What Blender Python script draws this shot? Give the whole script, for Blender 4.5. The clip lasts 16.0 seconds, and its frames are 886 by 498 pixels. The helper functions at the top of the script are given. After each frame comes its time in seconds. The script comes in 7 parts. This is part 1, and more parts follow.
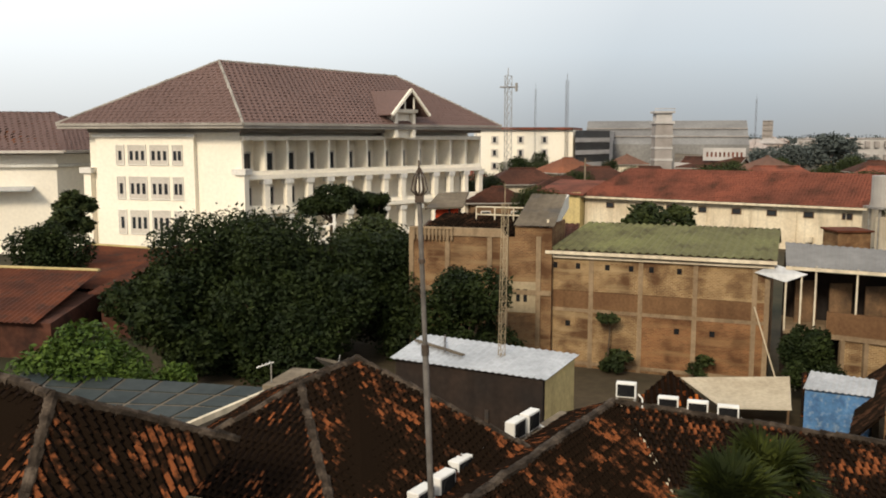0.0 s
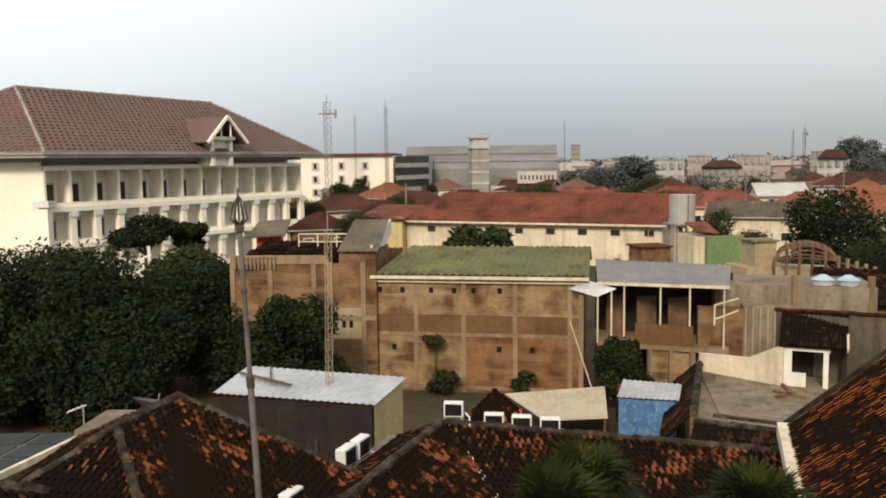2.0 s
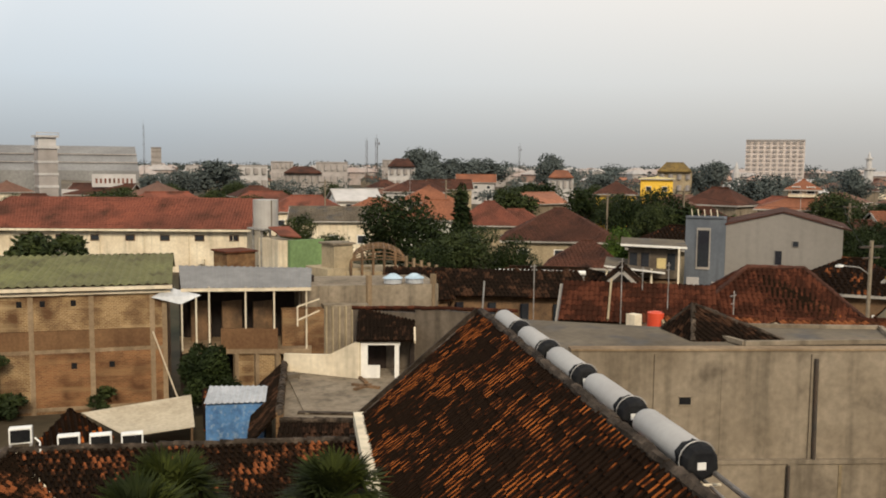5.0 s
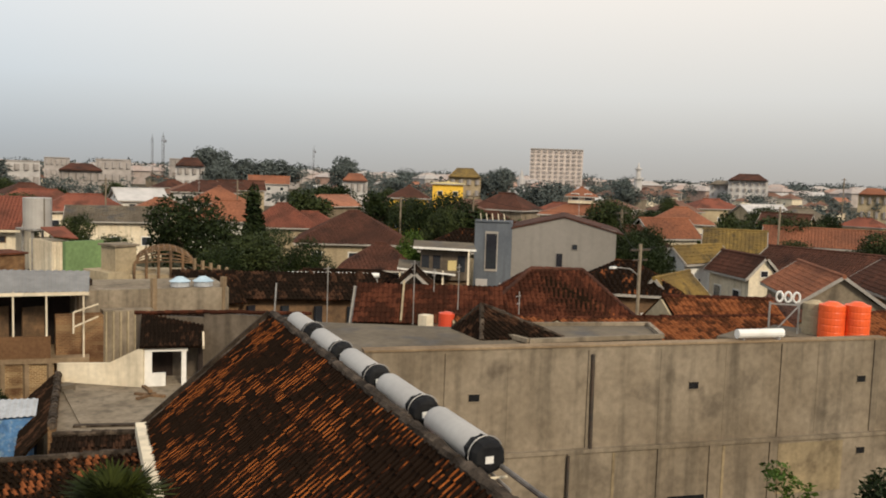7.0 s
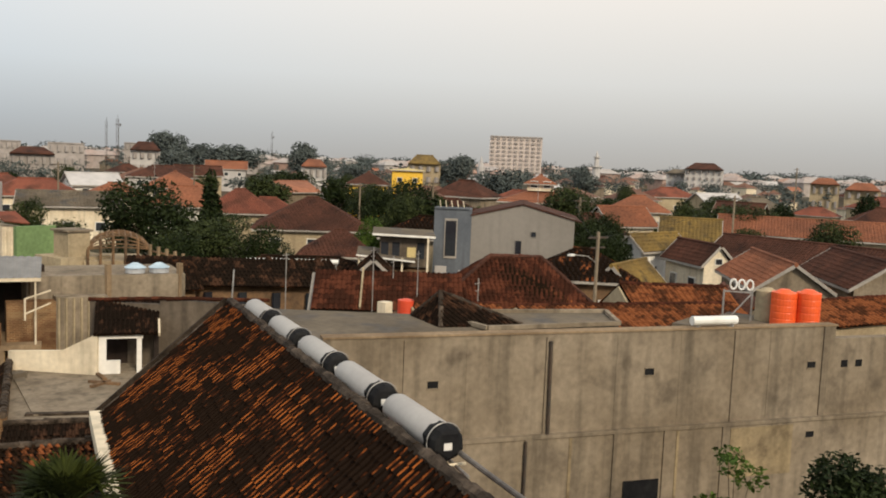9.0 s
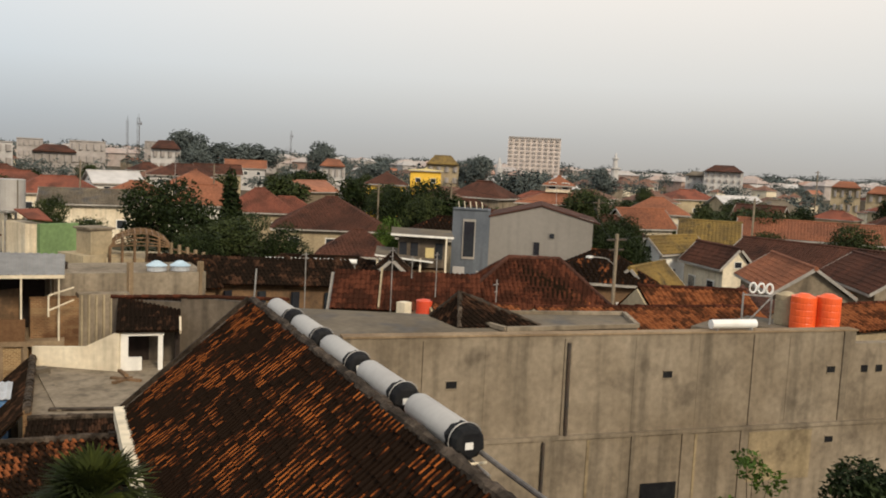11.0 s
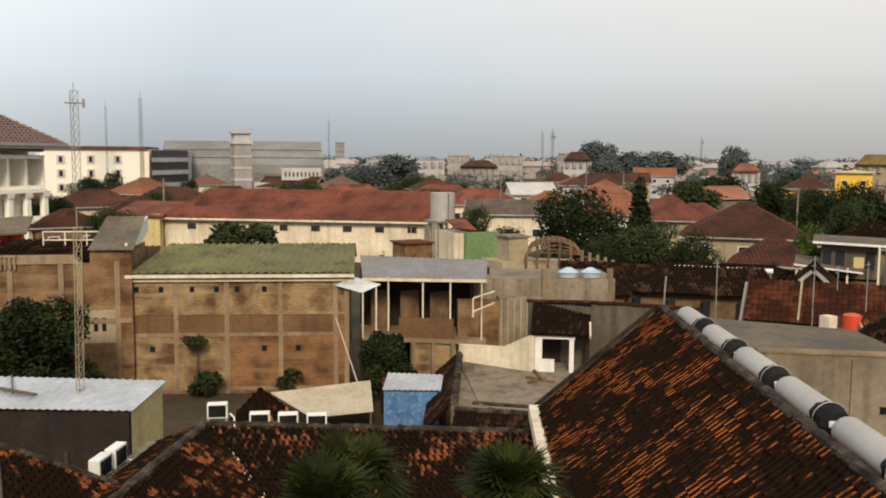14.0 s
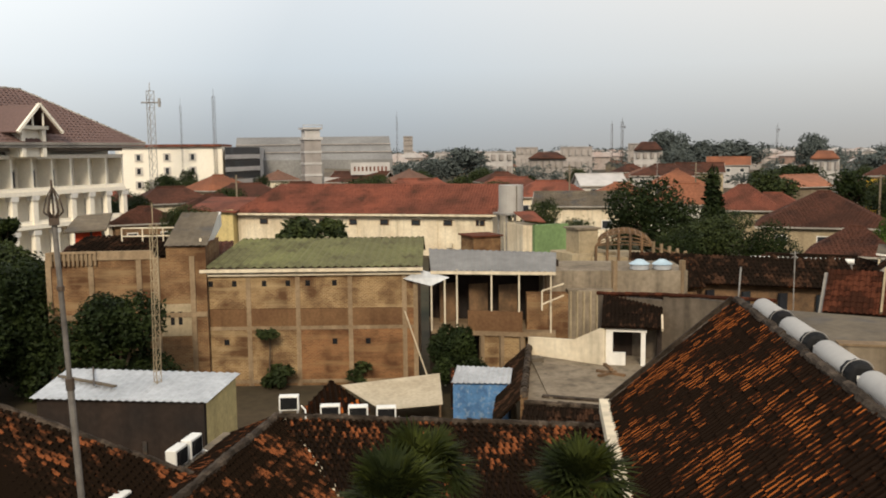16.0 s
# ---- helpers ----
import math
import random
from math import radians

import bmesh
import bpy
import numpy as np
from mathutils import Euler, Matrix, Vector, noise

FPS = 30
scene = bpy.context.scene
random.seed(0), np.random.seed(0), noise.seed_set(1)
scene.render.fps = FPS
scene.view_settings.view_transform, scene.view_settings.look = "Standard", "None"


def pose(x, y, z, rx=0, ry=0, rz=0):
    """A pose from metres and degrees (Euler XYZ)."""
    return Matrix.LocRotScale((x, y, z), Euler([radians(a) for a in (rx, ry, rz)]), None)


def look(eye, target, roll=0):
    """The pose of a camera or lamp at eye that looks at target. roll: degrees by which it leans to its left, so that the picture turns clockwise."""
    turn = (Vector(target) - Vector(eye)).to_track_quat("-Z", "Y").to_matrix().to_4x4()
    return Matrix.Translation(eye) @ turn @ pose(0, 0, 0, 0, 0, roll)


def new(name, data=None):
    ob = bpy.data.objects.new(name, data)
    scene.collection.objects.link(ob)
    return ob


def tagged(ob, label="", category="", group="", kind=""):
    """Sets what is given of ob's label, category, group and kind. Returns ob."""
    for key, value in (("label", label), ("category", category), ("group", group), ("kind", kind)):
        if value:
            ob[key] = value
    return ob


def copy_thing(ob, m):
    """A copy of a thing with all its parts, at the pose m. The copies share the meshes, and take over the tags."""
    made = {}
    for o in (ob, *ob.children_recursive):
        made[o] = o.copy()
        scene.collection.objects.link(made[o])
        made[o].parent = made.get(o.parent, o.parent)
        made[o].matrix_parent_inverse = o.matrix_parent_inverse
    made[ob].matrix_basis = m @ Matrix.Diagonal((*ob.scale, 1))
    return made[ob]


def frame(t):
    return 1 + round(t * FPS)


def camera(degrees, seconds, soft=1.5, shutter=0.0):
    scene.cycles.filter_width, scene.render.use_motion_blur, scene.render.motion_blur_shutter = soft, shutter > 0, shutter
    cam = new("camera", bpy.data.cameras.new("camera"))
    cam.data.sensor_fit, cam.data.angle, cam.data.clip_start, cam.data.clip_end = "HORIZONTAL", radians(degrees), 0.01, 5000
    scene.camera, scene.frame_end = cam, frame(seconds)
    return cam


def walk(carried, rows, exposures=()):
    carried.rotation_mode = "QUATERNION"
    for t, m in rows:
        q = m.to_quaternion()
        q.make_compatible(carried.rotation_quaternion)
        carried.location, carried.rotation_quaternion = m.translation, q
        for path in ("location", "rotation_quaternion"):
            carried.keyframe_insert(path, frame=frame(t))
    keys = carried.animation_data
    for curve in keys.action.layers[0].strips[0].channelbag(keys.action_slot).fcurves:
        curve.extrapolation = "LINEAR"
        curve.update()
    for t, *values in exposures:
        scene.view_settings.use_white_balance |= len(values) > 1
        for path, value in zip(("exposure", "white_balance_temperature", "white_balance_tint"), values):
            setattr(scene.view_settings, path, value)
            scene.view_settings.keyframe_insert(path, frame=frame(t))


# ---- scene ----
# ---- camera and walk ----
cam = camera(53.25, 16.0, soft=1.9)
EYE = 12.5
PATH = [  # seconds, turn, tip, lean, and the small sway of the eye
    (0.0, 0.0, 82.68, -0.02, 0.022, 0.217, -0.013), (0.5, -3.67, 83.17, 0.21, 0.011, 0.214, -0.003), (1.0, -6.18, 83.77, 0.17, 0.018, 0.171, -0.012),
    (1.5, -8.71, 83.55, 0.27, 0.013, 0.177, -0.019), (2.0, -11.52, 84.28, 0.7, 0.026, 0.168, -0.011), (2.5, -15.52, 83.7, 1.29, 0.051, 0.08, -0.012),
    (3.0, -20.11, 83.79, 0.92, 0.056, 0.041, 0.004), (3.5, -27.41, 84.34, 0.48, -0.012, -0.046, 0.028), (4.0, -31.15, 84.52, 0.29, -0.032, -0.12, 0.029),
    (4.5, -35.03, 84.56, -0.16, -0.025, -0.136, 0.029), (5.0, -37.89, 84.55, -0.55, 0.008, -0.123, 0.03), (5.2, -39.13, 84.51, -0.7, 0.008, -0.123, 0.03),
    (7.3, -52.38, 84.9, -2.0, 0.086, -0.055, -0.014), (7.5, -52.86, 84.74, -2.05, 0.077, -0.046, -0.008), (8.0, -52.76, 84.29, -2.01, 0.078, -0.047, -0.009),
    (8.5, -52.46, 84.22, -2.01, 0.086, -0.041, -0.002), (8.7, -53.32, 84.28, -2.09, 0.09, -0.051, -0.005), (10.8, -54.39, 84.22, -2.8, -0.073, -0.104, 0.039),
    (11.0, -52.55, 84.23, -2.74, -0.087, -0.104, 0.03), (11.5, -46.62, 83.92, -1.87, -0.115, -0.119, 0.042), (12.0, -38.41, 83.32, -0.98, -0.12, -0.113, 0.033),
    (12.5, -34.57, 83.57, -0.45, -0.088, -0.099, 0.001), (13.0, -31.38, 83.68, -0.48, -0.058, -0.06, -0.007), (13.5, -28.53, 83.43, -0.36, -0.03, -0.014, -0.014),
    (14.0, -26.62, 84.06, -0.36, -0.026, 0.006, -0.02), (14.5, -25.1, 83.4, 0.12, -0.002, 0.022, -0.014), (15.0, -23.48, 83.84, 0.1, -0.005, 0.049, -0.029),
    (15.5, -21.75, 84.1, 0.45, 0.013, 0.071, -0.025), (16.0, -22.24, 83.61, 0.61, 0.049, 0.089, -0.034),
]
walk(cam, [(t, pose(x, y, EYE + z, tip, lean, turn)) for t, turn, tip, lean, x, y, z in PATH])

# ---- world, sun ----
world = bpy.data.worlds.new("sky")
scene.world = world
world.use_nodes = True
wn, wl = world.node_tree.nodes, world.node_tree.links
wn.clear()
w_out, w_bg = wn.new("ShaderNodeOutputWorld"), wn.new("ShaderNodeBackground")
w_sky = wn.new("ShaderNodeTexSky")
w_sky.sky_type, w_sky.sun_disc = "NISHITA", False
w_sky.sun_elevation, w_sky.sun_rotation = radians(32), radians(205)
w_sky.air_density, w_sky.dust_density = 1.0, 4.0
w_co, w_sep, w_ramp, w_mix, w_scale = (wn.new("ShaderNodeTexCoord"), wn.new("ShaderNodeSeparateXYZ"), wn.new("ShaderNodeValToRGB"),
                                      wn.new("ShaderNodeMix"), wn.new("ShaderNodeMix"))
wl.new(w_co.outputs["Generated"], w_sep.inputs[0])
wl.new(w_sep.outputs["Z"], w_ramp.inputs[0])
ramp = w_ramp.color_ramp
ramp.elements[0].position, ramp.elements[0].color = 0.0, (0.46, 0.49, 0.51, 1)
ramp.elements[1].position, ramp.elements[1].color = 1.0, (0.95, 0.97, 1.0, 1)
for p, c in ((0.03, (0.52, 0.57, 0.61, 1)), (0.09, (0.69, 0.755, 0.81, 1)), (0.2, (0.90, 0.93, 0.945, 1))):
    ramp.elements.new(p).color = c
w_scale.data_type = w_mix.data_type = "RGBA"
w_scale.blend_type, w_mix.blend_type = "MULTIPLY", "MIX"
w_scale.inputs[0].default_value = 1.0
w_scale.inputs[7].default_value = (0.1, 0.1, 0.1, 1)
wl.new(w_sky.outputs[0], w_scale.inputs[6])
w_mix.inputs[0].default_value = 0.85
wl.new(w_scale.outputs[2], w_mix.inputs[6])
wl.new(w_ramp.outputs[0], w_mix.inputs[7])
# brighter haze towards the upper left
w_dot, w_fac, w_glow = wn.new("ShaderNodeVectorMath"), wn.new("ShaderNodeMapRange"), wn.new("ShaderNodeMix")
w_dot.operation = "DOT_PRODUCT"
w_dot.inputs[1].default_value = (-0.52, 0.74, 0.42)
wl.new(w_co.outputs["Generated"], w_dot.inputs[0])
for i, q in enumerate((0.66, 1.0, 0.0, 1.0)):
    w_fac.inputs[i + 1].default_value = q
wl.new(w_dot.outputs["Value"], w_fac.inputs[0])
w_glow.data_type, w_glow.blend_type = "RGBA", "ADD"
w_glow.inputs[7].default_value = (0.42, 0.40, 0.36, 1)
wl.new(w_fac.outputs[0], w_glow.inputs[0])
wl.new(w_mix.outputs[2], w_glow.inputs[6])
# a warmer haze towards the right
w_dot2, w_fac2, w_warm = wn.new("ShaderNodeVectorMath"), wn.new("ShaderNodeMapRange"), wn.new("ShaderNodeMix")
w_dot2.operation = "DOT_PRODUCT"
w_dot2.inputs[1].default_value = (0.93, 0.30, 0.2)
wl.new(w_co.outputs["Generated"], w_dot2.inputs[0])
for i, q in enumerate((0.6, 1.0, 0.0, 1.0)):
    w_fac2.inputs[i + 1].default_value = q
wl.new(w_dot2.outputs["Value"], w_fac2.inputs[0])
w_warm.data_type, w_warm.blend_type = "RGBA", "MULTIPLY"
w_warm.inputs[7].default_value = (1.16, 1.04, 0.93, 1)
wl.new(w_fac2.outputs[0], w_warm.inputs[0])
wl.new(w_glow.outputs[2], w_warm.inputs[6])
wl.new(w_warm.outputs[2], w_bg.inputs[0])
w_bg.inputs[1].default_value = 1.0
wl.new(w_bg.outputs[0], w_out.inputs[0])
sun = new("sun", bpy.data.lights.new("sun", "SUN"))
sun.data.energy, sun.data.angle, sun.data.color = 3.2, radians(12), (1.0, 0.86, 0.66)
sun.matrix_world = look((-30, -66, 45), (0, 0, 0))
scene.view_settings.exposure = 0.0


# ---- materials ----
def stuff(name, base, other=None, rough=0.85, big=0.3, small=6.0, amount=0.5, bump=0.3, metal=0.0, island=0.0, streak=0.0, dark=None, dark_at=0.62, each=0.0, grain=0.15):
    """A weathered surface: two colours mixed in large patches, fine grain, stains, relief."""
    m = bpy.data.materials.new(name)
    m.use_nodes = True
    n, l = m.node_tree.nodes, m.node_tree.links
    b = n["Principled BSDF"]
    b.inputs["Roughness"].default_value, b.inputs["Metallic"].default_value = rough, metal
    b.inputs["Specular IOR Level"].default_value = 0.1 if rough > 0.55 else 0.4
    other = other or tuple(c * 0.7 for c in base)
    geo = n.new("ShaderNodeNewGeometry")

    def tex(scale, detail, pos=None):
        t = n.new("ShaderNodeTexNoise")
        t.inputs["Scale"].default_value, t.inputs["Detail"].default_value = scale, detail
        l.new(pos or geo.outputs["Position"], t.inputs["Vector"])
        return t.outputs["Fac"]

    def mixed(fac, a, c, kind="MIX"):
        x = n.new("ShaderNodeMix")
        x.data_type, x.blend_type = "RGBA", kind
        for s, v in ((0, fac), (6, a), (7, c)):
            if isinstance(v, bpy.types.NodeSocket):
                l.new(v, x.inputs[s])
            else:
                x.inputs[s].default_value = v if s == 0 else (*v[:3], 1)
        return x.outputs[2]

    def spread(v, lo, hi, a=0.0, c=1.0):
        x = n.new("ShaderNodeMapRange")
        l.new(v, x.inputs[0])
        for i, q in enumerate((lo, hi, a, c)):
            x.inputs[i + 1].default_value = q
        return x.outputs[0]

    col = mixed(spread(tex(big, 5), 0.35, 0.65, 0, amount * 2 if amount < 0.5 else 1.0), base, other)
    if island:
        col = mixed(spread(geo.outputs["Random Per Island"], 0, 1, 0, island), col, other)
    if each:
        info = n.new("ShaderNodeObjectInfo")
        col = mixed(spread(info.outputs["Random"], 0, 1, 0, each), col, other)
    if dark:
        col = mixed(spread(tex(big * 2.3, 8), dark_at - 0.1, dark_at + 0.1), col, dark)
    if streak:
        mp = n.new("ShaderNodeMapping")
        mp.inputs["Scale"].default_value = (1.6, 1.6, 0.12)
        l.new(geo.outputs["Position"], mp.inputs["Vector"])
        col = mixed(spread(tex(1.3, 6, mp.outputs[0]), 0.48, 0.72, 0, streak), col, tuple(c * 0.35 for c in base))
    fine = tex(small, 6)
    col = mixed(1.0, col, mixed(spread(fine, 0.3, 0.7), (1 - grain,) * 3, (1 + grain,) * 3), "MULTIPLY")
    l.new(col, b.inputs["Base Color"])
    bp = n.new("ShaderNodeBump")
    bp.inputs["Strength"].default_value, bp.inputs["Distance"].default_value = bump, 0.02
    l.new(fine, bp.inputs["Height"])
    l.new(bp.outputs[0], b.inputs["Normal"])
    return m


def clay(name, light, mid, dark, at=0.66):
    """Old roof tiles: each one its own shade, in clusters, from fresh clay to black lichen."""
    m = stuff(name, light, rough=0.95, small=18, bump=0.7)
    m.node_tree.nodes["Principled BSDF"].inputs["Specular IOR Level"].default_value = 0.0
    n, l = m.node_tree.nodes, m.node_tree.links
    geo, info = n.new("ShaderNodeNewGeometry"), n.new("ShaderNodeObjectInfo")
    big, fine = n.new("ShaderNodeTexNoise"), n.new("ShaderNodeTexNoise")
    big.inputs["Scale"].default_value, big.inputs["Detail"].default_value = 0.8, 5
    fine.inputs["Scale"].default_value, fine.inputs["Detail"].default_value = 7, 8
    for t in (big, fine):
        l.new(geo.outputs["Position"], t.inputs["Vector"])

    def maths(op, a, c):
        x = n.new("ShaderNodeMath")
        x.operation = op
        for i, v in enumerate((a, c)):
            if isinstance(v, bpy.types.NodeSocket):
                l.new(v, x.inputs[i])
            else:
                x.inputs[i].default_value = v
        return x.outputs[0]

    shade = maths("FRACT", maths("ADD", geo.outputs["Random Per Island"], info.outputs["Random"]), 0)
    v = maths("ADD", maths("MULTIPLY", big.outputs["Fac"], 1.5), maths("ADD", maths("MULTIPLY", shade, 0.4), maths("MULTIPLY", fine.outputs["Fac"], 0.62)))
    v = maths("MULTIPLY", v, 0.6)
    ramp_n = n.new("ShaderNodeValToRGB")
    e = ramp_n.color_ramp.elements
    e[0].position, e[0].color = at, (*dark, 1)
    e[1].position, e[1].color = at + 0.16, (*light, 1)
    e.new(at + 0.075).color = (*mid, 1)
    l.new(v, ramp_n.inputs[0])
    l.new(ramp_n.outputs[0], n["Principled BSDF"].inputs["Base Color"])
    return m


def bricked(name, mortar, a, c, turn):
    """Courses of small bricks of uneven colour with pale worn joints."""
    m = stuff(name, a, rough=0.9, small=12, bump=0.4)
    n, l = m.node_tree.nodes, m.node_tree.links
    geo, mp, sw = n.new("ShaderNodeNewGeometry"), n.new("ShaderNodeMapping"), n.new("ShaderNodeMapping")
    mp.inputs["Rotation"].default_value = (0, 0, radians(turn))
    sw.inputs["Rotation"].default_value = (radians(-90), 0, 0)
    l.new(geo.outputs["Position"], mp.inputs["Vector"])
    l.new(mp.outputs[0], sw.inputs["Vector"])
    br, noise_a, mix_n, mix_b = n.new("ShaderNodeTexBrick"), n.new("ShaderNodeTexNoise"), n.new("ShaderNodeMix"), n.new("ShaderNodeMix")
    l.new(sw.outputs[0], br.inputs["Vector"])
    for key, v in (("Scale", 1.0), ("Mortar Size", 0.014), ("Brick Width", 0.23), ("Row Height", 0.085), ("Bias", -0.1)):
        br.inputs[key].default_value = v
    br.inputs["Color1"].default_value, br.inputs["Color2"].default_value, br.inputs["Mortar"].default_value = (*a, 1), (*c, 1), (*mortar, 1)
    noise_a.inputs["Scale"].default_value, noise_a.inputs["Detail"].default_value = 0.8, 7
    l.new(geo.outputs["Position"], noise_a.inputs["Vector"])
    rg = n.new("ShaderNodeMapRange")
    for i, q in enumerate((0.42, 0.64, 0.0, 0.9)):
        rg.inputs[i + 1].default_value = q
    l.new(noise_a.outputs["Fac"], rg.inputs[0])
    for x in (mix_n, mix_b):
        x.data_type = "RGBA"
    l.new(rg.outputs[0], mix_n.inputs[0])
    l.new(br.outputs["Color"], mix_n.inputs[6])
    mix_n.inputs[7].default_value = (0.075, 0.036, 0.018, 1)
    mps, ns, rs = n.new("ShaderNodeMapping"), n.new("ShaderNodeTexNoise"), n.new("ShaderNodeMapRange")
    mps.inputs["Scale"].default_value = (0.25, 0.25, 2.2)
    l.new(geo.outputs["Position"], mps.inputs["Vector"])
    l.new(mps.outputs[0], ns.inputs["Vector"])
    ns.inputs["Scale"].default_value, ns.inputs["Detail"].default_value = 1.0, 6
    for i, q in enumerate((0.5, 0.68, 0.0, 0.7)):
        rs.inputs[i + 1].default_value = q
    l.new(ns.outputs["Fac"], rs.inputs[0])
    l.new(rs.outputs[0], mix_b.inputs[0])
    l.new(mix_n.outputs[2], mix_b.inputs[6])
    mix_b.inputs[7].default_value = (*mortar, 1)
    l.new(mix_b.outputs[2], n["Principled BSDF"].inputs["Base Color"])
    return m


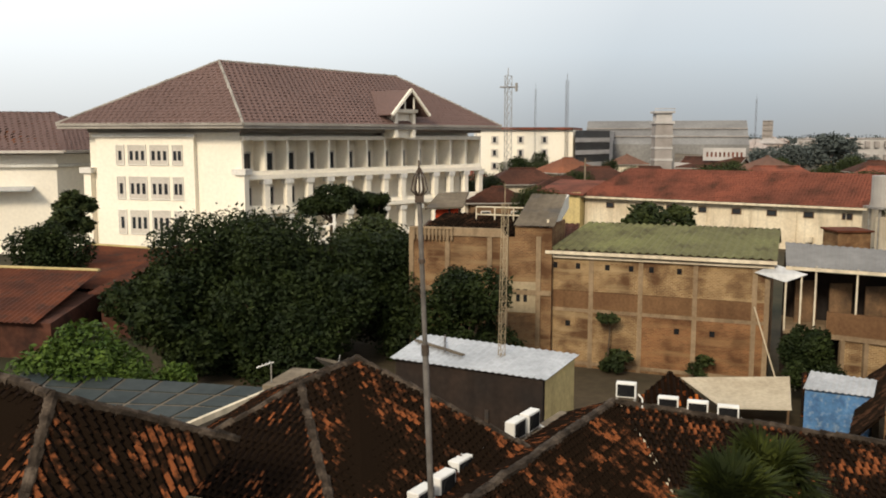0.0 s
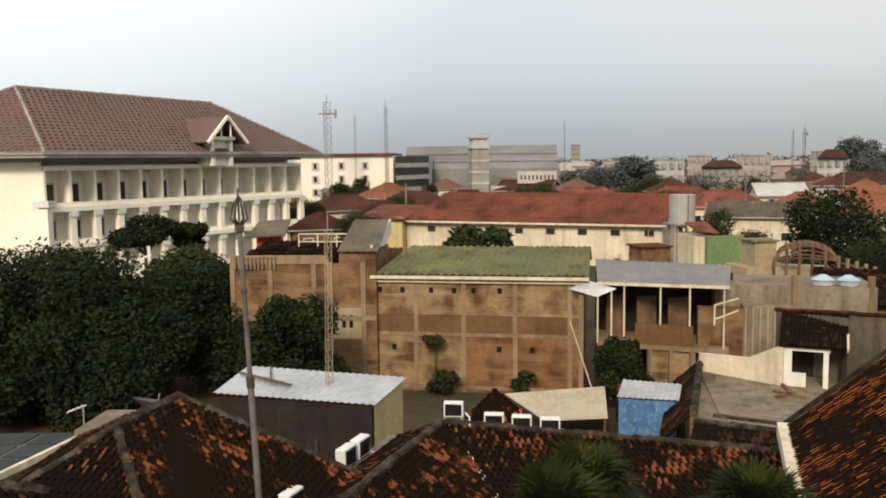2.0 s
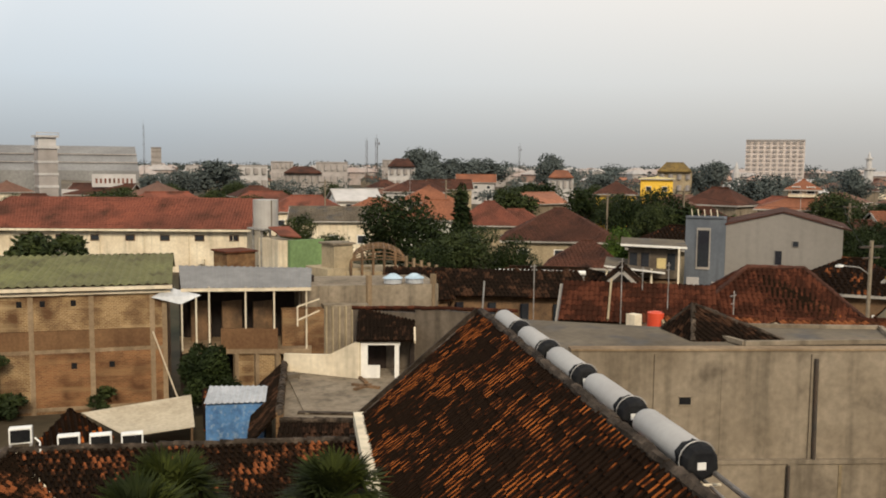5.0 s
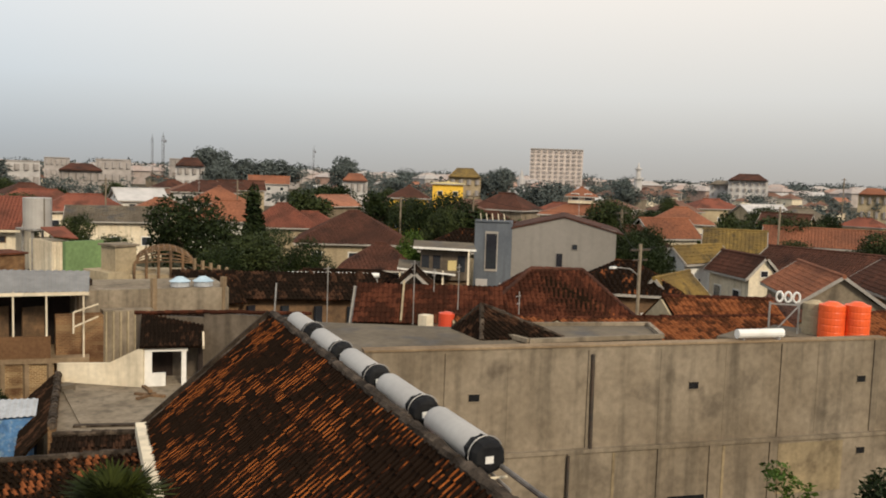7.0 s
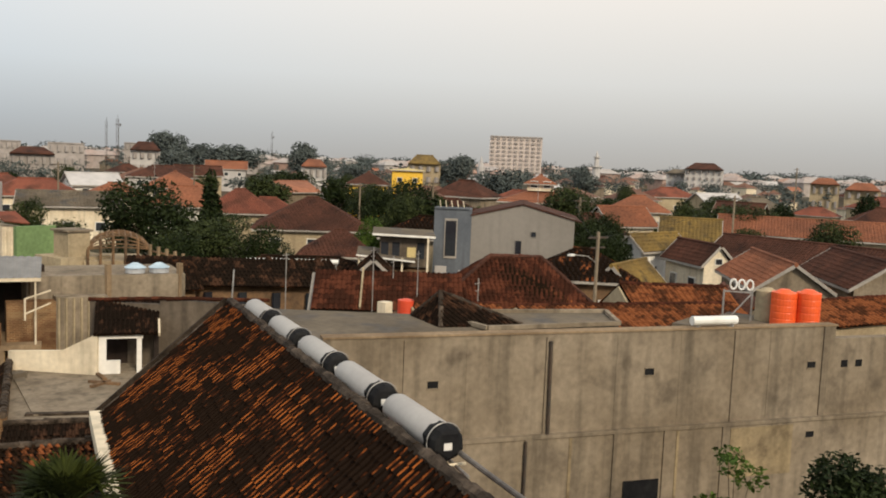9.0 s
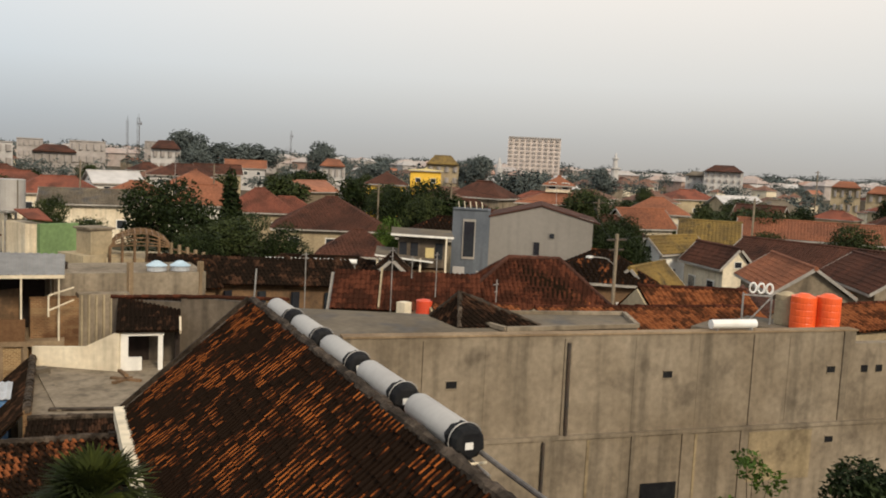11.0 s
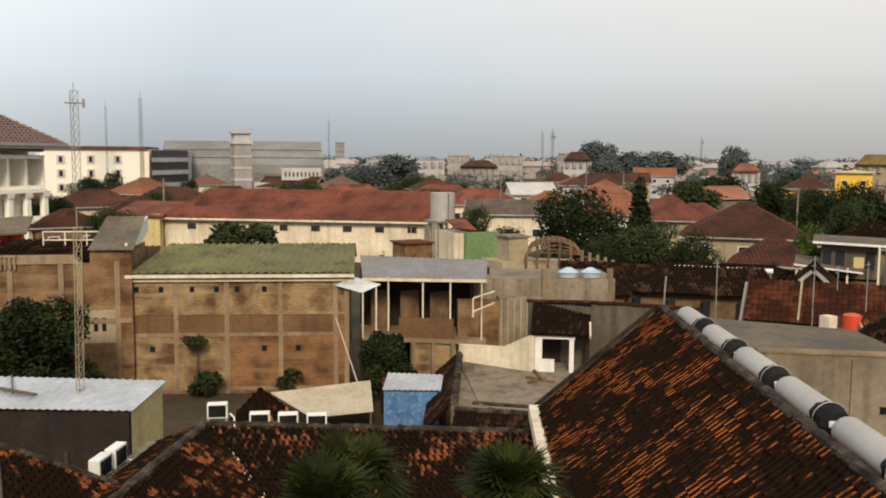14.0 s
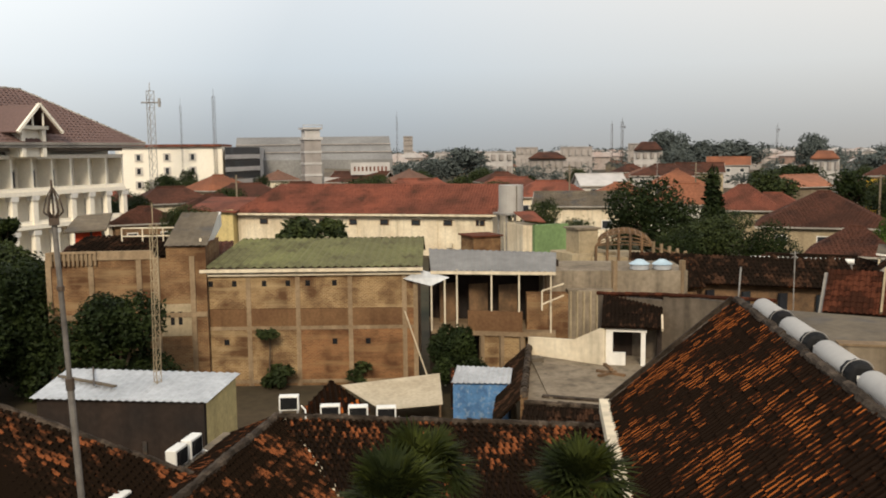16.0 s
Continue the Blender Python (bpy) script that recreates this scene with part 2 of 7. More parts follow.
M = dict(
    ground=stuff("ground_soil", (0.085, 0.062, 0.040), (0.032, 0.032, 0.018), big=0.05, small=2, dark=(0.018, 0.02, 0.012)),
    cream=stuff("cream_paint", (0.86, 0.80, 0.68), (0.82, 0.76, 0.64), big=0.15, small=3, bump=0.1, grain=0.05),
    white=stuff("white_paint", (0.74, 0.72, 0.67), (0.62, 0.59, 0.53), big=0.3, small=4, bump=0.1, streak=0.25, grain=0.07),
    offwhite=stuff("aged_whitewash", (0.70, 0.62, 0.47), (0.55, 0.46, 0.33), big=0.35, small=4, streak=0.5, grain=0.1),
    hotel_roof=stuff("hotel_roof_tile", (0.15, 0.095, 0.082), (0.125, 0.08, 0.07), big=0.1, small=5, island=0.2, rough=0.6),
    dark_glass=stuff("dark_glass", (0.03, 0.035, 0.04), (0.02, 0.02, 0.025), rough=0.15, bump=0.0),
    grey_panel=stuff("grey_window_panel", (0.56, 0.52, 0.46), (0.50, 0.46, 0.41), bump=0.05),
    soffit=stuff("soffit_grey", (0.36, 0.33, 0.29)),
    brick_bed=bricked("old_brick", (0.25, 0.17, 0.09), (0.205, 0.107, 0.05), (0.12, 0.056, 0.028), 22),
    concrete=stuff("bare_concrete", (0.245, 0.20, 0.145), (0.165, 0.13, 0.09), big=0.35, small=5, streak=0.75, dark=(0.10, 0.08, 0.058), dark_at=0.66),
    frame_conc=stuff("beam_concrete", (0.27, 0.195, 0.12), (0.18, 0.125, 0.075), big=0.6, small=7, streak=0.4),
    tile=clay("clay_roof_tile", (0.32, 0.09, 0.021), (0.072, 0.021, 0.008), (0.010, 0.0055, 0.0032), 0.738),
    tile_old=clay("mossy_clay_tile", (0.19, 0.062, 0.024), (0.034, 0.016, 0.009), (0.011, 0.007, 0.0045), 0.778),
    rust_tile=clay("rusty_clay_tile", (0.085, 0.030, 0.017), (0.058, 0.020, 0.012), (0.036, 0.015, 0.0095), 0.71),
    tile_mid=clay("orange_brown_tile", (0.20, 0.07, 0.028), (0.115, 0.040, 0.018), (0.055, 0.023, 0.012), 0.665),
    # trough: shade and dirt of the tile hollows, painted as one near-black colour
    trough=stuff("tile_trough_shade_dirt", (0.011, 0.006, 0.0035), (0.007, 0.004, 0.0025), rough=0.95, big=0.8, small=12),
    tile_black=clay("blackened_tile", (0.055, 0.028, 0.017), (0.024, 0.014, 0.0095), (0.013, 0.009, 0.0065), 0.76),
    ridge=stuff("ridge_mortar", (0.10, 0.075, 0.055), (0.018, 0.013, 0.009), big=3.2, small=16, bump=1.0, each=0.75, grain=0.35),
    red_roof=stuff("weathered_red_roof", (0.21, 0.068, 0.042), (0.13, 0.048, 0.032), big=0.16, small=3, island=0.4, dark=(0.075, 0.033, 0.022), dark_at=0.58),
    orange_roof=stuff("orange_clay_roof", (0.25, 0.096, 0.05), (0.15, 0.062, 0.036), big=0.2, small=3, grain=0.25, island=0.5),
    brown_roof=stuff("brown_clay_roof", (0.088, 0.036, 0.023), (0.048, 0.022, 0.015), big=0.2, small=3, grain=0.25, island=.5, dark=(0.025, 0.014, 0.011)),
    rust=stuff("rusted_sheet", (0.13, 0.04, 0.018), (0.06, 0.022, 0.013), big=0.4, small=4, dark=(0.05, 0.028, 0.02)),
    moss_roof=stuff("mossy_asbestos_sheet", (0.165, 0.165, 0.072), (0.125, 0.118, 0.06), big=0.35, small=5, dark=(0.06, 0.052, 0.03), dark_at=0.62, streak=0.3),
    ochre=stuff("ochre_mossy_roof", (0.19, 0.125, 0.038), (0.11, 0.075, 0.03), big=0.4, small=4, dark=(0.06, 0.045, 0.025), dark_at=0.62),
    zinc=stuff("zinc_sheet", (0.50, 0.51, 0.52), (0.36, 0.37, 0.38), big=0.4, small=4, rough=0.45, metal=0.2, streak=0.2),
    grey_roof=stuff("grey_sheet", (0.15, 0.122, 0.088), (0.09, 0.073, 0.053), big=0.3, small=3, dark=(0.08, 0.075, 0.07)),
    # black_wall: dark paint outside, and painted shade on walls of open interiors
    black_wall=stuff("dark_wall_paint_shade", (0.022, 0.018, 0.016), (0.038, 0.026, 0.02), big=0.5, small=5, streak=0.3),
    yellow_wall=stuff("pale_yellow_wall", (0.56, 0.45, 0.21), (0.46, 0.37, 0.18), big=0.6, small=5, streak=0.3),
    yellow=stuff("yellow_paint", (0.75, 0.47, 0.06), (0.66, 0.41, 0.06), big=0.2, small=3),
    blue=stuff("peeling_blue_paint", (0.09, 0.20, 0.38), (0.06, 0.13, 0.26), big=2.6, small=9, dark=(0.22, 0.29, 0.36), dark_at=0.62, streak=0.5),
    steel=stuff("galvanised_steel", (0.36, 0.35, 0.33), (0.22, 0.2, 0.18), big=2, small=10, rough=0.5, metal=0.5),
    pole_steel=stuff("dull_pole_steel", (0.17, 0.155, 0.14), (0.10, 0.09, 0.08), big=2, small=10, rough=0.6, metal=0.2),
    plaster=stuff("yellowed_plaster", (0.28, 0.215, 0.125), (0.20, 0.155, 0.095), big=0.8, small=6, streak=0.5, dark=(0.12, 0.09, 0.055), dark_at=0.62),
    dark_steel=stuff("dark_steel", (0.06, 0.055, 0.05), (0.10, 0.07, 0.05), big=2, small=10, rough=0.6, metal=0.4),
    plastic=stuff("white_plastic", (0.72, 0.71, 0.67), (0.62, 0.6, 0.55), big=2, small=8, rough=0.5, bump=0.05, grain=0.06),
    # black: real black plastic, also the plates that paint shade in wall openings
    black=stuff("black_plastic_hole_shade", (0.008, 0.008, 0.009), (0.014, 0.014, 0.014), big=3, small=12, rough=0.7),
    tank_grey=stuff("brushed_grey_metal", (0.37, 0.35, 0.32), (0.32, 0.30, 0.275), big=0.8, small=9, rough=0.5, metal=0.1, bump=0.02, grain=0.04),
    red_pl=stuff("red_plastic", (0.55, 0.06, 0.02), (0.45, 0.045, 0.018), big=1, small=6, rough=0.5, bump=0.05, grain=0.05),
    shed_grey=stuff("dull_metal_sheet", (0.22, 0.215, 0.205), (0.16, 0.155, 0.15), big=0.1, small=1.5),
    orange_pl=stuff("orange_plastic", (0.75, 0.105, 0.02), (0.62, 0.08, 0.02), big=1, small=6, rough=0.45, bump=0.05, grain=0.05),
    solar=stuff("solar_glass", (0.022, 0.029, 0.029), (0.042, 0.05, 0.048), big=0.6, small=4, rough=0.6, bump=0.02),
    bark=stuff("bark", (0.09, 0.065, 0.045), (0.05, 0.037, 0.027), big=2, small=12, bump=0.8),
    wood=stuff("weathered_wood", (0.20, 0.12, 0.065), (0.10, 0.065, 0.04), big=1.5, small=9, streak=0.3),
    leaf=stuff("dark_leaves", (0.024, 0.034, 0.008), (0.009, 0.015, 0.005), big=0.7, small=5, island=0.6, rough=0.6, bump=0.0, grain=0.3),
    leaf_b=stuff("bright_leaves", (0.075, 0.115, 0.018), (0.03, 0.055, 0.010), big=0.7, small=5, island=0.6, rough=0.6, bump=0.0, grain=0.3),
    leaf_m=stuff("mid_leaves", (0.050, 0.062, 0.018), (0.018, 0.026, 0.010), big=0.7, small=5, island=0.6, rough=0.6, bump=0.0, grain=0.3),
    palm=stuff("palm_leaves", (0.046, 0.055, 0.009), (0.010, 0.015, 0.004), big=1.4, small=6, island=0.6, rough=0.75, bump=0.0),
    # leaf_far, far_brown, far_orange: distance haze painted into paler, greyer base colours
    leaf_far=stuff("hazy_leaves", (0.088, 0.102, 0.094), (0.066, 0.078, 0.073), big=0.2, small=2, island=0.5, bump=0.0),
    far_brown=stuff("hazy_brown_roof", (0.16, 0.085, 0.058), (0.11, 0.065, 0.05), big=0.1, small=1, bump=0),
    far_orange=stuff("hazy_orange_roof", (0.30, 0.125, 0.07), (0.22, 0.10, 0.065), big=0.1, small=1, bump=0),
    brick_red=bricked("red_brick", (0.24, 0.145, 0.07), (0.225, 0.10, 0.044), (0.14, 0.06, 0.028), 22),
    brick_buff=bricked("buff_brick", (0.36, 0.265, 0.145), (0.26, 0.16, 0.075), (0.155, 0.085, 0.042), 22),
    band=stuff("dark_brown_render", (0.165, 0.092, 0.045), (0.12, 0.064, 0.032), big=0.5, small=7, streak=.4),
    # far_pink, far, far_w, far_leaf: muted colours with the distance haze mixed in
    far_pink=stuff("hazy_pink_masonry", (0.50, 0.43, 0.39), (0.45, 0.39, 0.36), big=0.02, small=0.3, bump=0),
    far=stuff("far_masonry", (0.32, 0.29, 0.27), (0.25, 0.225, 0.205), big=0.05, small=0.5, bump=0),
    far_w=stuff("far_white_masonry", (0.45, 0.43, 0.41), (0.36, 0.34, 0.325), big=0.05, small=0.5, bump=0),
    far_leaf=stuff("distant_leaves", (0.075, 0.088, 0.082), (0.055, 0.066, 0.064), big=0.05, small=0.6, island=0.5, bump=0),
    pale=stuff("pale_render", (0.38, 0.31, 0.20), (0.28, 0.22, 0.14), big=0.3, small=4, streak=0.3),
    green_wall=stuff("green_paint", (0.16, 0.24, 0.10), (0.12, 0.18, 0.08), big=0.4, small=4),
    grey_wall=stuff("grey_cement_render", (0.235, 0.215, 0.19), (0.20, 0.183, 0.16), big=0.15, small=3, streak=0.15, grain=0.05),
    canvas=stuff("pale_canvas", (0.48, 0.41, 0.30), (0.37, 0.31, 0.22), big=0.6, small=6),
    pale_blue=stuff("pale_blue_plastic", (0.40, 0.50, 0.56), (0.30, 0.40, 0.47), big=2, small=8, rough=0.5),
    blue_grey=stuff("blue_grey_render", (0.125, 0.138, 0.155), (0.09, 0.10, 0.115), big=0.3, small=4, streak=0.3, grain=0.07),
    dull_wall=stuff("dark_stained_render", (0.135, 0.108, 0.08), (0.085, 0.068, 0.052), big=0.5, small=5, streak=0.7),
    red_paint=stuff("red_paint", (0.55, 0.07, 0.025), (0.42, 0.05, 0.02)),
)


# ---- helpers of this scene ----
def vec(*a):
    return Vector(a)


def polar(az, r, z=0.0):
    return Vector((r * math.sin(radians(az)), r * math.cos(radians(az)), z))


def thing(name, at, label, category, group="", kind=""):
    ob = new(name)
    ob.location = at
    ob.empty_display_size = 0.3
    return tagged(ob, label, category, group, kind)


def part(name, bm, material, parent=None, label="", smooth=False):
    """Links a bmesh, in its parent's coordinates, as one mesh."""
    me = bpy.data.meshes.new(name)
    bm.normal_update()
    bm.to_mesh(me)
    bm.free()
    me.materials.append(material)
    if smooth:
        me.polygons.foreach_set("use_smooth", [True] * len(me.polygons))
    ob = new(name, me)
    ob.parent = parent
    if label:
        ob["label"] = label
    return ob


def box(bm, lo, hi, m=None):
    """An axis-parallel block from corner to corner, turned by m."""
    vs = []
    for z in (lo[2], hi[2]):
        for x, y in ((lo[0], lo[1]), (hi[0], lo[1]), (hi[0], hi[1]), (lo[0], hi[1])):
            v = Vector((x, y, z))
            vs.append(bm.verts.new(m @ v if m else v))
    for f in ((3, 2, 1, 0), (4, 5, 6, 7), (0, 1, 5, 4), (1, 2, 6, 5), (2, 3, 7, 6), (3, 0, 4, 7)):
        bm.faces.new([vs[i] for i in f])
    return bm


def boxes(*items, m=None):
    bm = bmesh.new()
    for lo, hi in items:
        box(bm, lo, hi, m)
    return bm


def beam(bm, a, b, w, h=None, sides=4, w2=None):
    """A bar from a to b; tapers to w2."""
    a, b = Vector(a), Vector(b)
    h = h or w
    w2 = w if w2 is None else w2
    q = (b - a).to_track_quat("Z", "Y").to_matrix()
    rings = []
    for p, k in ((a, 1.0), (b, w2 / w)):
        ring = []
        for i in range(sides):
            t = 2 * math.pi * (i + 0.5) / sides
            s = 1 / math.cos(math.pi / sides)
            ring.append(bm.verts.new(p + q @ Vector((math.cos(t) * w / 2 * s * k, math.sin(t) * h / 2 * s * k, 0))))
        rings.append(ring)
    for i in range(sides):
        j = (i + 1) % sides
        bm.faces.new((rings[0][i], rings[0][j], rings[1][j], rings[1][i]))
    bm.faces.new(rings[0][::-1])
    bm.faces.new(rings[1])
    return bm


def beams(*items, sides=4):
    bm = bmesh.new()
    for it in items:
        beam(bm, *it, sides=sides)
    return bm


def prism(pts, z0, z1):
    """An upright prism over a plan outline."""
    bm = bmesh.new()
    lo, hi = ([bm.verts.new((p[0], p[1], z)) for p in pts] for z in (z0, z1))
    bm.faces.new(lo[::-1])
    bm.faces.new(hi)
    for i in range(len(pts)):
        j = (i + 1) % len(pts)
        bm.faces.new((lo[i], lo[j], hi[j], hi[i]))
    bmesh.ops.recalc_face_normals(bm, faces=bm.faces)
    return bm


def slab(bm, pts, t):
    """A plate of thickness t under a polygon."""
    pts = [Vector(p) for p in pts]
    nrm = (pts[1] - pts[0]).cross(pts[2] - pts[0]).normalized()
    if nrm.z < 0:
        nrm = -nrm
    top = [bm.verts.new(p) for p in pts]
    bot = [bm.verts.new(p - nrm * t) for p in pts]
    bm.faces.new(top)
    bm.faces.new(bot[::-1])
    for i in range(len(pts)):
        j = (i + 1) % len(pts)
        bm.faces.new((top[j], top[i], bot[i], bot[j]))
    return bm


def slabs(t, *polys):
    bm = bmesh.new()
    for p in polys:
        slab(bm, p, t)
    bmesh.ops.recalc_face_normals(bm, faces=bm.faces)
    return bm


def quad_at(a, b, c, d, u, v):
    """The place (u along the eave, v up the slope) on a patch: a, b the eave's ends, c, d the ridge's."""
    return (a * (1 - u) + b * u) * (1 - v) + (d * (1 - u) + c * u) * v


def corrugated(a, b, c, d, pitch=0.2, amp=0.03, thick=0.015):
    """Corrugated sheets over a patch, waves running up the slope."""
    a, b, c, d = map(Vector, (a, b, c, d))
    nrm = (b - a).cross(d - a).normalized()
    nrm = nrm if nrm.z > 0 else -nrm
    n = max(2, int((b - a).length / pitch)) * 4
    bm = bmesh.new()
    tops, bots = [], []
    for i in range(n + 1):
        u = i / n
        off = nrm * amp * math.sin(i * math.pi / 2)
        tops.append([bm.verts.new(quad_at(a, b, c, d, u, v) + off) for v in (0, 0.5, 1)])
        bots.append([bm.verts.new(quad_at(a, b, c, d, u, v) + off - nrm * thick) for v in (0, 0.5, 1)])
    for i in range(n):
        for k in range(2):
            bm.faces.new((tops[i][k], tops[i + 1][k], tops[i + 1][k + 1], tops[i][k + 1]))
            bm.faces.new((bots[i][k + 1], bots[i + 1][k + 1], bots[i + 1][k], bots[i][k]))
        bm.faces.new((bots[i][0], bots[i + 1][0], tops[i + 1][0], tops[i][0]))
    return bm


def hip_faces(c, r):
    """Four slopes over four eave corners c (in turn; the ridge r runs from side c3-c0 to side c1-c2)."""
    return [(c[0], c[1], r[1], r[0]), (c[2], c[3], r[0], r[1]), (c[1], c[2], r[1], r[1]), (c[3], c[0], r[0], r[0])]


def tube(bm, pts, w, sides=6):
    """One bent bar through points."""
    pts = [Vector(p) for p in pts]
    rings = []
    for i, p in enumerate(pts):
        d = (pts[min(i + 1, len(pts) - 1)] - pts[max(i - 1, 0)]).normalized()
        q = d.to_track_quat("Z", "Y").to_matrix()
        rings.append([bm.verts.new(p + q @ Vector((math.cos(a) * w / 2, math.sin(a) * w / 2, 0))) for a in [2 * math.pi * k / sides for k in range(sides)]])
    for a, b in zip(rings, rings[1:]):
        for k in range(sides):
            j = (k + 1) % sides
            bm.faces.new((a[k], a[j], b[j], b[k]))
    bm.faces.new(rings[0][::-1])
    bm.faces.new(rings[-1])
    return bm


def lathe(prof, seg=24, axis="z"):
    """A turned body from (radius, height) pairs."""
    bm = bmesh.new()
    rings = [[bm.verts.new((math.cos(a) * r, math.sin(a) * r, z)) for a in [2 * math.pi * k / seg for k in range(seg)]] for r, z in prof]
    for a, b in zip(rings, rings[1:]):
        for k in range(seg):
            j = (k + 1) % seg
            bm.faces.new((a[k], a[j], b[j], b[k]))
    bm.faces.new(rings[0][::-1])
    bm.faces.new(rings[-1])
    return bm


def cap_row(parent, a, b, r=0.13, step=0.4, material="ridge"):
    """Half-round ridge caps, each a piece of its own, from a to b."""
    a, b = Vector(a), Vector(b)
    n = max(1, int((b - a).length / step))
    bm = bmesh.new()
    ln = (b - a).length / n
    beam(bm, (0, 0, -ln * .58), (0, 0, ln * .58), r * 2.0, r * 1.7, sides=7, w2=r * 1.55)
    me = bpy.data.meshes.new("ridge_cap")
    bm.normal_update()
    bm.to_mesh(me)
    bm.free()
    me.materials.append(M[material])
    q = (b - a).to_track_quat("Z", "Y").to_matrix().to_4x4()
    for i in range(n):
        ob = new("ridge_cap", me)
        ob.parent = parent
        j = random.uniform
        ob.matrix_basis = Matrix.Translation(a.lerp(b, (i + .5) / n) + Vector((j(-.015, .015), j(-.015, .015), .01 + j(-.015, .02)))) @ q @ Euler((j(-.05, .05), j(-.05, .05), j(-.5, .5))).to_matrix().to_4x4()


def tile_roof(name, parent, patches, material, tw=0.26, th=0.34, pick=None, count=0, label=""):
    """Overlapping curved clay tiles laid row by row over patches (a, b, c, d). The count tiles nearest to pick are pieces of their own."""
    rng = random.Random(len(name) + int(abs(patches[0][0][0]) * 10))
    prof = [(-0.52, -0.012), (-0.24, -0.004), (-0.06, 0.05), (0.28, 0.05), (0.5, -0.012)]
    w = len(prof)
    spots = []
    for a, b, c, d in patches:
        a, b, c, d = map(Vector, (a, b, c, d))
        rise = ((d - a).length + (c - b).length) / 2
        rows = max(1, int(rise / th))
        for k in range(rows):
            v = (k + 0.5) / rows
            l, r = quad_at(a, b, c, d, 0, v), quad_at(a, b, c, d, 1, v)
            n = max(1, round((r - l).length / tw))
            ux = (b - a).normalized()
            up = (quad_at(a, b, c, d, 0.5, 1) - quad_at(a, b, c, d, 0.5, 0)).normalized()
            nz = ux.cross(up).normalized()
            if nz.z < 0:
                ux, nz = -ux, -nz
            for i in range(n):
                p = l.lerp(r, (i + 0.5) / n)
                j = rng.uniform
                q = Matrix((ux, up, nz)).transposed().to_4x4()
                spots.append(Matrix.Translation(p + nz * (0.012 + j(0, 0.02)) + up * j(-0.02, 0.02)) @ q @ Euler((radians(-5 + j(-2, 2)), radians(j(-3, 3)), radians(j(-3, 3)))).to_matrix().to_4x4())
    vs, fs = [], []
    for y, dz in ((-0.58, 0.0), (0.58, 0.0)):
        vs += [(x * tw, y * th, z + dz) for x, z in prof]
    vs += [(x * tw, -0.58 * th, z - 0.022) for x, z in prof]
    fs = [(k, k + 1, w + k + 1, w + k) for k in range(w - 1)] + [(2 * w + k, 2 * w + k + 1, k + 1, k) for k in range(w - 1)]
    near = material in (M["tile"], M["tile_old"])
    # near tiles: hollow faces get the trough colour, which paints their shade in
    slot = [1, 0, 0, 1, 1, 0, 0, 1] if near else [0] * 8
    if pick and count:
        spots.sort(key=lambda m: (m.translation - Vector(pick)).length)
        me = bpy.data.meshes.new("roof_tile")
        me.from_pydata(vs, [], fs)
        me.materials.append(material)
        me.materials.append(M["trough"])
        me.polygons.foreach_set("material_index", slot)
        for m in spots[:count]:
            ob = new("roof_tile", me)
            ob.parent = parent
            ob.matrix_basis = m
        spots = spots[count:]
    base = np.array([(*v, 1) for v in vs])
    allv = np.concatenate([(base @ np.array(m).T)[:, :3] for m in spots])
    allf = [tuple(i + 3 * w * k for i in f) for k in range(len(spots)) for f in fs]
    me = bpy.data.meshes.new(name)
    me.from_pydata(allv.tolist(), [], allf)
    me.materials.append(material)
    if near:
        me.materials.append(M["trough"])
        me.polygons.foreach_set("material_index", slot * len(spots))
    ob = new(name, me)
    ob.parent = parent
    tagged(ob, label, kind="stuff")
    # boarding under the tiles
    bm = bmesh.new()
    for a, b, c, d in patches:
        pts = [a, b, c] + ([d] if (Vector(c) - Vector(d)).length > 0.01 else [])
        pts = [Vector(p) - Vector((0, 0, 0.03)) for p in pts]
        slab(bm, pts, 0.05)
    part("roof_deck", bm, M["tile_old"], parent)
    return ob


def gable_wall(bm, a, b, h0, apex, t=0.2):
    """A wall with a pointed top from a to b (plan), up to the apex height."""
    a, b = Vector((a[0], a[1], 0)), Vector((b[0], b[1], 0))
    m = (a + b) / 2
    n = Vector((-(b - a).y, (b - a).x, 0)).normalized() * t
    pts = [a, b, b + vec(0, 0, h0), m + vec(0, 0, apex), a + vec(0, 0, h0)]
    f, k = [bm.verts.new(p) for p in pts], [bm.verts.new(p + n) for p in pts]
    bm.faces.new(f)
    bm.faces.new(k[::-1])
    for i in range(5):
        j = (i + 1) % 5
        bm.faces.new((f[j], f[i], k[i], k[j]))


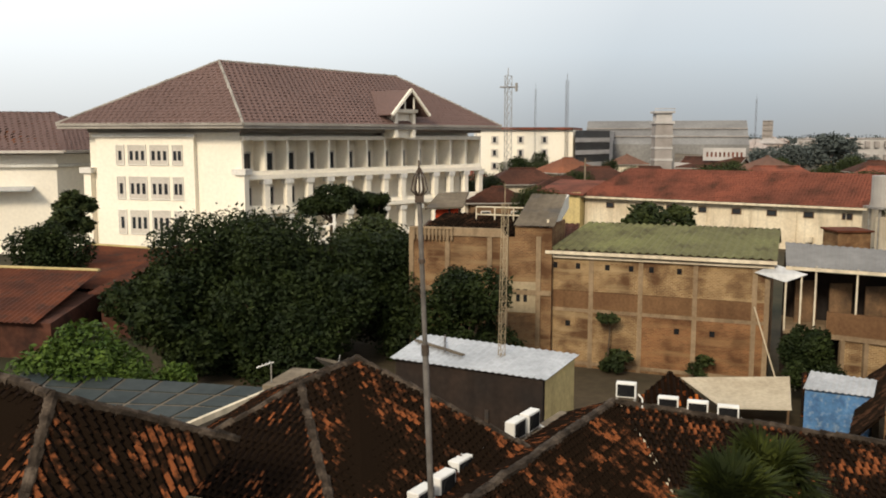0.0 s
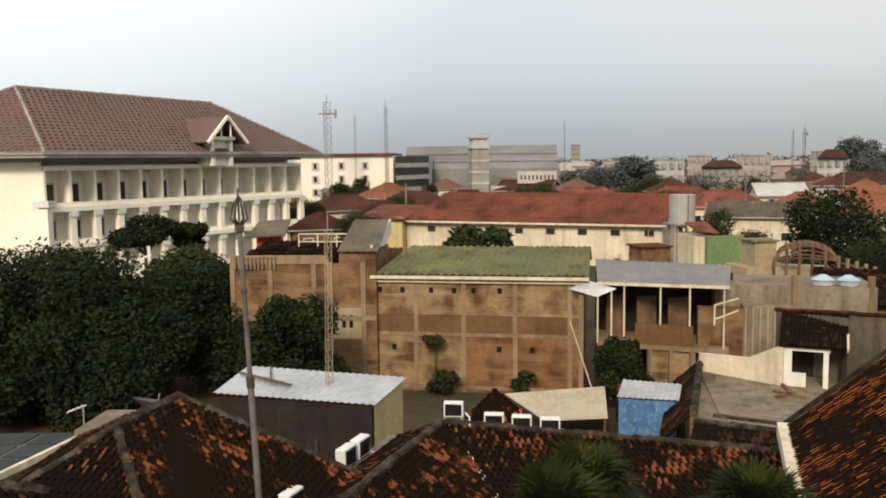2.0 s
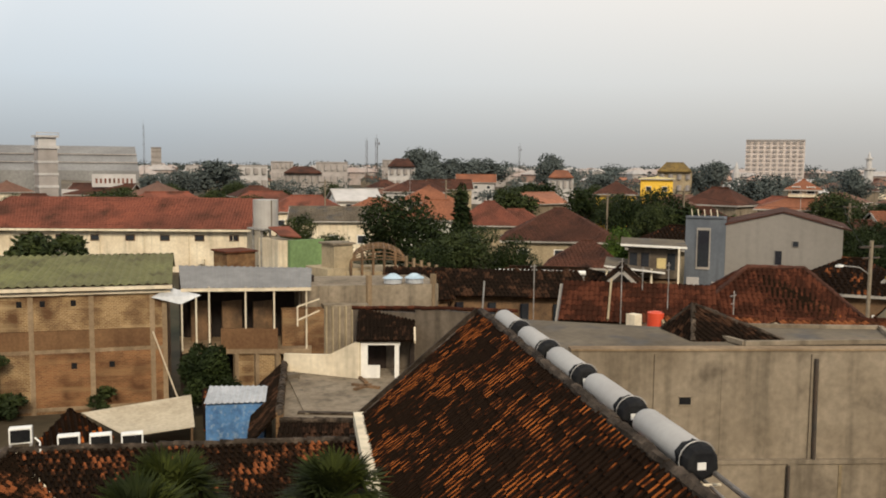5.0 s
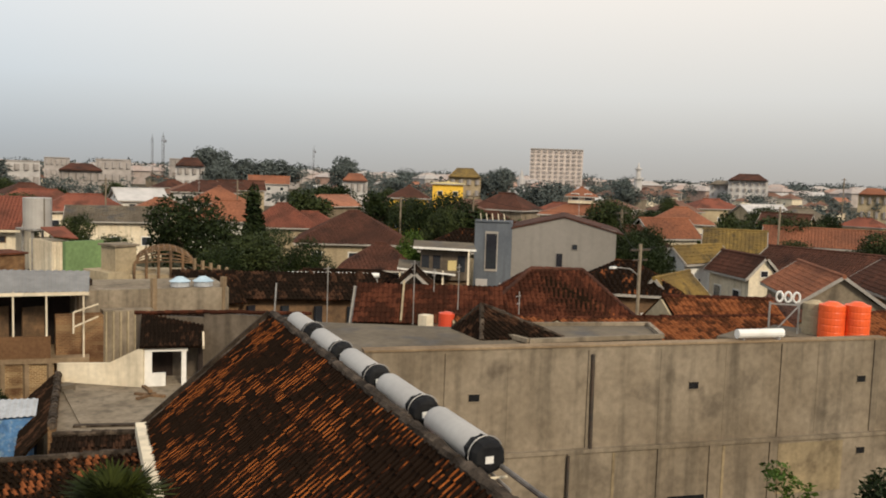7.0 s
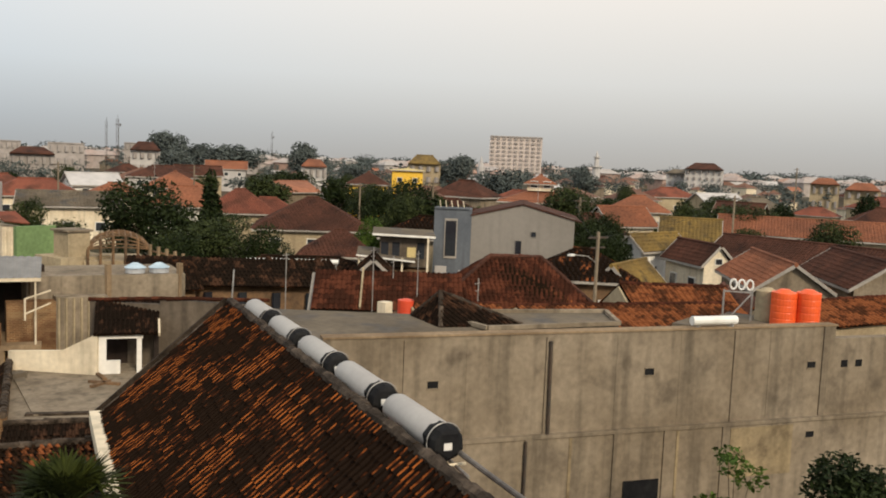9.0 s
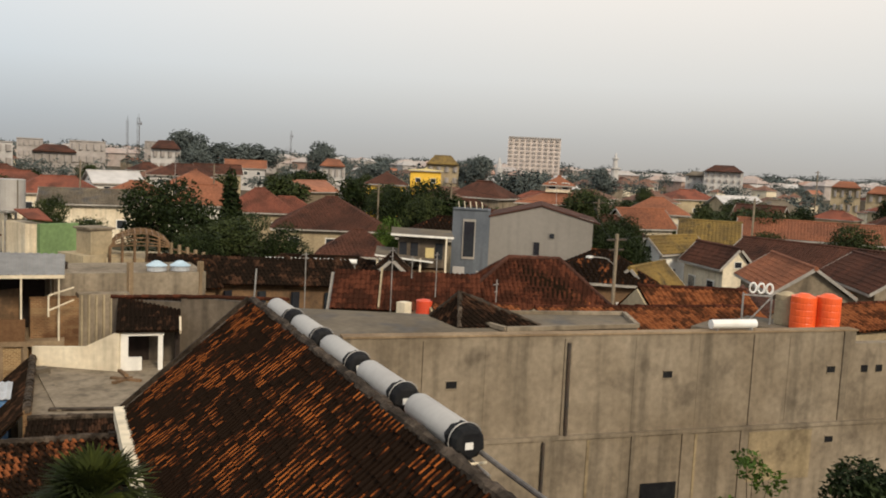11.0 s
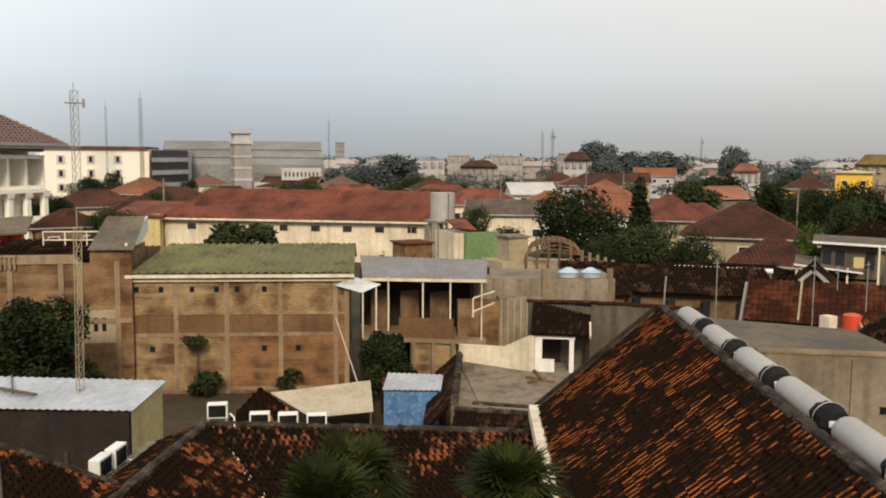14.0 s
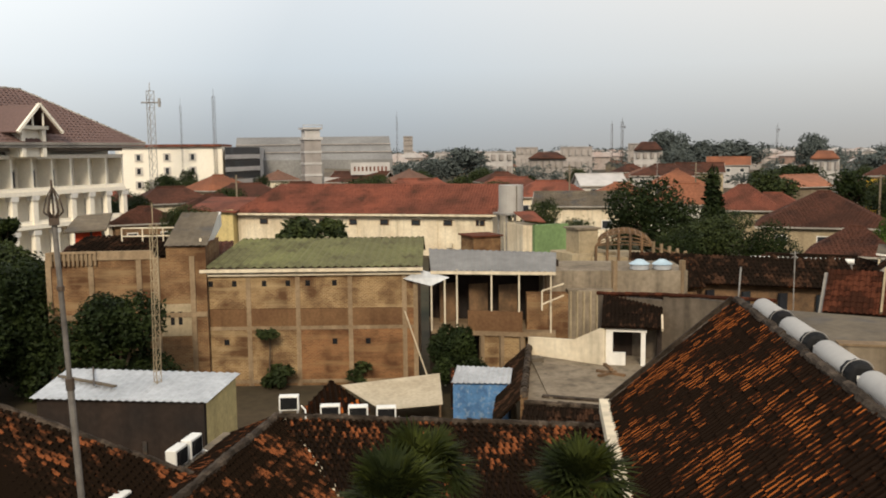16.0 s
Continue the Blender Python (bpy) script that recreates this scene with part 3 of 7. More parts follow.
def leaf_cloud(blobs, n, size, seed, flat=0.35):
    """Leaves as small bent blades scattered through clumps (centre, radii)."""
    rng = np.random.default_rng(seed)
    vol = np.array([b[1][0] * b[1][1] for b in blobs], float)
    pickb = rng.choice(len(blobs), n, p=vol / vol.sum())
    c = np.array([b[0] for b in blobs], float)[pickb]
    r = np.array([b[1] for b in blobs], float)[pickb]
    d = rng.normal(size=(n, 3))
    d /= np.linalg.norm(d, axis=1)[:, None]
    rad = rng.uniform(0.25, 1.0, n) ** 0.45 * (1 + 0.07 * rng.normal(size=n))
    p = c + d * r * rad[:, None]
    t = rng.normal(size=(n, 3))
    t[:, 2] = t[:, 2] * 0.6 - 0.2
    t /= np.linalg.norm(t, axis=1)[:, None]
    nn = d * 0.8 + rng.normal(size=(n, 3)) * 0.7 + np.array([0, 0, flat])
    s = np.cross(t, nn)
    s /= np.linalg.norm(s, axis=1)[:, None] + 1e-9
    k = size * rng.uniform(0.6, 1.35, n)[:, None]
    up = np.cross(s, t)
    v = np.stack([p - t * k, p + s * k * 0.45 + up * k * 0.12, p + t * k, p - s * k * 0.45 + up * k * 0.12], 1).reshape(-1, 3)
    return v, np.arange(4 * n).reshape(-1, 4)


def leaves(name, blobs, n, size, seed, material, parent, label=""):
    v, f = leaf_cloud(blobs, n, size, seed)
    me = bpy.data.meshes.new(name)
    me.from_pydata(v.tolist(), [], f.tolist())
    me.materials.append(material)
    ob = new(name, me)
    ob.parent = parent
    return tagged(ob, label)


def tree(at, h, r, label, seed, leaf="leaf", n=2500, size=0.3, trunk=0.35, lump=9, squat=0.75, category="tree", group="", bole=0.35):
    """A tapered trunk with forked limbs and an uneven crown of clumps."""
    rng = random.Random(seed)
    ob = thing("tree", at, label, category, group)
    bm = bmesh.new()
    fork = vec(rng.uniform(-.2, .2), rng.uniform(-.2, .2), h * bole)
    beam(bm, (0, 0, -0.2), fork, trunk, sides=7, w2=trunk * 0.7)
    blobs = []
    for i in range(lump):
        a = 2 * math.pi * i / lump + rng.uniform(-.4, .4)
        q = rng.uniform(0.25, 0.72) * r
        z = h * rng.uniform(bole + 0.1, 0.86) if i else h * 0.82
        c = vec(math.cos(a) * q, math.sin(a) * q, z) if i else vec(0, 0, z)
        k = r * rng.uniform(0.34, 0.52)
        blobs.append((c, (k, k, k * squat)))
        beam(bm, fork, c, trunk * 0.45, sides=5, w2=trunk * 0.1)
    part("trunk", bm, M["bark"], ob)
    leaves("crown", blobs, n, size, seed, M[leaf], ob)
    return ob


def simple_house(at, rz, w, d, h, rh, wall, roof, label, hip=True, group="town houses", over=0.6, windows=2, category="house", storeys=1):
    """A small dwelling: walls, tiled roof, framed windows on the side that faces the lane (-y)."""
    ob = thing("house", at, label, category, group)
    ob.rotation_euler = (0, 0, radians(rz))
    part("wall", boxes(((-w / 2, -d / 2, 0), (w / 2, d / 2, h))), M[wall], ob)
    o = over
    c = [vec(-w / 2 - o, -d / 2 - o, h), vec(w / 2 + o, -d / 2 - o, h), vec(w / 2 + o, d / 2 + o, h), vec(-w / 2 - o, d / 2 + o, h)]
    if hip:
        k = max(0.2, w / 2 - d / 2 + 0.2)
        r = [vec(-k, 0, h + rh), vec(k, 0, h + rh)]
    else:
        r = [vec(-w / 2 - o, 0, h + rh), vec(w / 2 + o, 0, h + rh)]
    slopes = hip_faces(c, r)[: 4 if hip else 2]
    if Vector(at).length < 135:
        tile_roof("roof_tiles", ob, slopes, M[roof], 0.4, 0.42)
    else:
        bm = bmesh.new()
        for a, b, e, f in slopes:
            slab(bm, [a, b, e] + ([f] if (Vector(e) - Vector(f)).length > .01 else []), 0.18)
        part("roof", bm, M[roof], ob)
    part("fascia", beams(*[(c[i] - vec(0, 0, .12), c[(i + 1) % 4] - vec(0, 0, .12), .1, .2) for i in ((0, 1, 2, 3) if hip else (0, 2))]), M["soffit"], ob)
    bm = beams((r[0] - vec(.1, 0, 0), r[1] + vec(.1, 0, 0), .3), sides=6)
    if not hip:
        for s in (-1, 1):
            bw = bmesh.new()
            gable_wall(bw, (s * w / 2, -d / 2), (s * w / 2, d / 2), h - 0.05, h + rh * 0.94, 0.15)
            part("gable", bw, M[wall], ob)
            x = s * (w / 2 + o + .04)
            part("bargeboard", beams((vec(x, -d / 2 - o, h - .08), vec(x, 0, h + rh - .05), .07, .22), (vec(x, d / 2 + o, h - .08), vec(x, 0, h + rh - .05), .07, .22)), M["soffit"], ob)
            x = s * (w / 2 + .16)
            if wall not in ("white", "offwhite", "yellow"):
                continue
            vent = part("gable_window", boxes(((x - .05, -.4, h + rh * .15 - .2), (x + .05, .4, h + rh * .15 + .45))), M["white"], ob)
            part("pane", boxes(((x - .07, -.32, h + rh * .15 - .12), (x + .07, .32, h + rh * .15 + .37))), M["dark_glass"], vent)
    part("ridge_cap", bm, M[roof], ob)
    for sgn in (-1, 1):
        for s in range(storeys):
            for i in range(windows):
                x = (i + 0.5) / windows * w - w / 2
                z = h * (s + 0.38) / storeys
                win = part("window", boxes(((x - .65, sgn * (d / 2 + 0.06) - .05, z), (x + .65, sgn * (d / 2 + 0.06) + .05, z + 1.2))), M["white"], ob)
                part("pane", boxes(((x - .55, sgn * (d / 2 + 0.1) - .03, z + .1), (x + .55, sgn * (d / 2 + 0.1) + .03, z + 1.1))), M["dark_glass"], win)
    return ob


# ---- ground ----
bm = bmesh.new()
bmesh.ops.create_circle(bm, cap_ends=True, segments=64, radius=4500)
tagged(part("ground", bm, M["ground"]), "bare brown soil with patches of grass", "ground", kind="structure")


# ---- large white hotel with a brown hipped roof ----
def hotel():
    p0, p1, p2, p3 = vec(-38.8, 98, 0), vec(-20.9, 93, 0), vec(5.0, 120, 0), vec(-12.9, 125, 0)
    ob = thing("hotel", (0, 0, 0), "large cream three-storey hotel with brown hipped tile roof and balconies", "hotel")
    along = (p2 - p1).normalized()
    inn = vec(-along.y, along.x, 0)
    face = (p1 - p0).normalized()
    back = vec(-face.y, face.x, 0)
    q1, q2 = p1 + inn * 2.2 + along * 0.0, p2 + inn * 2.2
    part("wall", prism([p0, p0.lerp(p1, 0.985), q1, q2, p3], 0, 12.8), M["cream"], ob)
    # end pavilion standing proud of the end wall
    a, b = p0 + face * 1.2 - back * 0.6, p0 + face * 13.2 - back * 0.6
    part("end_bay", prism([a, b, b + back * 2, a + back * 2], 0, 12.3), M["cream"], ob)
    bay_top = prism([a - face * .25 - back * .25, b + face * .25 - back * .25, b + back * 1, a + back * 1], 12.3, 12.6)
    part("cornice", bay_top, M["white"], ob)
    for z0, z1 in ((9.4, 11.4), (5.7, 8.0), (1.9, 4.4)):
        for s0, s1, slots in ((3.2, 4.1, 1), (4.7, 6.8, 3), (7.4, 9.5, 3), (10.1, 11.2, 2)):
            u = p0 + face * (s0 + 0.6) - back * 0.66
            m = Matrix.Translation(u) @ Matrix((face, back, vec(0, 0, 1))).transposed().to_4x4()
            w = s1 - s0
            win = part("window", boxes(((0, 0, z0), (w, 0.12, z1)), m=m), M["grey_panel"], ob)
            frame_b = boxes(((-.08, -.05, z0 - .1), (w + .08, .02, z0)), ((-.08, -.05, z1), (w + .08, .02, z1 + .1)), ((-.08, -.05, z0), (0, .02, z1)), ((w, -.05, z0), (w + .08, .02, z1)), m=m)
            part("frame", frame_b, M["white"], win)
            for i in range(slots):
                x = w * (i + 0.5) / slots
                part("pane", boxes(((x - .19, -.03, z0 + (z1 - z0) * .22), (x + .19, .02, z0 + (z1 - z0) * .72)), m=m), M["dark_glass"], win)
    # corner pilaster and plinth band
    for p, w in ((p0, 0.9), (p1, 1.0)):
        part("corner_column", prism([p - face * w / 2 - back * .7, p + face * w / 2 - back * .7, p + face * w / 2 + back * .3, p - face * w / 2 + back * .3], 0, 8.4), M["cream"], ob)
        part("column_cap", prism([p - face * (w / 2 + .3) - back * 1, p + face * (w / 2 + .3) - back * 1, p + face * (w / 2 + .3) + back * .5, p - face * (w / 2 + .3) + back * .5], 8.4, 9.0), M["white"], ob)
    # balcony front
    L = (p2 - p1).length
    mm = Matrix.Translation(p1) @ Matrix((along, inn, vec(0, 0, 1))).transposed().to_4x4()
    bays = 13
    for z, t, o in ((12.4, 0.45, 0.15), (8.35, 0.5, 0.35), (4.6, 0.5, 0.35), (0.7, 0.5, 0.2)):
        part("floor_slab", boxes(((0, -o, z - t), (L, 2.2, z)), m=mm), M["cream"], ob)
    for i in range(bays + 1):
        x = L * i / bays
        part("column", boxes(((x - .13, 0, 8.35), (x + .13, 0.3, 12.0)), m=mm), M["cream"], ob)
        part("partition", boxes(((x - .06, 0.3, 8.35), (x + .06, 2.2, 12.0)), m=mm), M["cream"], ob)
        for z0 in (0.7, 4.6):
            col = part("column", boxes(((x - .34, -.2, z0), (x + .34, 0.5, z0 + 2.7)), m=mm), M["cream"], ob)
            part("capital", boxes(((x - .5, -.34, z0 + 2.7), (x + .5, 0.6, z0 + 3.25)), m=mm), M["white"], col)
    for z0 in (0.7, 4.6, 8.35):
        for i in range(bays):
            x = L * (i + .5) / bays
            part("balcony_rail", boxes(((x - 1.3, -.02, z0 + .0), (x + 1.3, .1, z0 + .12)), ((x - 1.3, -.02, z0 + .12), (x + 1.3, .1, z0 + .4)), m=mm), M["cream"], ob)
            door = part("balcony_door", boxes(((x - .2, 2.12, z0 + .05), (x + 1.0, 2.24, z0 + 2.4)), m=mm), M["grey_panel"], ob)
            part("pane", boxes(((x - .05, 2.08, z0 + .4), (x + .85, 2.14, z0 + 2.2)), m=mm), M["dark_glass"], door)
            if (i * 7 + int(z0)) % 3 == 0:
                part("balcony_plant", boxes(((x - .9, .2, z0), (x - .2, .6, z0 + .35)), m=mm), M["wood"], ob)
    # soffit, roof
    ov = 2.3
    e = [p0 - face * ov - back * ov, p1 + face * ov * .6 - back * ov, p2 + along * 2.5 - inn * 1.6, p3 + along * 2 + inn * 2]
    e[3] = p3 - face * 1 + along * 2.5 + inn * 1.5
    e = [vec(p.x, p.y, 13.75) for p in e]
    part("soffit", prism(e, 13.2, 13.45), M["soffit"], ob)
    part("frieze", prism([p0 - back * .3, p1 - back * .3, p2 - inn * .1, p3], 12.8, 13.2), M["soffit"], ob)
    r = [vec(-25.0, 100.8, 20.75), vec(-6.4, 120.2, 20.35)]
    tile_roof("roof_tiles", ob, [(e[0], e[1], r[0], r[0]), (e[1], e[2], r[1], r[0]), (e[2], e[3], r[1], r[1]), (e[3], e[0], r[0], r[1])], M["hotel_roof"], 0.7, 0.7)
    for a, b in ((r[0], r[1]), (e[0], r[0]), (e[1], r[0]), (e[2], r[1])):
        cap_row(ob, a, b, 0.17, 1.0, material="soffit")
    for i in range(4):
        part("gutter", beams((e[i] - vec(0, 0, .1), e[(i + 1) % 4] - vec(0, 0, .1), .28, .3)), M["soffit"], ob, "pale grey gutter")
    # dormer gable over the balconies
    dm = Matrix.Translation(p1 + along * 21.8) @ Matrix((along, inn, vec(0, 0, 1))).transposed().to_4x4() @ Matrix.Diagonal((1.2, 1.15, 1.0, 1.0))
    dormer = part("dormer", boxes(((-1.4, -1.6, 12.2), (-1.0, -1.2, 15.3)), ((1.0, -1.6, 12.2), (1.4, -1.2, 15.3)), ((-1.6, -1.8, 15.2), (1.6, -1.0, 15.6)), ((-1.5, -1.1, 12.2), (1.5, 0.5, 15.2)), m=dm), M["cream"], ob)
    part("dormer_roof", slabs(0.2, *[[dm @ vec(*p) for p in q] for q in (((-2.6, -2.4, 14.9), (0, -2.4, 17.9), (0, 7, 17.9), (-2.6, 3, 14.9)), ((2.6, -2.4, 14.9), (0, -2.4, 17.9), (0, 7, 17.9), (2.6, 3, 14.9)))]), M["hotel_roof"], dormer)
    part("bargeboard", beams((dm @ vec(-2.6, -2.5, 14.85), dm @ vec(0, -2.5, 17.9), .3), (dm @ vec(2.6, -2.5, 14.85), dm @ vec(0, -2.5, 17.9), .3), (dm @ vec(-.6, -2.2, 15.6), dm @ vec(-.6, -2.2, 17), .2), (dm @ vec(.6, -2.2, 15.6), dm @ vec(.6, -2.2, 17), .2)), M["cream"], dormer)


hotel()


def hotel_wing():
    ob = thing("hotel_wing", (0, 0, 0), "cream low hotel wing with dark hipped tile roof", "building")
    a, b, c, d = vec(-64, 92.8, 0), vec(-43.2, 99.4, 0), vec(-37.5, 112, 0), vec(-60, 116, 0)
    part("wall", prism([a, b, c, d], 0, 10.4), M["cream"], ob)
    part("cornice", prism([a + vec(-.4, -.4, 0), b + vec(.4, -.4, 0), c + vec(.4, .4, 0), d + vec(-.4, .4, 0)], 9.0, 9.3), M["white"], ob)
    e = [p + vec(*o, 10.7) for p, o in ((a, (-1.5, -1.5)), (b, (1.5, -1.5)), (c, (1.5, 1.5)), (d, (-1.5, 1.5)))]
    r = [vec(-60, 101.5, 15.2), vec(-46.2, 106.3, 15.2)]
    tile_roof("roof_tiles", ob, hip_faces(e, r), M["hotel_roof"], 0.7, 0.7)
    part("gutter", beams(*[(e[i], e[(i + 1) % 4], .25, .3) for i in range(4)]), M["grey_panel"], ob)
    part("awning", slabs(.1, [(-51.5, 96.9, 6.9), (-45.5, 98.8, 6.9), (-45, 96.8, 6.5), (-51, 94.9, 6.5)]), M["zinc"], ob)


hotel_wing()


# ---- brick factory wall with green roof ----
B0, B1 = vec(5.78, 47.7, 0), vec(16.25, 43.5, 0)


def brick_block():
    ob = thing("brick_building", (0, 0, 0), "two-storey bare brick building with mossy corrugated roof", "building")
    al = (B1 - B0).normalized()
    inn = vec(-al.y, al.x, 0)
    L = (B1 - B0).length
    m = Matrix.Translation(B0) @ Matrix((al, inn, vec(0, 0, 1))).transposed().to_4x4()
    part("wall", boxes(((0, 0.06, -.2), (L, 8.5, 6.1)), m=m), M["brick_bed"], ob)
    for x in (0.1, 2.33, 4.94, 7.71, 10.59, L - .1):
        part("pillar", boxes(((x - .12, -.03, 0), (x + .12, .2, 6.1)), m=m), M["frame_conc"], ob)
    for z in (3.05, 0.15):
        part("beam", boxes(((0, -.02, z), (L, .2, z + .2)), m=m), M["frame_conc"], ob)
    xs = (0.1, 2.33, 4.94, 7.71, 10.59, L - .1)
    for i, (x0, x1) in enumerate(zip(xs, xs[1:])):
        part("brick_panel", boxes(((x0 + .12, .0, 4.2), (x1 - .12, .1, 6.08)), m=m), M["brick_buff"], ob)
        part("brick_panel", boxes(((x0 + .12, -.01, 3.25), (x1 - .12, .1, 4.18)), m=m), M["band" if i < 4 else "brick_red"], ob)
        part("brick_panel", boxes(((x0 + .12, .0, .35), (x1 - .12, .1, 3.05)), m=m), M["brick_buff" if i < 2 else "brick_red"], ob)
    # no real openings: black plates on the bricks paint the shade of vents
    for x in (0.35, 1.6, 3.18, 4.43, 5.48, 6.89):
        part("vent_hole", boxes(((x - .12, -.02, 5.4), (x + .12, .0, 5.7)), m=m), M["black"], ob)
    for x in (1.1, 6.85, 8.62):
        part("vent_hole", boxes(((x - .13, -.02, 2.25), (x + .13, .0, 2.55)), m=m), M["black"], ob)
    part("gutter", boxes(((-.1, -.45, 6.2), (L + .3, -.1, 6.36)), m=m), M["offwhite"], ob, "stained pale gutter")
    part("cornice", boxes(((-.1, -.2, 5.98), (L + .2, .0, 6.1)), m=m), M["offwhite"], ob)
    a, b, c, d = (m @ vec(*p) for p in ((.1, -.35, 6.46), (L + .3, -.35, 6.46), (L + .3, 5.5, 7.4), (.9, 5.5, 7.4)))
    part("roof_sheet", corrugated(a, b, c, d, 0.42, 0.055), M["moss_roof"], ob, "mossy corrugated sheets")
    c2, d2 = m @ vec(L + .3, 11, 6.0), m @ vec(.9, 11, 6.0)
    part("roof_sheet", corrugated(c2, d2, d, c, 0.3, 0.045), M["moss_roof"], ob)
    part("downpipe", beams((m @ vec(-.05, -.15, 0), m @ vec(-.05, -.15, 8), .13), sides=8), M["offwhite"], ob)
    part("downpipe", beams((m @ vec(10.6, -.1, 4.0), m @ vec(11.8, -.1, 0.3), .07), sides=6), M["offwhite"], ob)
    # verge wall
    part("parapet", slabs(.25, [m @ vec(*p) for p in ((-.3, -.2, 6.3), (-.3, 5.5, 8.2), (-.3, 5.5, 9.0), (-.3, -.2, 7.6))]), M["white"], ob)
    return m, L


brick_m, brick_l = brick_block()


def left_brick():
    ob = thing("brick_building", (0, 0, 0), "old brick building with concrete pillars and tiled lean-to roof", "building")
    a, b = vec(-1.85, 49.4, 0), vec(5.85, 47.2, 0)
    al = (b - a).normalized()
    inn = vec(-al.y, al.x, 0)
    m = Matrix.Translation(a) @ Matrix((al, inn, vec(0, 0, 1))).transposed().to_4x4()
    L = (b - a).length
    part("wall", boxes(((0, 0.06, 0), (6.0, 9, 7.0)), ((6.0, .06, 0), (L, 5, 7.6)), m=m), M["brick_bed"], ob)
    for x in (.1, 2.2, 4.6, 5.5, 7.3):
        part("pillar", boxes(((x - .13, -.02, 0), (x + .13, .2, 7.1)), m=m), M["frame_conc"], ob)
    for z, x1 in ((7.0, 5.4), (3.9, L)):
        part("beam", boxes(((0, -.03, z), (x1, .2, z + .25)), m=m), M["frame_conc"], ob)
    part("plaster_patch", boxes(((5.6, .02, 2.9), (7.4, .05, 4.6)), m=m), M["pale"], ob)
    # two black plates paint the dark inside of these vents
    for x in (6.1, 6.5):
        part("vent_hole", boxes(((x, -.0, 3.5), (x + .2, .05, 4.2)), m=m), M["black"], ob)
    part("roof_sheet", corrugated(*(m @ vec(*p) for p in ((5.95, -.2, 7.7), (L + .15, -.2, 7.7), (L + .15, 4.5, 9.1), (6.1, 4.5, 9.1))), 0.4, 0.02), M["grey_roof"], ob)
    tile_roof("roof_tiles", ob, [tuple(m @ vec(*p) for p in ((.3, .3, 7.1), (5.9, .3, 7.1), (5.9, 6, 7.7), (.3, 6, 7.7)))], M["tile_black"], .3, .35)
    part("parapet", boxes(((0, 0, 7.2), (5.3, .25, 7.45)), m=m), M["frame_conc"], ob)


left_brick()


# ---- long white building with a weathered red roof ----
def red_long():
    ob = thing("long_building", (0, 0, 0), "long whitewashed building with weathered red tile roof", "building")
    a, b = vec(17.9, 110.8, 0), vec(43.7, 92.3, 0)
    al = (b - a).normalized()
    inn = vec(-al.y, al.x, 0)
    L = (b - a).length
    m = Matrix.Translation(a) @ Matrix((al, inn, vec(0, 0, 1))).transposed().to_4x4()
    part("wall", boxes(((-.5, .8, 0), (L, 11, 4.9)), m=m), M["offwhite"], ob)
    e = [m @ vec(*p) for p in ((-1, 0, 5), (L + .6, 0, 5), (L + .6, 12, 5), (-1, 12, 5))]
    r = [m @ vec(3.2, 6, 8.3), m @ vec(L + .6, 6, 8.3)]
    tile_roof("roof_tiles", ob, [(e[0], e[1], r[1], r[0]), (e[2], e[3], r[0], r[1]), (e[3], e[0], r[0], r[0])], M["red_roof"], .36, .42)
    part("gutter", boxes(((-1, -.15, 4.75), (L + .6, .05, 4.98)), m=m), M["offwhite"], ob)
    part("end_wall", slabs(.3, [m @ vec(*p) for p in ((L + .3, .5, 4.8), (L + .3, 11, 4.8), (L + .3, 6, 8.2))]), M["offwhite"], ob)
    for i in range(8):
        x = 3 + i * 3.9
        win = part("window", boxes(((x - .55, .7, 3.6), (x + .55, .82, 4.3)), m=m), M["wood"], ob)
        part("pane", boxes(((x - .45, .66, 3.68), (x + .45, .72, 4.22)), m=m), M["dark_glass"], win)
        part("condenser", boxes(((x - .1, .3, 1.0), (x + .6, .75, 1.55)), m=m), M["offwhite"], ob)
    for i in range(6):
        part("downpipe", beams((m @ vec(5.2 + i * 5, .7, 0.3), m @ vec(5.2 + i * 5, .7, 4.7), .1)), M["offwhite"], ob)
    wing = thing("outbuilding", (0, 0, 0), "small cream outbuilding at the end of the long hall", "building")
    part("wall", prism([(12.6, 113.5), (17.2, 110.8), (21, 117), (16, 120)], 0, 5.4), M["yellow_wall"], wing)
    part("roof", slabs(.15, [(12, 113, 5.5), (17.4, 110, 5.2), (21.5, 117, 6.6), (16, 121, 6.6)]), M["red_roof"], wing)


red_long()


# ---- concrete boundary wall ----
W0, W1 = vec(17.2, 18.3, 0), vec(33.51, 6.81, 0)


def concrete_wall():
    ob = thing("wall_concrete", (0, 0, 0), "tall stained concrete wall with pilasters and vent holes", "wall", kind="structure")
    al = (W1 - W0).normalized()
    inn = vec(-al.y, al.x, 0)
    L = (W1 - W0).length
    m = Matrix.Translation(W0) @ Matrix((al, inn, vec(0, 0, 1))).transposed().to_4x4()
    part("wall_panel", boxes(((1.5, 0, -.2), (L, .4, 7.2)), m=m), M["concrete"], ob)
    part("wall_panel", boxes(((L, .02, -.2), (L + 16, .42, 6.75)), m=m), M["concrete"], ob)
    part("wall_coping", boxes(((1.5, -.04, 7.2), (L + .05, .44, 7.26)), m=m), M["frame_conc"], ob)
    part("lower_band", boxes(((2, -.12, -.2), (L + 16, 0.0, 3.85)), m=m), M["concrete"], ob)
    part("ledge", boxes(((2, -.18, 3.85), (L + 16, .0, 3.97)), m=m), M["concrete"], ob)
    return m, L


wall_m, wall_l = concrete_wall()


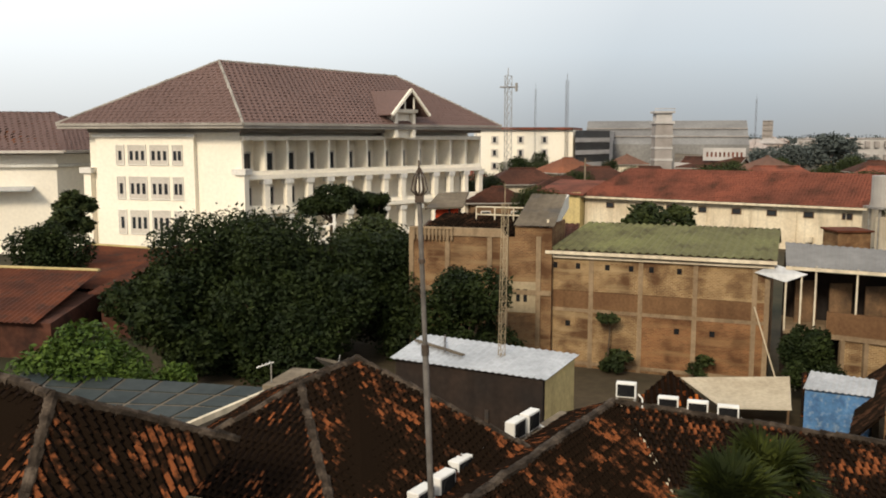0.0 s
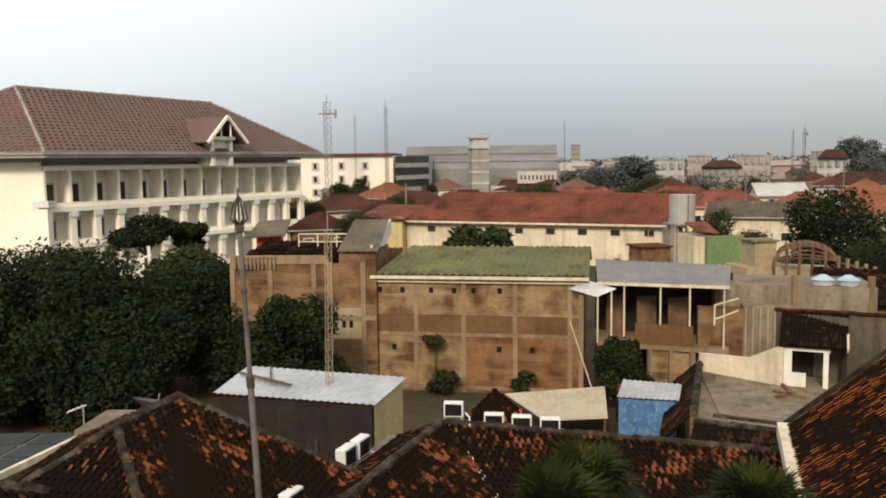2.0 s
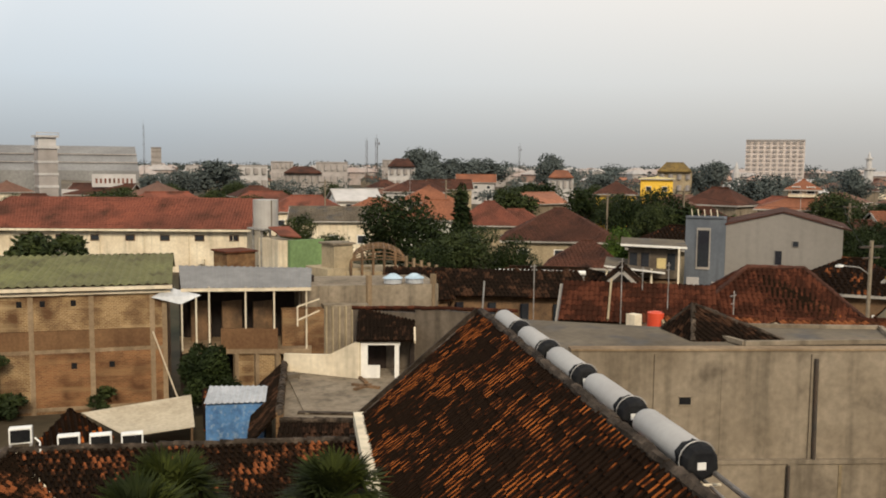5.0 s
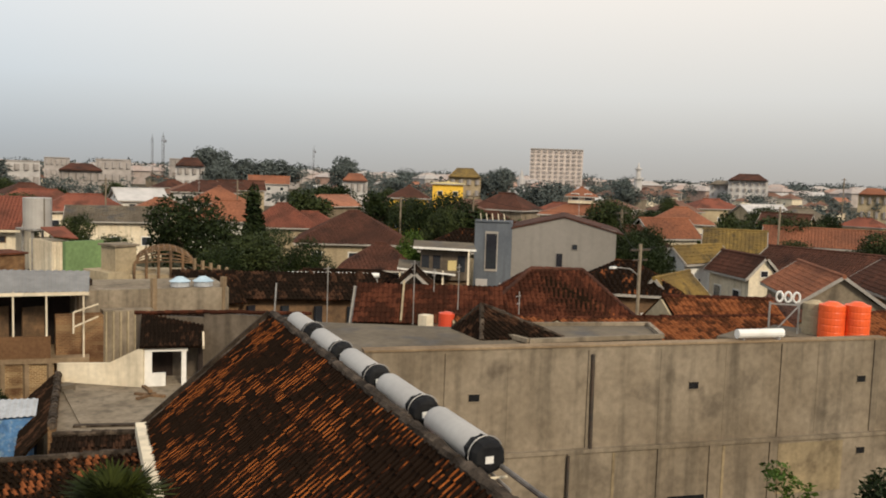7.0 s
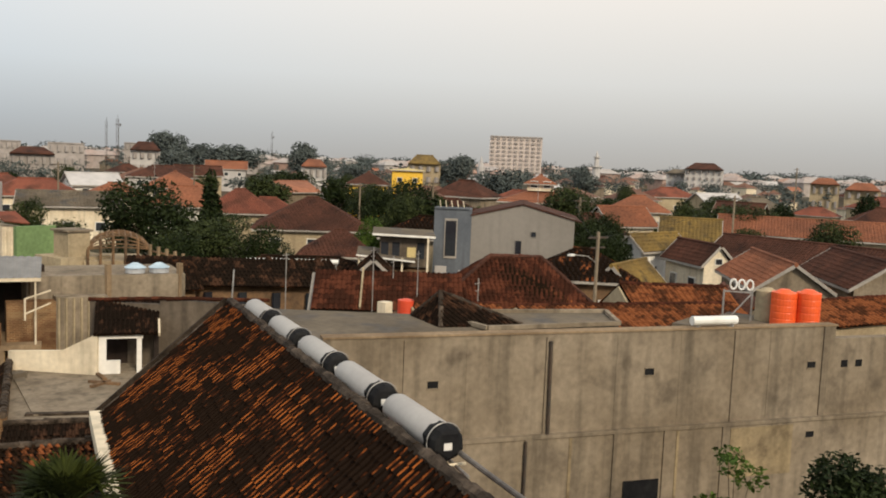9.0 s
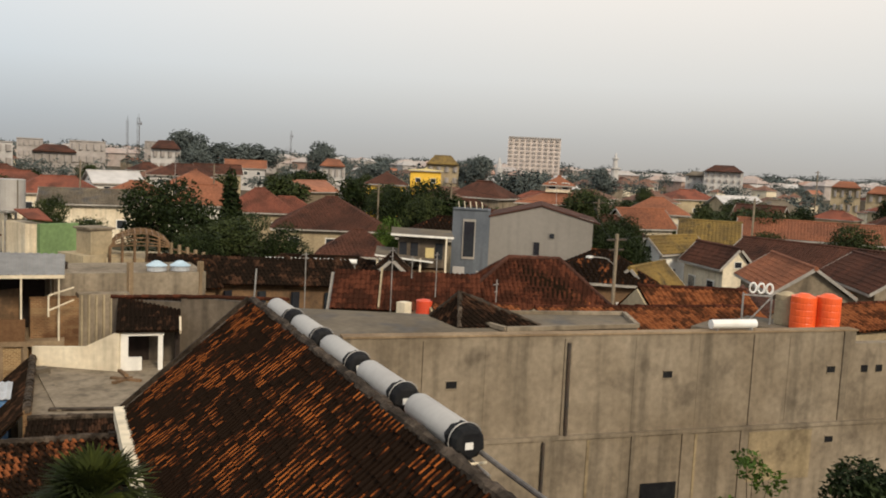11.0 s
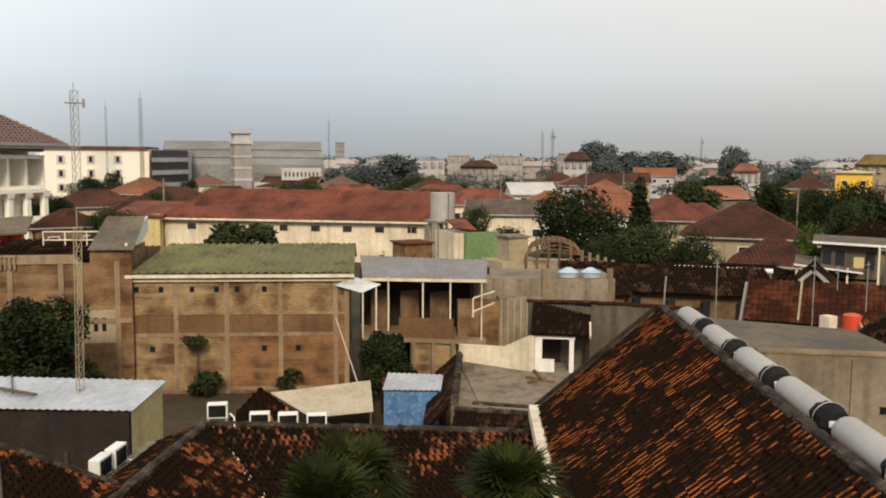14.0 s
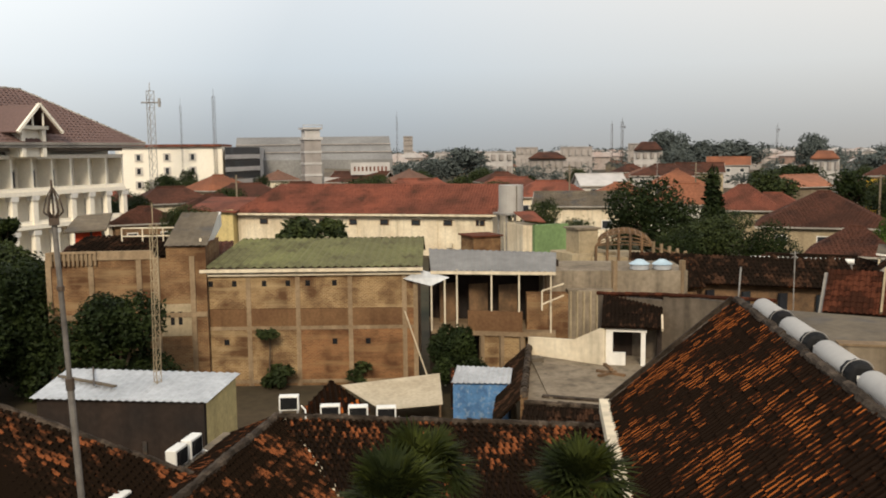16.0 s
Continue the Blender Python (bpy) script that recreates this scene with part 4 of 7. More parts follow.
# ---- near tiled roofs ----
def right_roof():
    ob = thing("tiled_building", (0, 0, 0), "building with steep mottled orange and black clay tile roof", "building")
    A, e = vec(14.0, 16.24, 8.93), vec(-.484, -.875, 0)
    C = vec(11.3, 17.45, 6.45)
    n = 14.0
    A2, C2 = A + e * n, C + e * n
    D, D2 = A + (A - C) + vec(0, 0, 2 * (C.z - A.z)), A2 + (A - C) + vec(0, 0, 2 * (C.z - A.z))
    tile_roof("roof_tiles", ob, [(C, C2, A2, A), (D2, D, A, A2)], M["tile"], .15, .2, pick=(9, 11, 7.5), count=290)
    cap_row(ob, A, A2, .1, .3, material="ridge")
    cap_row(ob, C - vec(0, 0, -.0), A, .075, .36, material="ridge")
    out = (C - A).normalized()
    part("gutter", beams((C + out * .1 - e * .2, C2 + out * .1, .26, .3)), M["offwhite"], ob, "white eave gutter")
    part("verge_board", beams((C - e * .22 + vec(0, 0, -.06), A - e * .22 + vec(0, 0, -.06), .06, .34)), M["ridge"], ob)
    h = (A - C)
    i = vec(h.x, h.y, 0).normalized() * .5
    pts = [C + i, C2 + i, D2 - i, D - i]
    part("wall", prism(pts, -.2, 6.4), M["pale"], ob)
    bm = bmesh.new()
    gable_wall(bm, pts[0], pts[3], 6.3, 8.8, .2)
    part("gable", bm, M["pale"], ob)
    return A, e


RA, RE = right_roof()


def row_roof():
    ob = thing("tiled_building", (0, 0, 0), "low building with long dark mossy clay tile roof", "building")
    R1, R2 = vec(4.85, 24.5, 5), vec(13.6, 19.45, 5)
    al = (R2 - R1).normalized()
    dn = vec(al.y, -al.x, 0)
    dn = dn if dn.y < 0 else -dn
    s, k = 5.0, math.tan(radians(27))
    drop = vec(0, 0, -s * k)
    w = vec(-.53, -.85, 0)
    # wing ridge runs towards the viewer
    T = R1 + w * 13
    wl_, wr = vec(-.85, .53, 0), vec(.85, -.53, 0)
    V = R1 + wr * s + w * s + drop
    tile_roof("roof_tiles", ob, [
        (V, R2 + dn * s + drop, R2, R1),
        (T + wr * s + drop, V, R1, T),
        (R1 + wl_ * 1.7 + vec(0, 0, -.8) + w * -.6, T + wl_ * 1.7 + vec(0, 0, -.8), T, R1),
        (R2 - dn * 3 + vec(0, 0, -1.5), R1 - dn * 3 + vec(0, 0, -1.5), R1, R2),
    ], M["tile_old"], .18, .22, pick=(8, 19.5, 4), count=290)
    cap_row(ob, R1, R2, .12, .38, material="ridge")
    cap_row(ob, R1, T, .13, .38, material="ridge")
    cap_row(ob, R1 + vec(.2, -.2, -.1), V, .07, .3, material="offwhite")
    part("wall", prism([R1 + wl_ * 1.6, R1 - dn * 2.4, R2 - dn * 2.4, R2 + dn * 4.4, V - (wr + w) * .4, T + wr * 4.4, T + wl_ * 1.6], -.2, 2.3), M["pale"], ob)
    g0, g1 = vec(0.34, 20.4, 4.2) + vec(.53, .85, 0) * 6.2, vec(0.34, 20.4, 4.2) - vec(.53, .85, 0) * 8
    part("parapet", beams((g0, g1, .25, .3)), M["concrete"], ob)
    part("parapet_wall", prism([g0 + vec(-.1, 0, 0), g0 + vec(.1, 0, 0), g1 + vec(.1, 0, 0), g1 + vec(-.1, 0, 0)], 0, 4.15), M["pale"], ob)


row_roof()


def middle_roof():
    ob = thing("tiled_building", (0, 0, 0), "house with dark mossy hipped clay tile roof", "house")
    a, b = vec(-3.5, 21.4, 6.4), vec(-2.2, 22.6, 6.72)
    h1 = a + (vec(-2.4, 18.2, 5.0) - vec(-3.4, 21.2, 6.4)) * 2.2
    h2 = a + (vec(-7.0, 18.9, 4.75) - vec(-3.4, 21.2, 6.45)) * 1.7
    h3 = vec(1.6, 21.7, 4.95) + (vec(1.6, 21.7, 4.95) - b) * .25
    h4 = vec(-5.5, 26.5, 4.6)
    tile_roof("roof_tiles", ob, [(h2, h1, a, a), (h1, h3, b, a), (h3, h4, b, b), (h4, h2, a, b)], M["tile_old"], .18, .22, pick=(-2.5, 19, 5), count=290)
    for p, q in ((a, b), (a, h1), (a, h2), (b, h3), (b, h4)):
        cap_row(ob, p, q, .12, .36, material="ridge")
    part("wall", prism([(-8.2, 18), (-1.6, 16.4), (1.2, 20.8), (-4.8, 25.5)], -.2, 3.6), M["pale"], ob)


middle_roof()


def west_roof():
    ob = thing("tiled_building", (0, 0, 0), "house with dark hipped roof of worn clay tiles", "house")
    t, l = vec(-6.95, 15.51, 7.88), vec(-9.2, 16.6, 8.2)
    c1 = t + vec(0.1, -1.3, -1.15) * 3
    c2 = vec(-4.0, 16.9, 6.55)
    c3, c4 = vec(-9.6, 19.0, 6.3), vec(-13, 12, 6)
    tile_roof("roof_tiles", ob, [(c4, c1, t, l), (c1, c2, t, t), (c2, c3, l, t)], M["tile_old"], .18, .22, pick=(-6.5, 14.5, 7), count=250)
    for p, q in ((t, l), (t, c1), (t, c2)):
        cap_row(ob, p, q, .12, .36, material="ridge")
    part("wall", prism([(-12, 12.5), (-6.6, 12), (-4.6, 16.4), (-9.4, 18.2)], -.2, 5.6), M["pale"], ob)


west_roof()


# ---- metal shed ----
def shed():
    ob = thing("shed", (0, 0, 0), "metal-roofed shed with black front and pale yellow end wall", "shed")
    p = [vec(-1.68, 31.3, 0), vec(3.3, 28.42, 0), vec(4.76, 31.27, 0), vec(-.65, 34.62, 0)]
    part("front_wall", prism([p[0], p[1], p[1].lerp(p[2], .06), p[0].lerp(p[3], .06)], 0, 4.5), M["black_wall"], ob)
    part("end_wall", prism([p[1].lerp(p[2], .07) , p[2], p[2].lerp(p[3], .05), p[1].lerp(p[0], .05) + (p[2] - p[1]) * .07], 0, 4.5), M["yellow_wall"], ob)
    part("back_wall", prism([p[2].lerp(p[3], .06), p[3], p[0].lerp(p[3], .07), p[3].lerp(p[2], .06) - (p[3] - p[0]) * .06], 0, 4.45), M["yellow_wall"], ob)
    z = vec(0, 0, 4.6)
    part("roof_sheet", corrugated(p[0] + z + vec(-.2, -.2, 0), p[1] + z + vec(.1, -.2, 0), p[2] + z + vec(.2, .1, .05), p[3] + z + vec(-.1, .1, .05), .25, .02), M["zinc"], ob)
    for i in (2, 3):
        q = p[0].lerp(p[1], .2 + i * .22)
        part("door_frame", boxes(((q.x - .06, q.y - .12, 0), (q.x + .06, q.y, 3.2))), M["dark_steel"], ob)


shed()


# ---- blue hut ----
def blue_hut():
    ob = thing("hut", (15.4, 33.8, 0), "small peeling blue tank hut with white metal roof", "hut")
    p = [vec(-1.45, -.55, 0), vec(.6, -1.6, 0), vec(1.4, -.2, 0), vec(-.5, 1.1, 0)]
    part("wall", prism(p, 0, 2.75), M["blue"], ob)
    z = vec(0, 0, 2.85)
    part("roof_sheet", corrugated(p[0] * 1.06 + z, p[1] * 1.06 + z, p[2] * 1.06 + z * 1.08, p[3] * 1.06 + z * 1.08, .22, .025), M["zinc"], ob, "white metal sheets")


blue_hut()

# ---- big trees by the brick building ----
tree((-10.7, 50, 0), 7.3, 5.6, "large dark green broad-crowned tree", 3, "leaf", 60000, .15, .7, 26, .85, group="garden trees", bole=.08)
tree((-7.8, 46, 0), 5.2, 3.9, "large dark green broad-crowned tree", 4, "leaf", 26000, .15, .6, 16, .9, group="garden trees", bole=.05)
tree((-3.0, 51, 0), 6.6, 3.7, "dark leafy tree beside the brick building", 5, "leaf", 24000, .15, .5, 16, .95, group="garden trees", bole=.08)
tree((1.1, 44.2, 0), 5.8, 2.6, "dense dark bush tree against brick wall", 8, "leaf", 16000, .14, .4, 14, 1.0, group="garden trees", bole=.05)


# ---- lean-to, balcony and walls beside the brick building ----
def porch():
    ob = thing("lean_to", (0, 0, 0), "open upper-storey lean-to with grey metal sheet roof on thin posts", "lean-to")
    a, b, c, d = vec(16.8, 42.95, 6.18), vec(22.2, 39.25, 6.25), vec(24.3, 42.9, 6.75), vec(18.0, 46.3, 6.95)
    part("roof_sheet", corrugated(a, b, c, d, .3, .025), M["shed_grey"], ob, "grey metal sheets")
    part("fascia", beams((a - vec(0, 0, .1), b - vec(0, 0, .1), .08, .16)), M["offwhite"], ob)
    for t in (.22, .5, .72, .97):
        p = a.lerp(b, t)
        part("post", beams((vec(p.x, p.y + .1, 3), vec(p.x, p.y + .1, 6.25), .08), sides=6), M["offwhite"], ob)
    part("floor_slab", prism([a, b, c, d], 2.8, 3.05), M["frame_conc"], ob)
    # near-black back wall paints the shade inside the lean-to
    part("back_wall", prism([d + vec(.2, -.6, 0), c + vec(-.2, -.6, 0), c, d], 0, 6.4), M["black_wall"], ob)
    e = a.lerp(b, .74)
    part("parapet", prism([a.lerp(b, .3), e, e + vec(.1, .2, 0), a.lerp(b, .3) + vec(.1, .2, 0)], 3.05, 4.1), M["band"], ob)
    part("lower_wall", prism([a.lerp(b, .42) + vec(0, .1, 0), e + vec(.2, .1, 0), e + vec(.5, .6, 0), a.lerp(b, .42) + vec(.3, .6, 0)], 0, 2.8), M["brick_buff"], ob)
    for t in (.42, .58, .74):
        p = a.lerp(b, t)
        part("pillar", boxes(((p.x - .1, p.y - .02, 0), (p.x + .1, p.y + .2, 2.8))), M["frame_conc"], ob)
    for t in (.3, .55, .8):
        p = a.lerp(b, t)
        part("wall_panel", boxes(((p.x - .5, p.y + 2.6, 3.05), (p.x + .6, p.y + 2.7, 5.2))), M["wood"], ob)
    part("stair_rail", beams((b + vec(-.9, -.2, -1.6), b + vec(.3, -.3, -1.2), .06), (b + vec(-.9, -.2, -1.9), b + vec(-.9, -.2, -.9), .06), (b + vec(-.9, -.2, -.9), b + vec(.3, -.3, -.6), .06)), M["offwhite"], ob)
    aw = thing("awning", (0, 0, 0), "small white metal awning on thin posts", "awning")
    part("sheet", slabs(.05, [(15.5, 43.6, 5.75), (16.7, 42.7, 5.4), (17.6, 42.3, 5.85), (16.4, 43.4, 6.2)]), M["zinc"], aw)
    part("post", beams((vec(16.75, 42.75, 3), vec(16.75, 42.75, 5.4), .07)), M["offwhite"], aw)
    part("post", beams((vec(17.4, 42.5, 0), vec(17.4, 42.5, 5.7), .07)), M["offwhite"], aw)


porch()


def yard_block():
    ob = thing("concrete_building", (0, 0, 0), "unfinished concrete building with brick and ribbed wall panels", "building")
    part("upper_wall", prism([(22.5, 41.1), (29.2, 37.7), (31, 41.5), (24, 45)], 0, 6.05), M["concrete"], ob)
    part("brick_panel", prism([(21.3, 40.7), (23.2, 39.7), (23.5, 40.5), (21.6, 41.4)], 0, 4.95), M["brick_bed"], ob)
    part("rib_wall", prism([(23.2, 39.7), (25.3, 38.6), (25.6, 39.4), (23.5, 40.5)], 0, 5.15), M["concrete"], ob)
    for i in range(7):
        p = vec(23.25, 39.62, 0).lerp(vec(25.2, 38.58, 0), i / 6.5)
        part("rib", boxes(((p.x, p.y - .05, 2.5), (p.x + .09, p.y + .1, 5.1))), M["pale"], ob)
    for x, y in ((22.7, 41), (25.8, 39.4), (29, 37.9)):
        part("post", boxes(((x - .12, y - .12, 0), (x + .12, y + .12, 6.15 if x < 23 else 6.6))), M["frame_conc"], ob)
    # roof trellis behind
    tr = thing("trellis", (0, 0, 0), "arched timber frame on a rooftop", "trellis")
    c0, c1 = vec(31.8, 50.8, 0), vec(34.9, 48.7, 0)
    back = vec(.55, .85, 0)
    rise = lambda t: 5.95 + .9 * math.sin(math.pi * t) ** .6
    for k in range(6):
        off = back * k * .8
        part("arch", tube(bmesh.new(), [c0.lerp(c1, i / 12) + off + vec(0, 0, rise(i / 12)) for i in range(13)], .07), M["wood"], tr)
    for k in (.15, .4, .7):
        part("arch", tube(bmesh.new(), [c0.lerp(c1, i / 12) + vec(0, 0, 5.95 + (rise(i / 12) - 5.95) * k) for i in range(13)], .09), M["wood"], tr)
    for i in range(11):
        t = i / 10
        p = c0.lerp(c1, t) + vec(0, 0, rise(t))
        part("purlin", beams((p, p + back * 4, .08)), M["wood"], tr)
    for t in (0, .2, .4, .6, .8, 1):
        p = c0.lerp(c1, t)
        part("post", beams((p, p + vec(0, 0, rise(t)), .13)), M["wood"], tr)
    part("base_wall", prism([c0 + vec(-.1, 0.3, 0), c1 + vec(0, .3, 0), c1 + vec(2, 4, 0), c0 + vec(2, 4, 0)], 0, 5.2), M["pale"], tr)
    side = c1 + (c1 - c0) * .55
    part("side_wall", prism([c1 + vec(0, .3, 0), side, side + vec(1.5, 3, 0), c1 + vec(2, 4, 0)], 0, 4.9), M["concrete"], tr)
    for k in range(5):
        p = c1.lerp(side, k / 4)
        part("post", beams((p, p + vec(0, 0, 6.3 - .15 * k), .16)), M["frame_conc"], tr)
    part("rail", beams((c1 + vec(0, 0, 5.9), side + vec(0, 0, 5.4), .1)), M["wood"], tr)
    for i, (x, y) in enumerate(((27.3, 39.3), (28.35, 38.75))):
        d = thing("water_tank", (x, y, 6.05), "small pale blue domed rooftop water tank", "water tank", "rooftop blue tanks")
        bm = bmesh.new()
        bmesh.ops.create_cone(bm, cap_ends=True, segments=16, radius1=.5, radius2=.48, depth=.3, matrix=Matrix.Translation((0, 0, .18)))
        part("drum", bm, M["zinc"], d)
        bm = bmesh.new()
        bmesh.ops.create_cone(bm, cap_ends=True, segments=16, radius1=.56, radius2=.16, depth=.24, matrix=Matrix.Translation((0, 0, .42)))
        part("lid", bm, M["pale_blue"], d, "pale blue lid")
    # raised concrete deck and white rooftop room
    dk = thing("flat_roof", (0, 0, 0), "stained concrete flat roof with low parapets and tile coping", "flat roof")
    q = [vec(15.0, 28.8, 0), vec(19.0, 36.0, 0), vec(23.0, 34.0, 0), vec(24.4, 30.4, 0), vec(19.6, 25.1, 0)]
    part("deck", prism(q, 0, 3.0), M["concrete"], dk)
    part("parapet", prism([q[0] + vec(-.2, 0, 0), q[1] + vec(-.2, 0, 0), q[1] + vec(.1, 0, 0), q[0] + vec(.1, 0, 0)], 0, 3.35), M["brick_bed"], dk)
    cap_row(dk, q[0] + vec(-.05, 0, 3.35), q[1] + vec(-.05, 0, 3.35), .15, .4, material="ridge")
    cap_row(dk, q[0] + vec(0, 0, 3.05), q[4] + vec(0, 0, 3.05), .12, .4, material="ridge")
    tile_roof("roof_tiles", dk, [(q[0] + vec(-.9, -1.1, 2.2), q[4] + vec(-.4, -1.1, 2.2), q[4] + vec(0, 0, 3), q[0] + vec(0, 0, 3)), (q[1] + vec(-1.2, .6, 2.2), q[0] + vec(-1.2, .3, 2.2), q[0] + vec(-.2, 0, 3.3), q[1] + vec(-.2, 0, 3.3))], M["tile_black"], .2, .28)
    w_end = vec(21.0, 32.68, 0)
    part("white_parapet", slabs(.15, [q[1] + vec(0, 0, 3), q[1] + vec(0, 0, 3.8), q[1].lerp(w_end, .6) + vec(0, 0, 3.95), w_end + vec(0, 0, 4.75), w_end + vec(0, 0, 3)]), M["offwhite"], dk)
    part("screed_edge", beams((vec(18.4, 34.2, 3.04), vec(16.3, 28.9, 3.04), .4, .06)), M["concrete"], dk)
    part("screed_edge", beams((vec(16.0, 29.3, 3.05), vec(19.2, 26.6, 3.05), .25, .07)), M["ridge"], dk)
    part("drain_box", boxes(((18.1, 34.1, 3.0), (18.7, 34.6, 3.25))), M["grey_roof"], dk)
    for a, b in (((20.0, 31.8, 3.05), (20.6, 30.6, 3.05)), ((19.6, 31.0, 3.05), (20.6, 31.3, 3.05)), ((20.9, 32.6, 3.06), (20.6, 31.6, 3.06))):
        pl = thing("plank", (0, 0, 0), "weathered loose plank lying on the flat roof", "plank", "loose planks")
        part("board", beams((vec(*a), vec(*b), .16, .1)), M["wood"], pl)
    rm = thing("rooftop_room", (0, 0, 0), "small white rooftop room with open front and tiled roof", "room")
    al = (vec(22.82, 31.42, 0) - vec(21.0, 32.68, 0)).normalized()
    inn = vec(-al.y, al.x, 0)
    m = Matrix.Translation((21.0, 32.68, 3)) @ Matrix((al, inn, vec(0, 0, 1))).transposed().to_4x4()
    part("front_wall", boxes(((0, 0, 0), (.3, .2, 1.5)), ((.3, 0, 0), (.85, .2, .55)), ((1.5, 0, 0), (1.7, .2, 1.5)), ((0, -.03, 1.5), (1.75, .22, 1.72)), m=m), M["white"], rm)
    # inner walls coloured near-black for the shade within the open room
    part("inner_wall", boxes(((0, 1.8, 0), (2.6, 2.0, 1.7)), ((2.2, .5, 0), (2.4, 1.8, 1.7)), m=m), M["black_wall"], rm)
    part("floor_slab", boxes(((0, .2, -.05), (2.4, 2, .02)), m=m), M["concrete"], rm)
    tile_roof("roof_tiles", rm, [tuple(m @ vec(*p) for p in ((-.2, -.2, 1.74), (2.35, -.2, 1.74), (2.5, 2.4, 2.8), (-.2, 2.4, 2.8)))], M["tile_black"], .18, .24)
    part("bargeboard", beams((m @ vec(2.4, -.25, 1.68), m @ vec(2.4, .6, 2.15), .08, .16)), M["offwhite"], rm)
    sc = thing("side_wall", (0, 0, 0), "dark stained rendered wall with tile coping", "wall")
    k0, k1, k2 = polar(32.2, 41.3, 5.76), polar(36.3, 40.1, 5.97), polar(43.0, 38.0, 6.22)
    part("panel", prism([vec(k1.x, k1.y, 0), vec(k2.x, k2.y, 0), vec(k2.x + .2, k2.y + .3, 0), vec(k1.x + .2, k1.y + .3, 0)], 0, 5.95), M["dull_wall"], sc)
    part("panel", prism([vec(k0.x, k0.y, 0), vec(k1.x, k1.y, 0), vec(k1.x + .2, k1.y + .3, 0), vec(k0.x + .2, k0.y + .3, 0)], 0, 5.7), M["dull_wall"], sc)
    cap_row(sc, k0, k1, .1, .35, material="rust_tile")
    cap_row(sc, k1, k2, .1, .35, material="rust_tile")


yard_block()


# ---- behind the concrete wall ----
def behind_wall():
    ob = thing("flat_roof", (0, 0, 0), "grey concrete flat roof behind the boundary wall", "flat roof")
    part("deck", prism([(17.0, 19.2), (18.0, 18.2), (23.5, 14.4), (25.5, 18.4), (22, 23), (21.8, 24.2), (19.2, 22.0)], 0, 6.95), M["grey_roof"], ob)
    b2 = thing("flat_roof", (0, 0, 0), "pale grey rooftop slab with low kerb", "flat roof")
    q = [(24.3, 15.6), (28.6, 12.9), (30.6, 14.4), (25.2, 18.9)]
    part("deck", prism(q, 0, 7.0), M["grey_roof"], b2)
    part("kerb", beams(*[((*q[i], 7.05), (*q[(i + 1) % 4], 7.05), .16, .14) for i in range(4)]), M["concrete"], b2)
    hp = thing("roof_lantern", (0, 0, 0), "small dark tiled pyramid roof", "roof")
    c = [vec(23.6, 17.0, 6.97), vec(26.0, 15.3, 6.97), vec(27.2, 17.2, 6.97), vec(24.6, 19.0, 6.97)]
    t = vec(24.6, 17.8, 7.95)
    tile_roof("roof_tiles", hp, [(c[i], c[(i + 1) % 4], t, t) for i in range(4)], M["tile_black"], .2, .28)
    for p in c:
        cap_row(hp, p, t, .09, .35, material="ridge")
    ch = thing("chimney", (25.1, 20.7, 0), "small pale concrete rooftop stub", "chimney")
    part("shaft", boxes(((-.2, -.2, 0), (.2, .2, 7.18))), M["offwhite"], ch)
    # long rust roof, hipped house, far tiles
    r = thing("tiled_building", (0, 0, 0), "long low building with lichen-spotted rusty tile roof", "building")
    a, b = vec(32.9, 32.2, 4.5), vec(38.2, 26.2, 4.5)
    bk = vec(1.9, 1.5, 0)
    tile_roof("roof_tiles", r, [(a, b, b + bk + vec(0, 0, 1.75), a + bk + vec(0, 0, 1.75)), (b + bk * 2, a + bk * 2, a + bk + vec(0, 0, 1.75), b + bk + vec(0, 0, 1.75))], M["rust_tile"], .28, .34)
    part("wall", prism([a + bk * .2, b + bk * .2, b + bk * 1.8, a + bk * 1.8], 0, 4.5), M["pale"], r)
    bm = bmesh.new()
    gable_wall(bm, a + bk * .1, a + bk * 1.9, 4.4, 6.1)
    part("gable", bm, M["grey_wall"], r)
    p = a.lerp(b, .32)
    part("party_wall", beams((p + vec(0, 0, .1), p + bk + vec(0, 0, 1.9), .1, .2)), M["pale"], r)
    h = thing("tiled_building", (0, 0, 0), "house with large hipped reddish-brown tile roof", "house")
    e = [vec(39.5, 30.0, 3.6), vec(46.0, 21.0, 3.6), vec(51.5, 25.5, 3.6), vec(45, 34.5, 3.6)]
    rr = [vec(44.0, 28.4, 6.95), vec(46.2, 26.2, 6.95)]
    tile_roof("roof_tiles", h, hip_faces(e, rr), M["rust_tile"], .28, .34)
    for i, j in ((0, 0), (1, 1), (2, 1), (3, 0)):
        cap_row(h, e[i], rr[j], .14, .4, material="brown_roof")
    cap_row(h, rr[0], rr[1], .15, .4, material="brown_roof")
    part("wall", prism([e[0].lerp(rr[0], .12), e[1].lerp(rr[1], .12), e[2].lerp(rr[1], .12), e[3].lerp(rr[0], .12)], 0, 3.7), M["pale"], h)
    for (x0, y0), (x1, y1), z, dz, mat in (((30.8, 17.3), (39.5, 10.9), 5.7, .75, "tile_mid"), ((39.3, 8.6), (47, 5.0), 6.1, .7, "tile_mid"), ((39.0, 16.4), (42.2, 12.2), 5.3, 1.5, "tile_mid"), ((31.6, 23.6), (34.6, 20.6), 4.9, .8, "tile_mid")):
        o = thing("tiled_building", (0, 0, 0), "low outbuilding with orange-brown clay tile roof", "outbuilding", "low tiled roofs")
        a, b = vec(x0, y0, z), vec(x1, y1, z)
        k = vec(1.3, 1.9, 0)
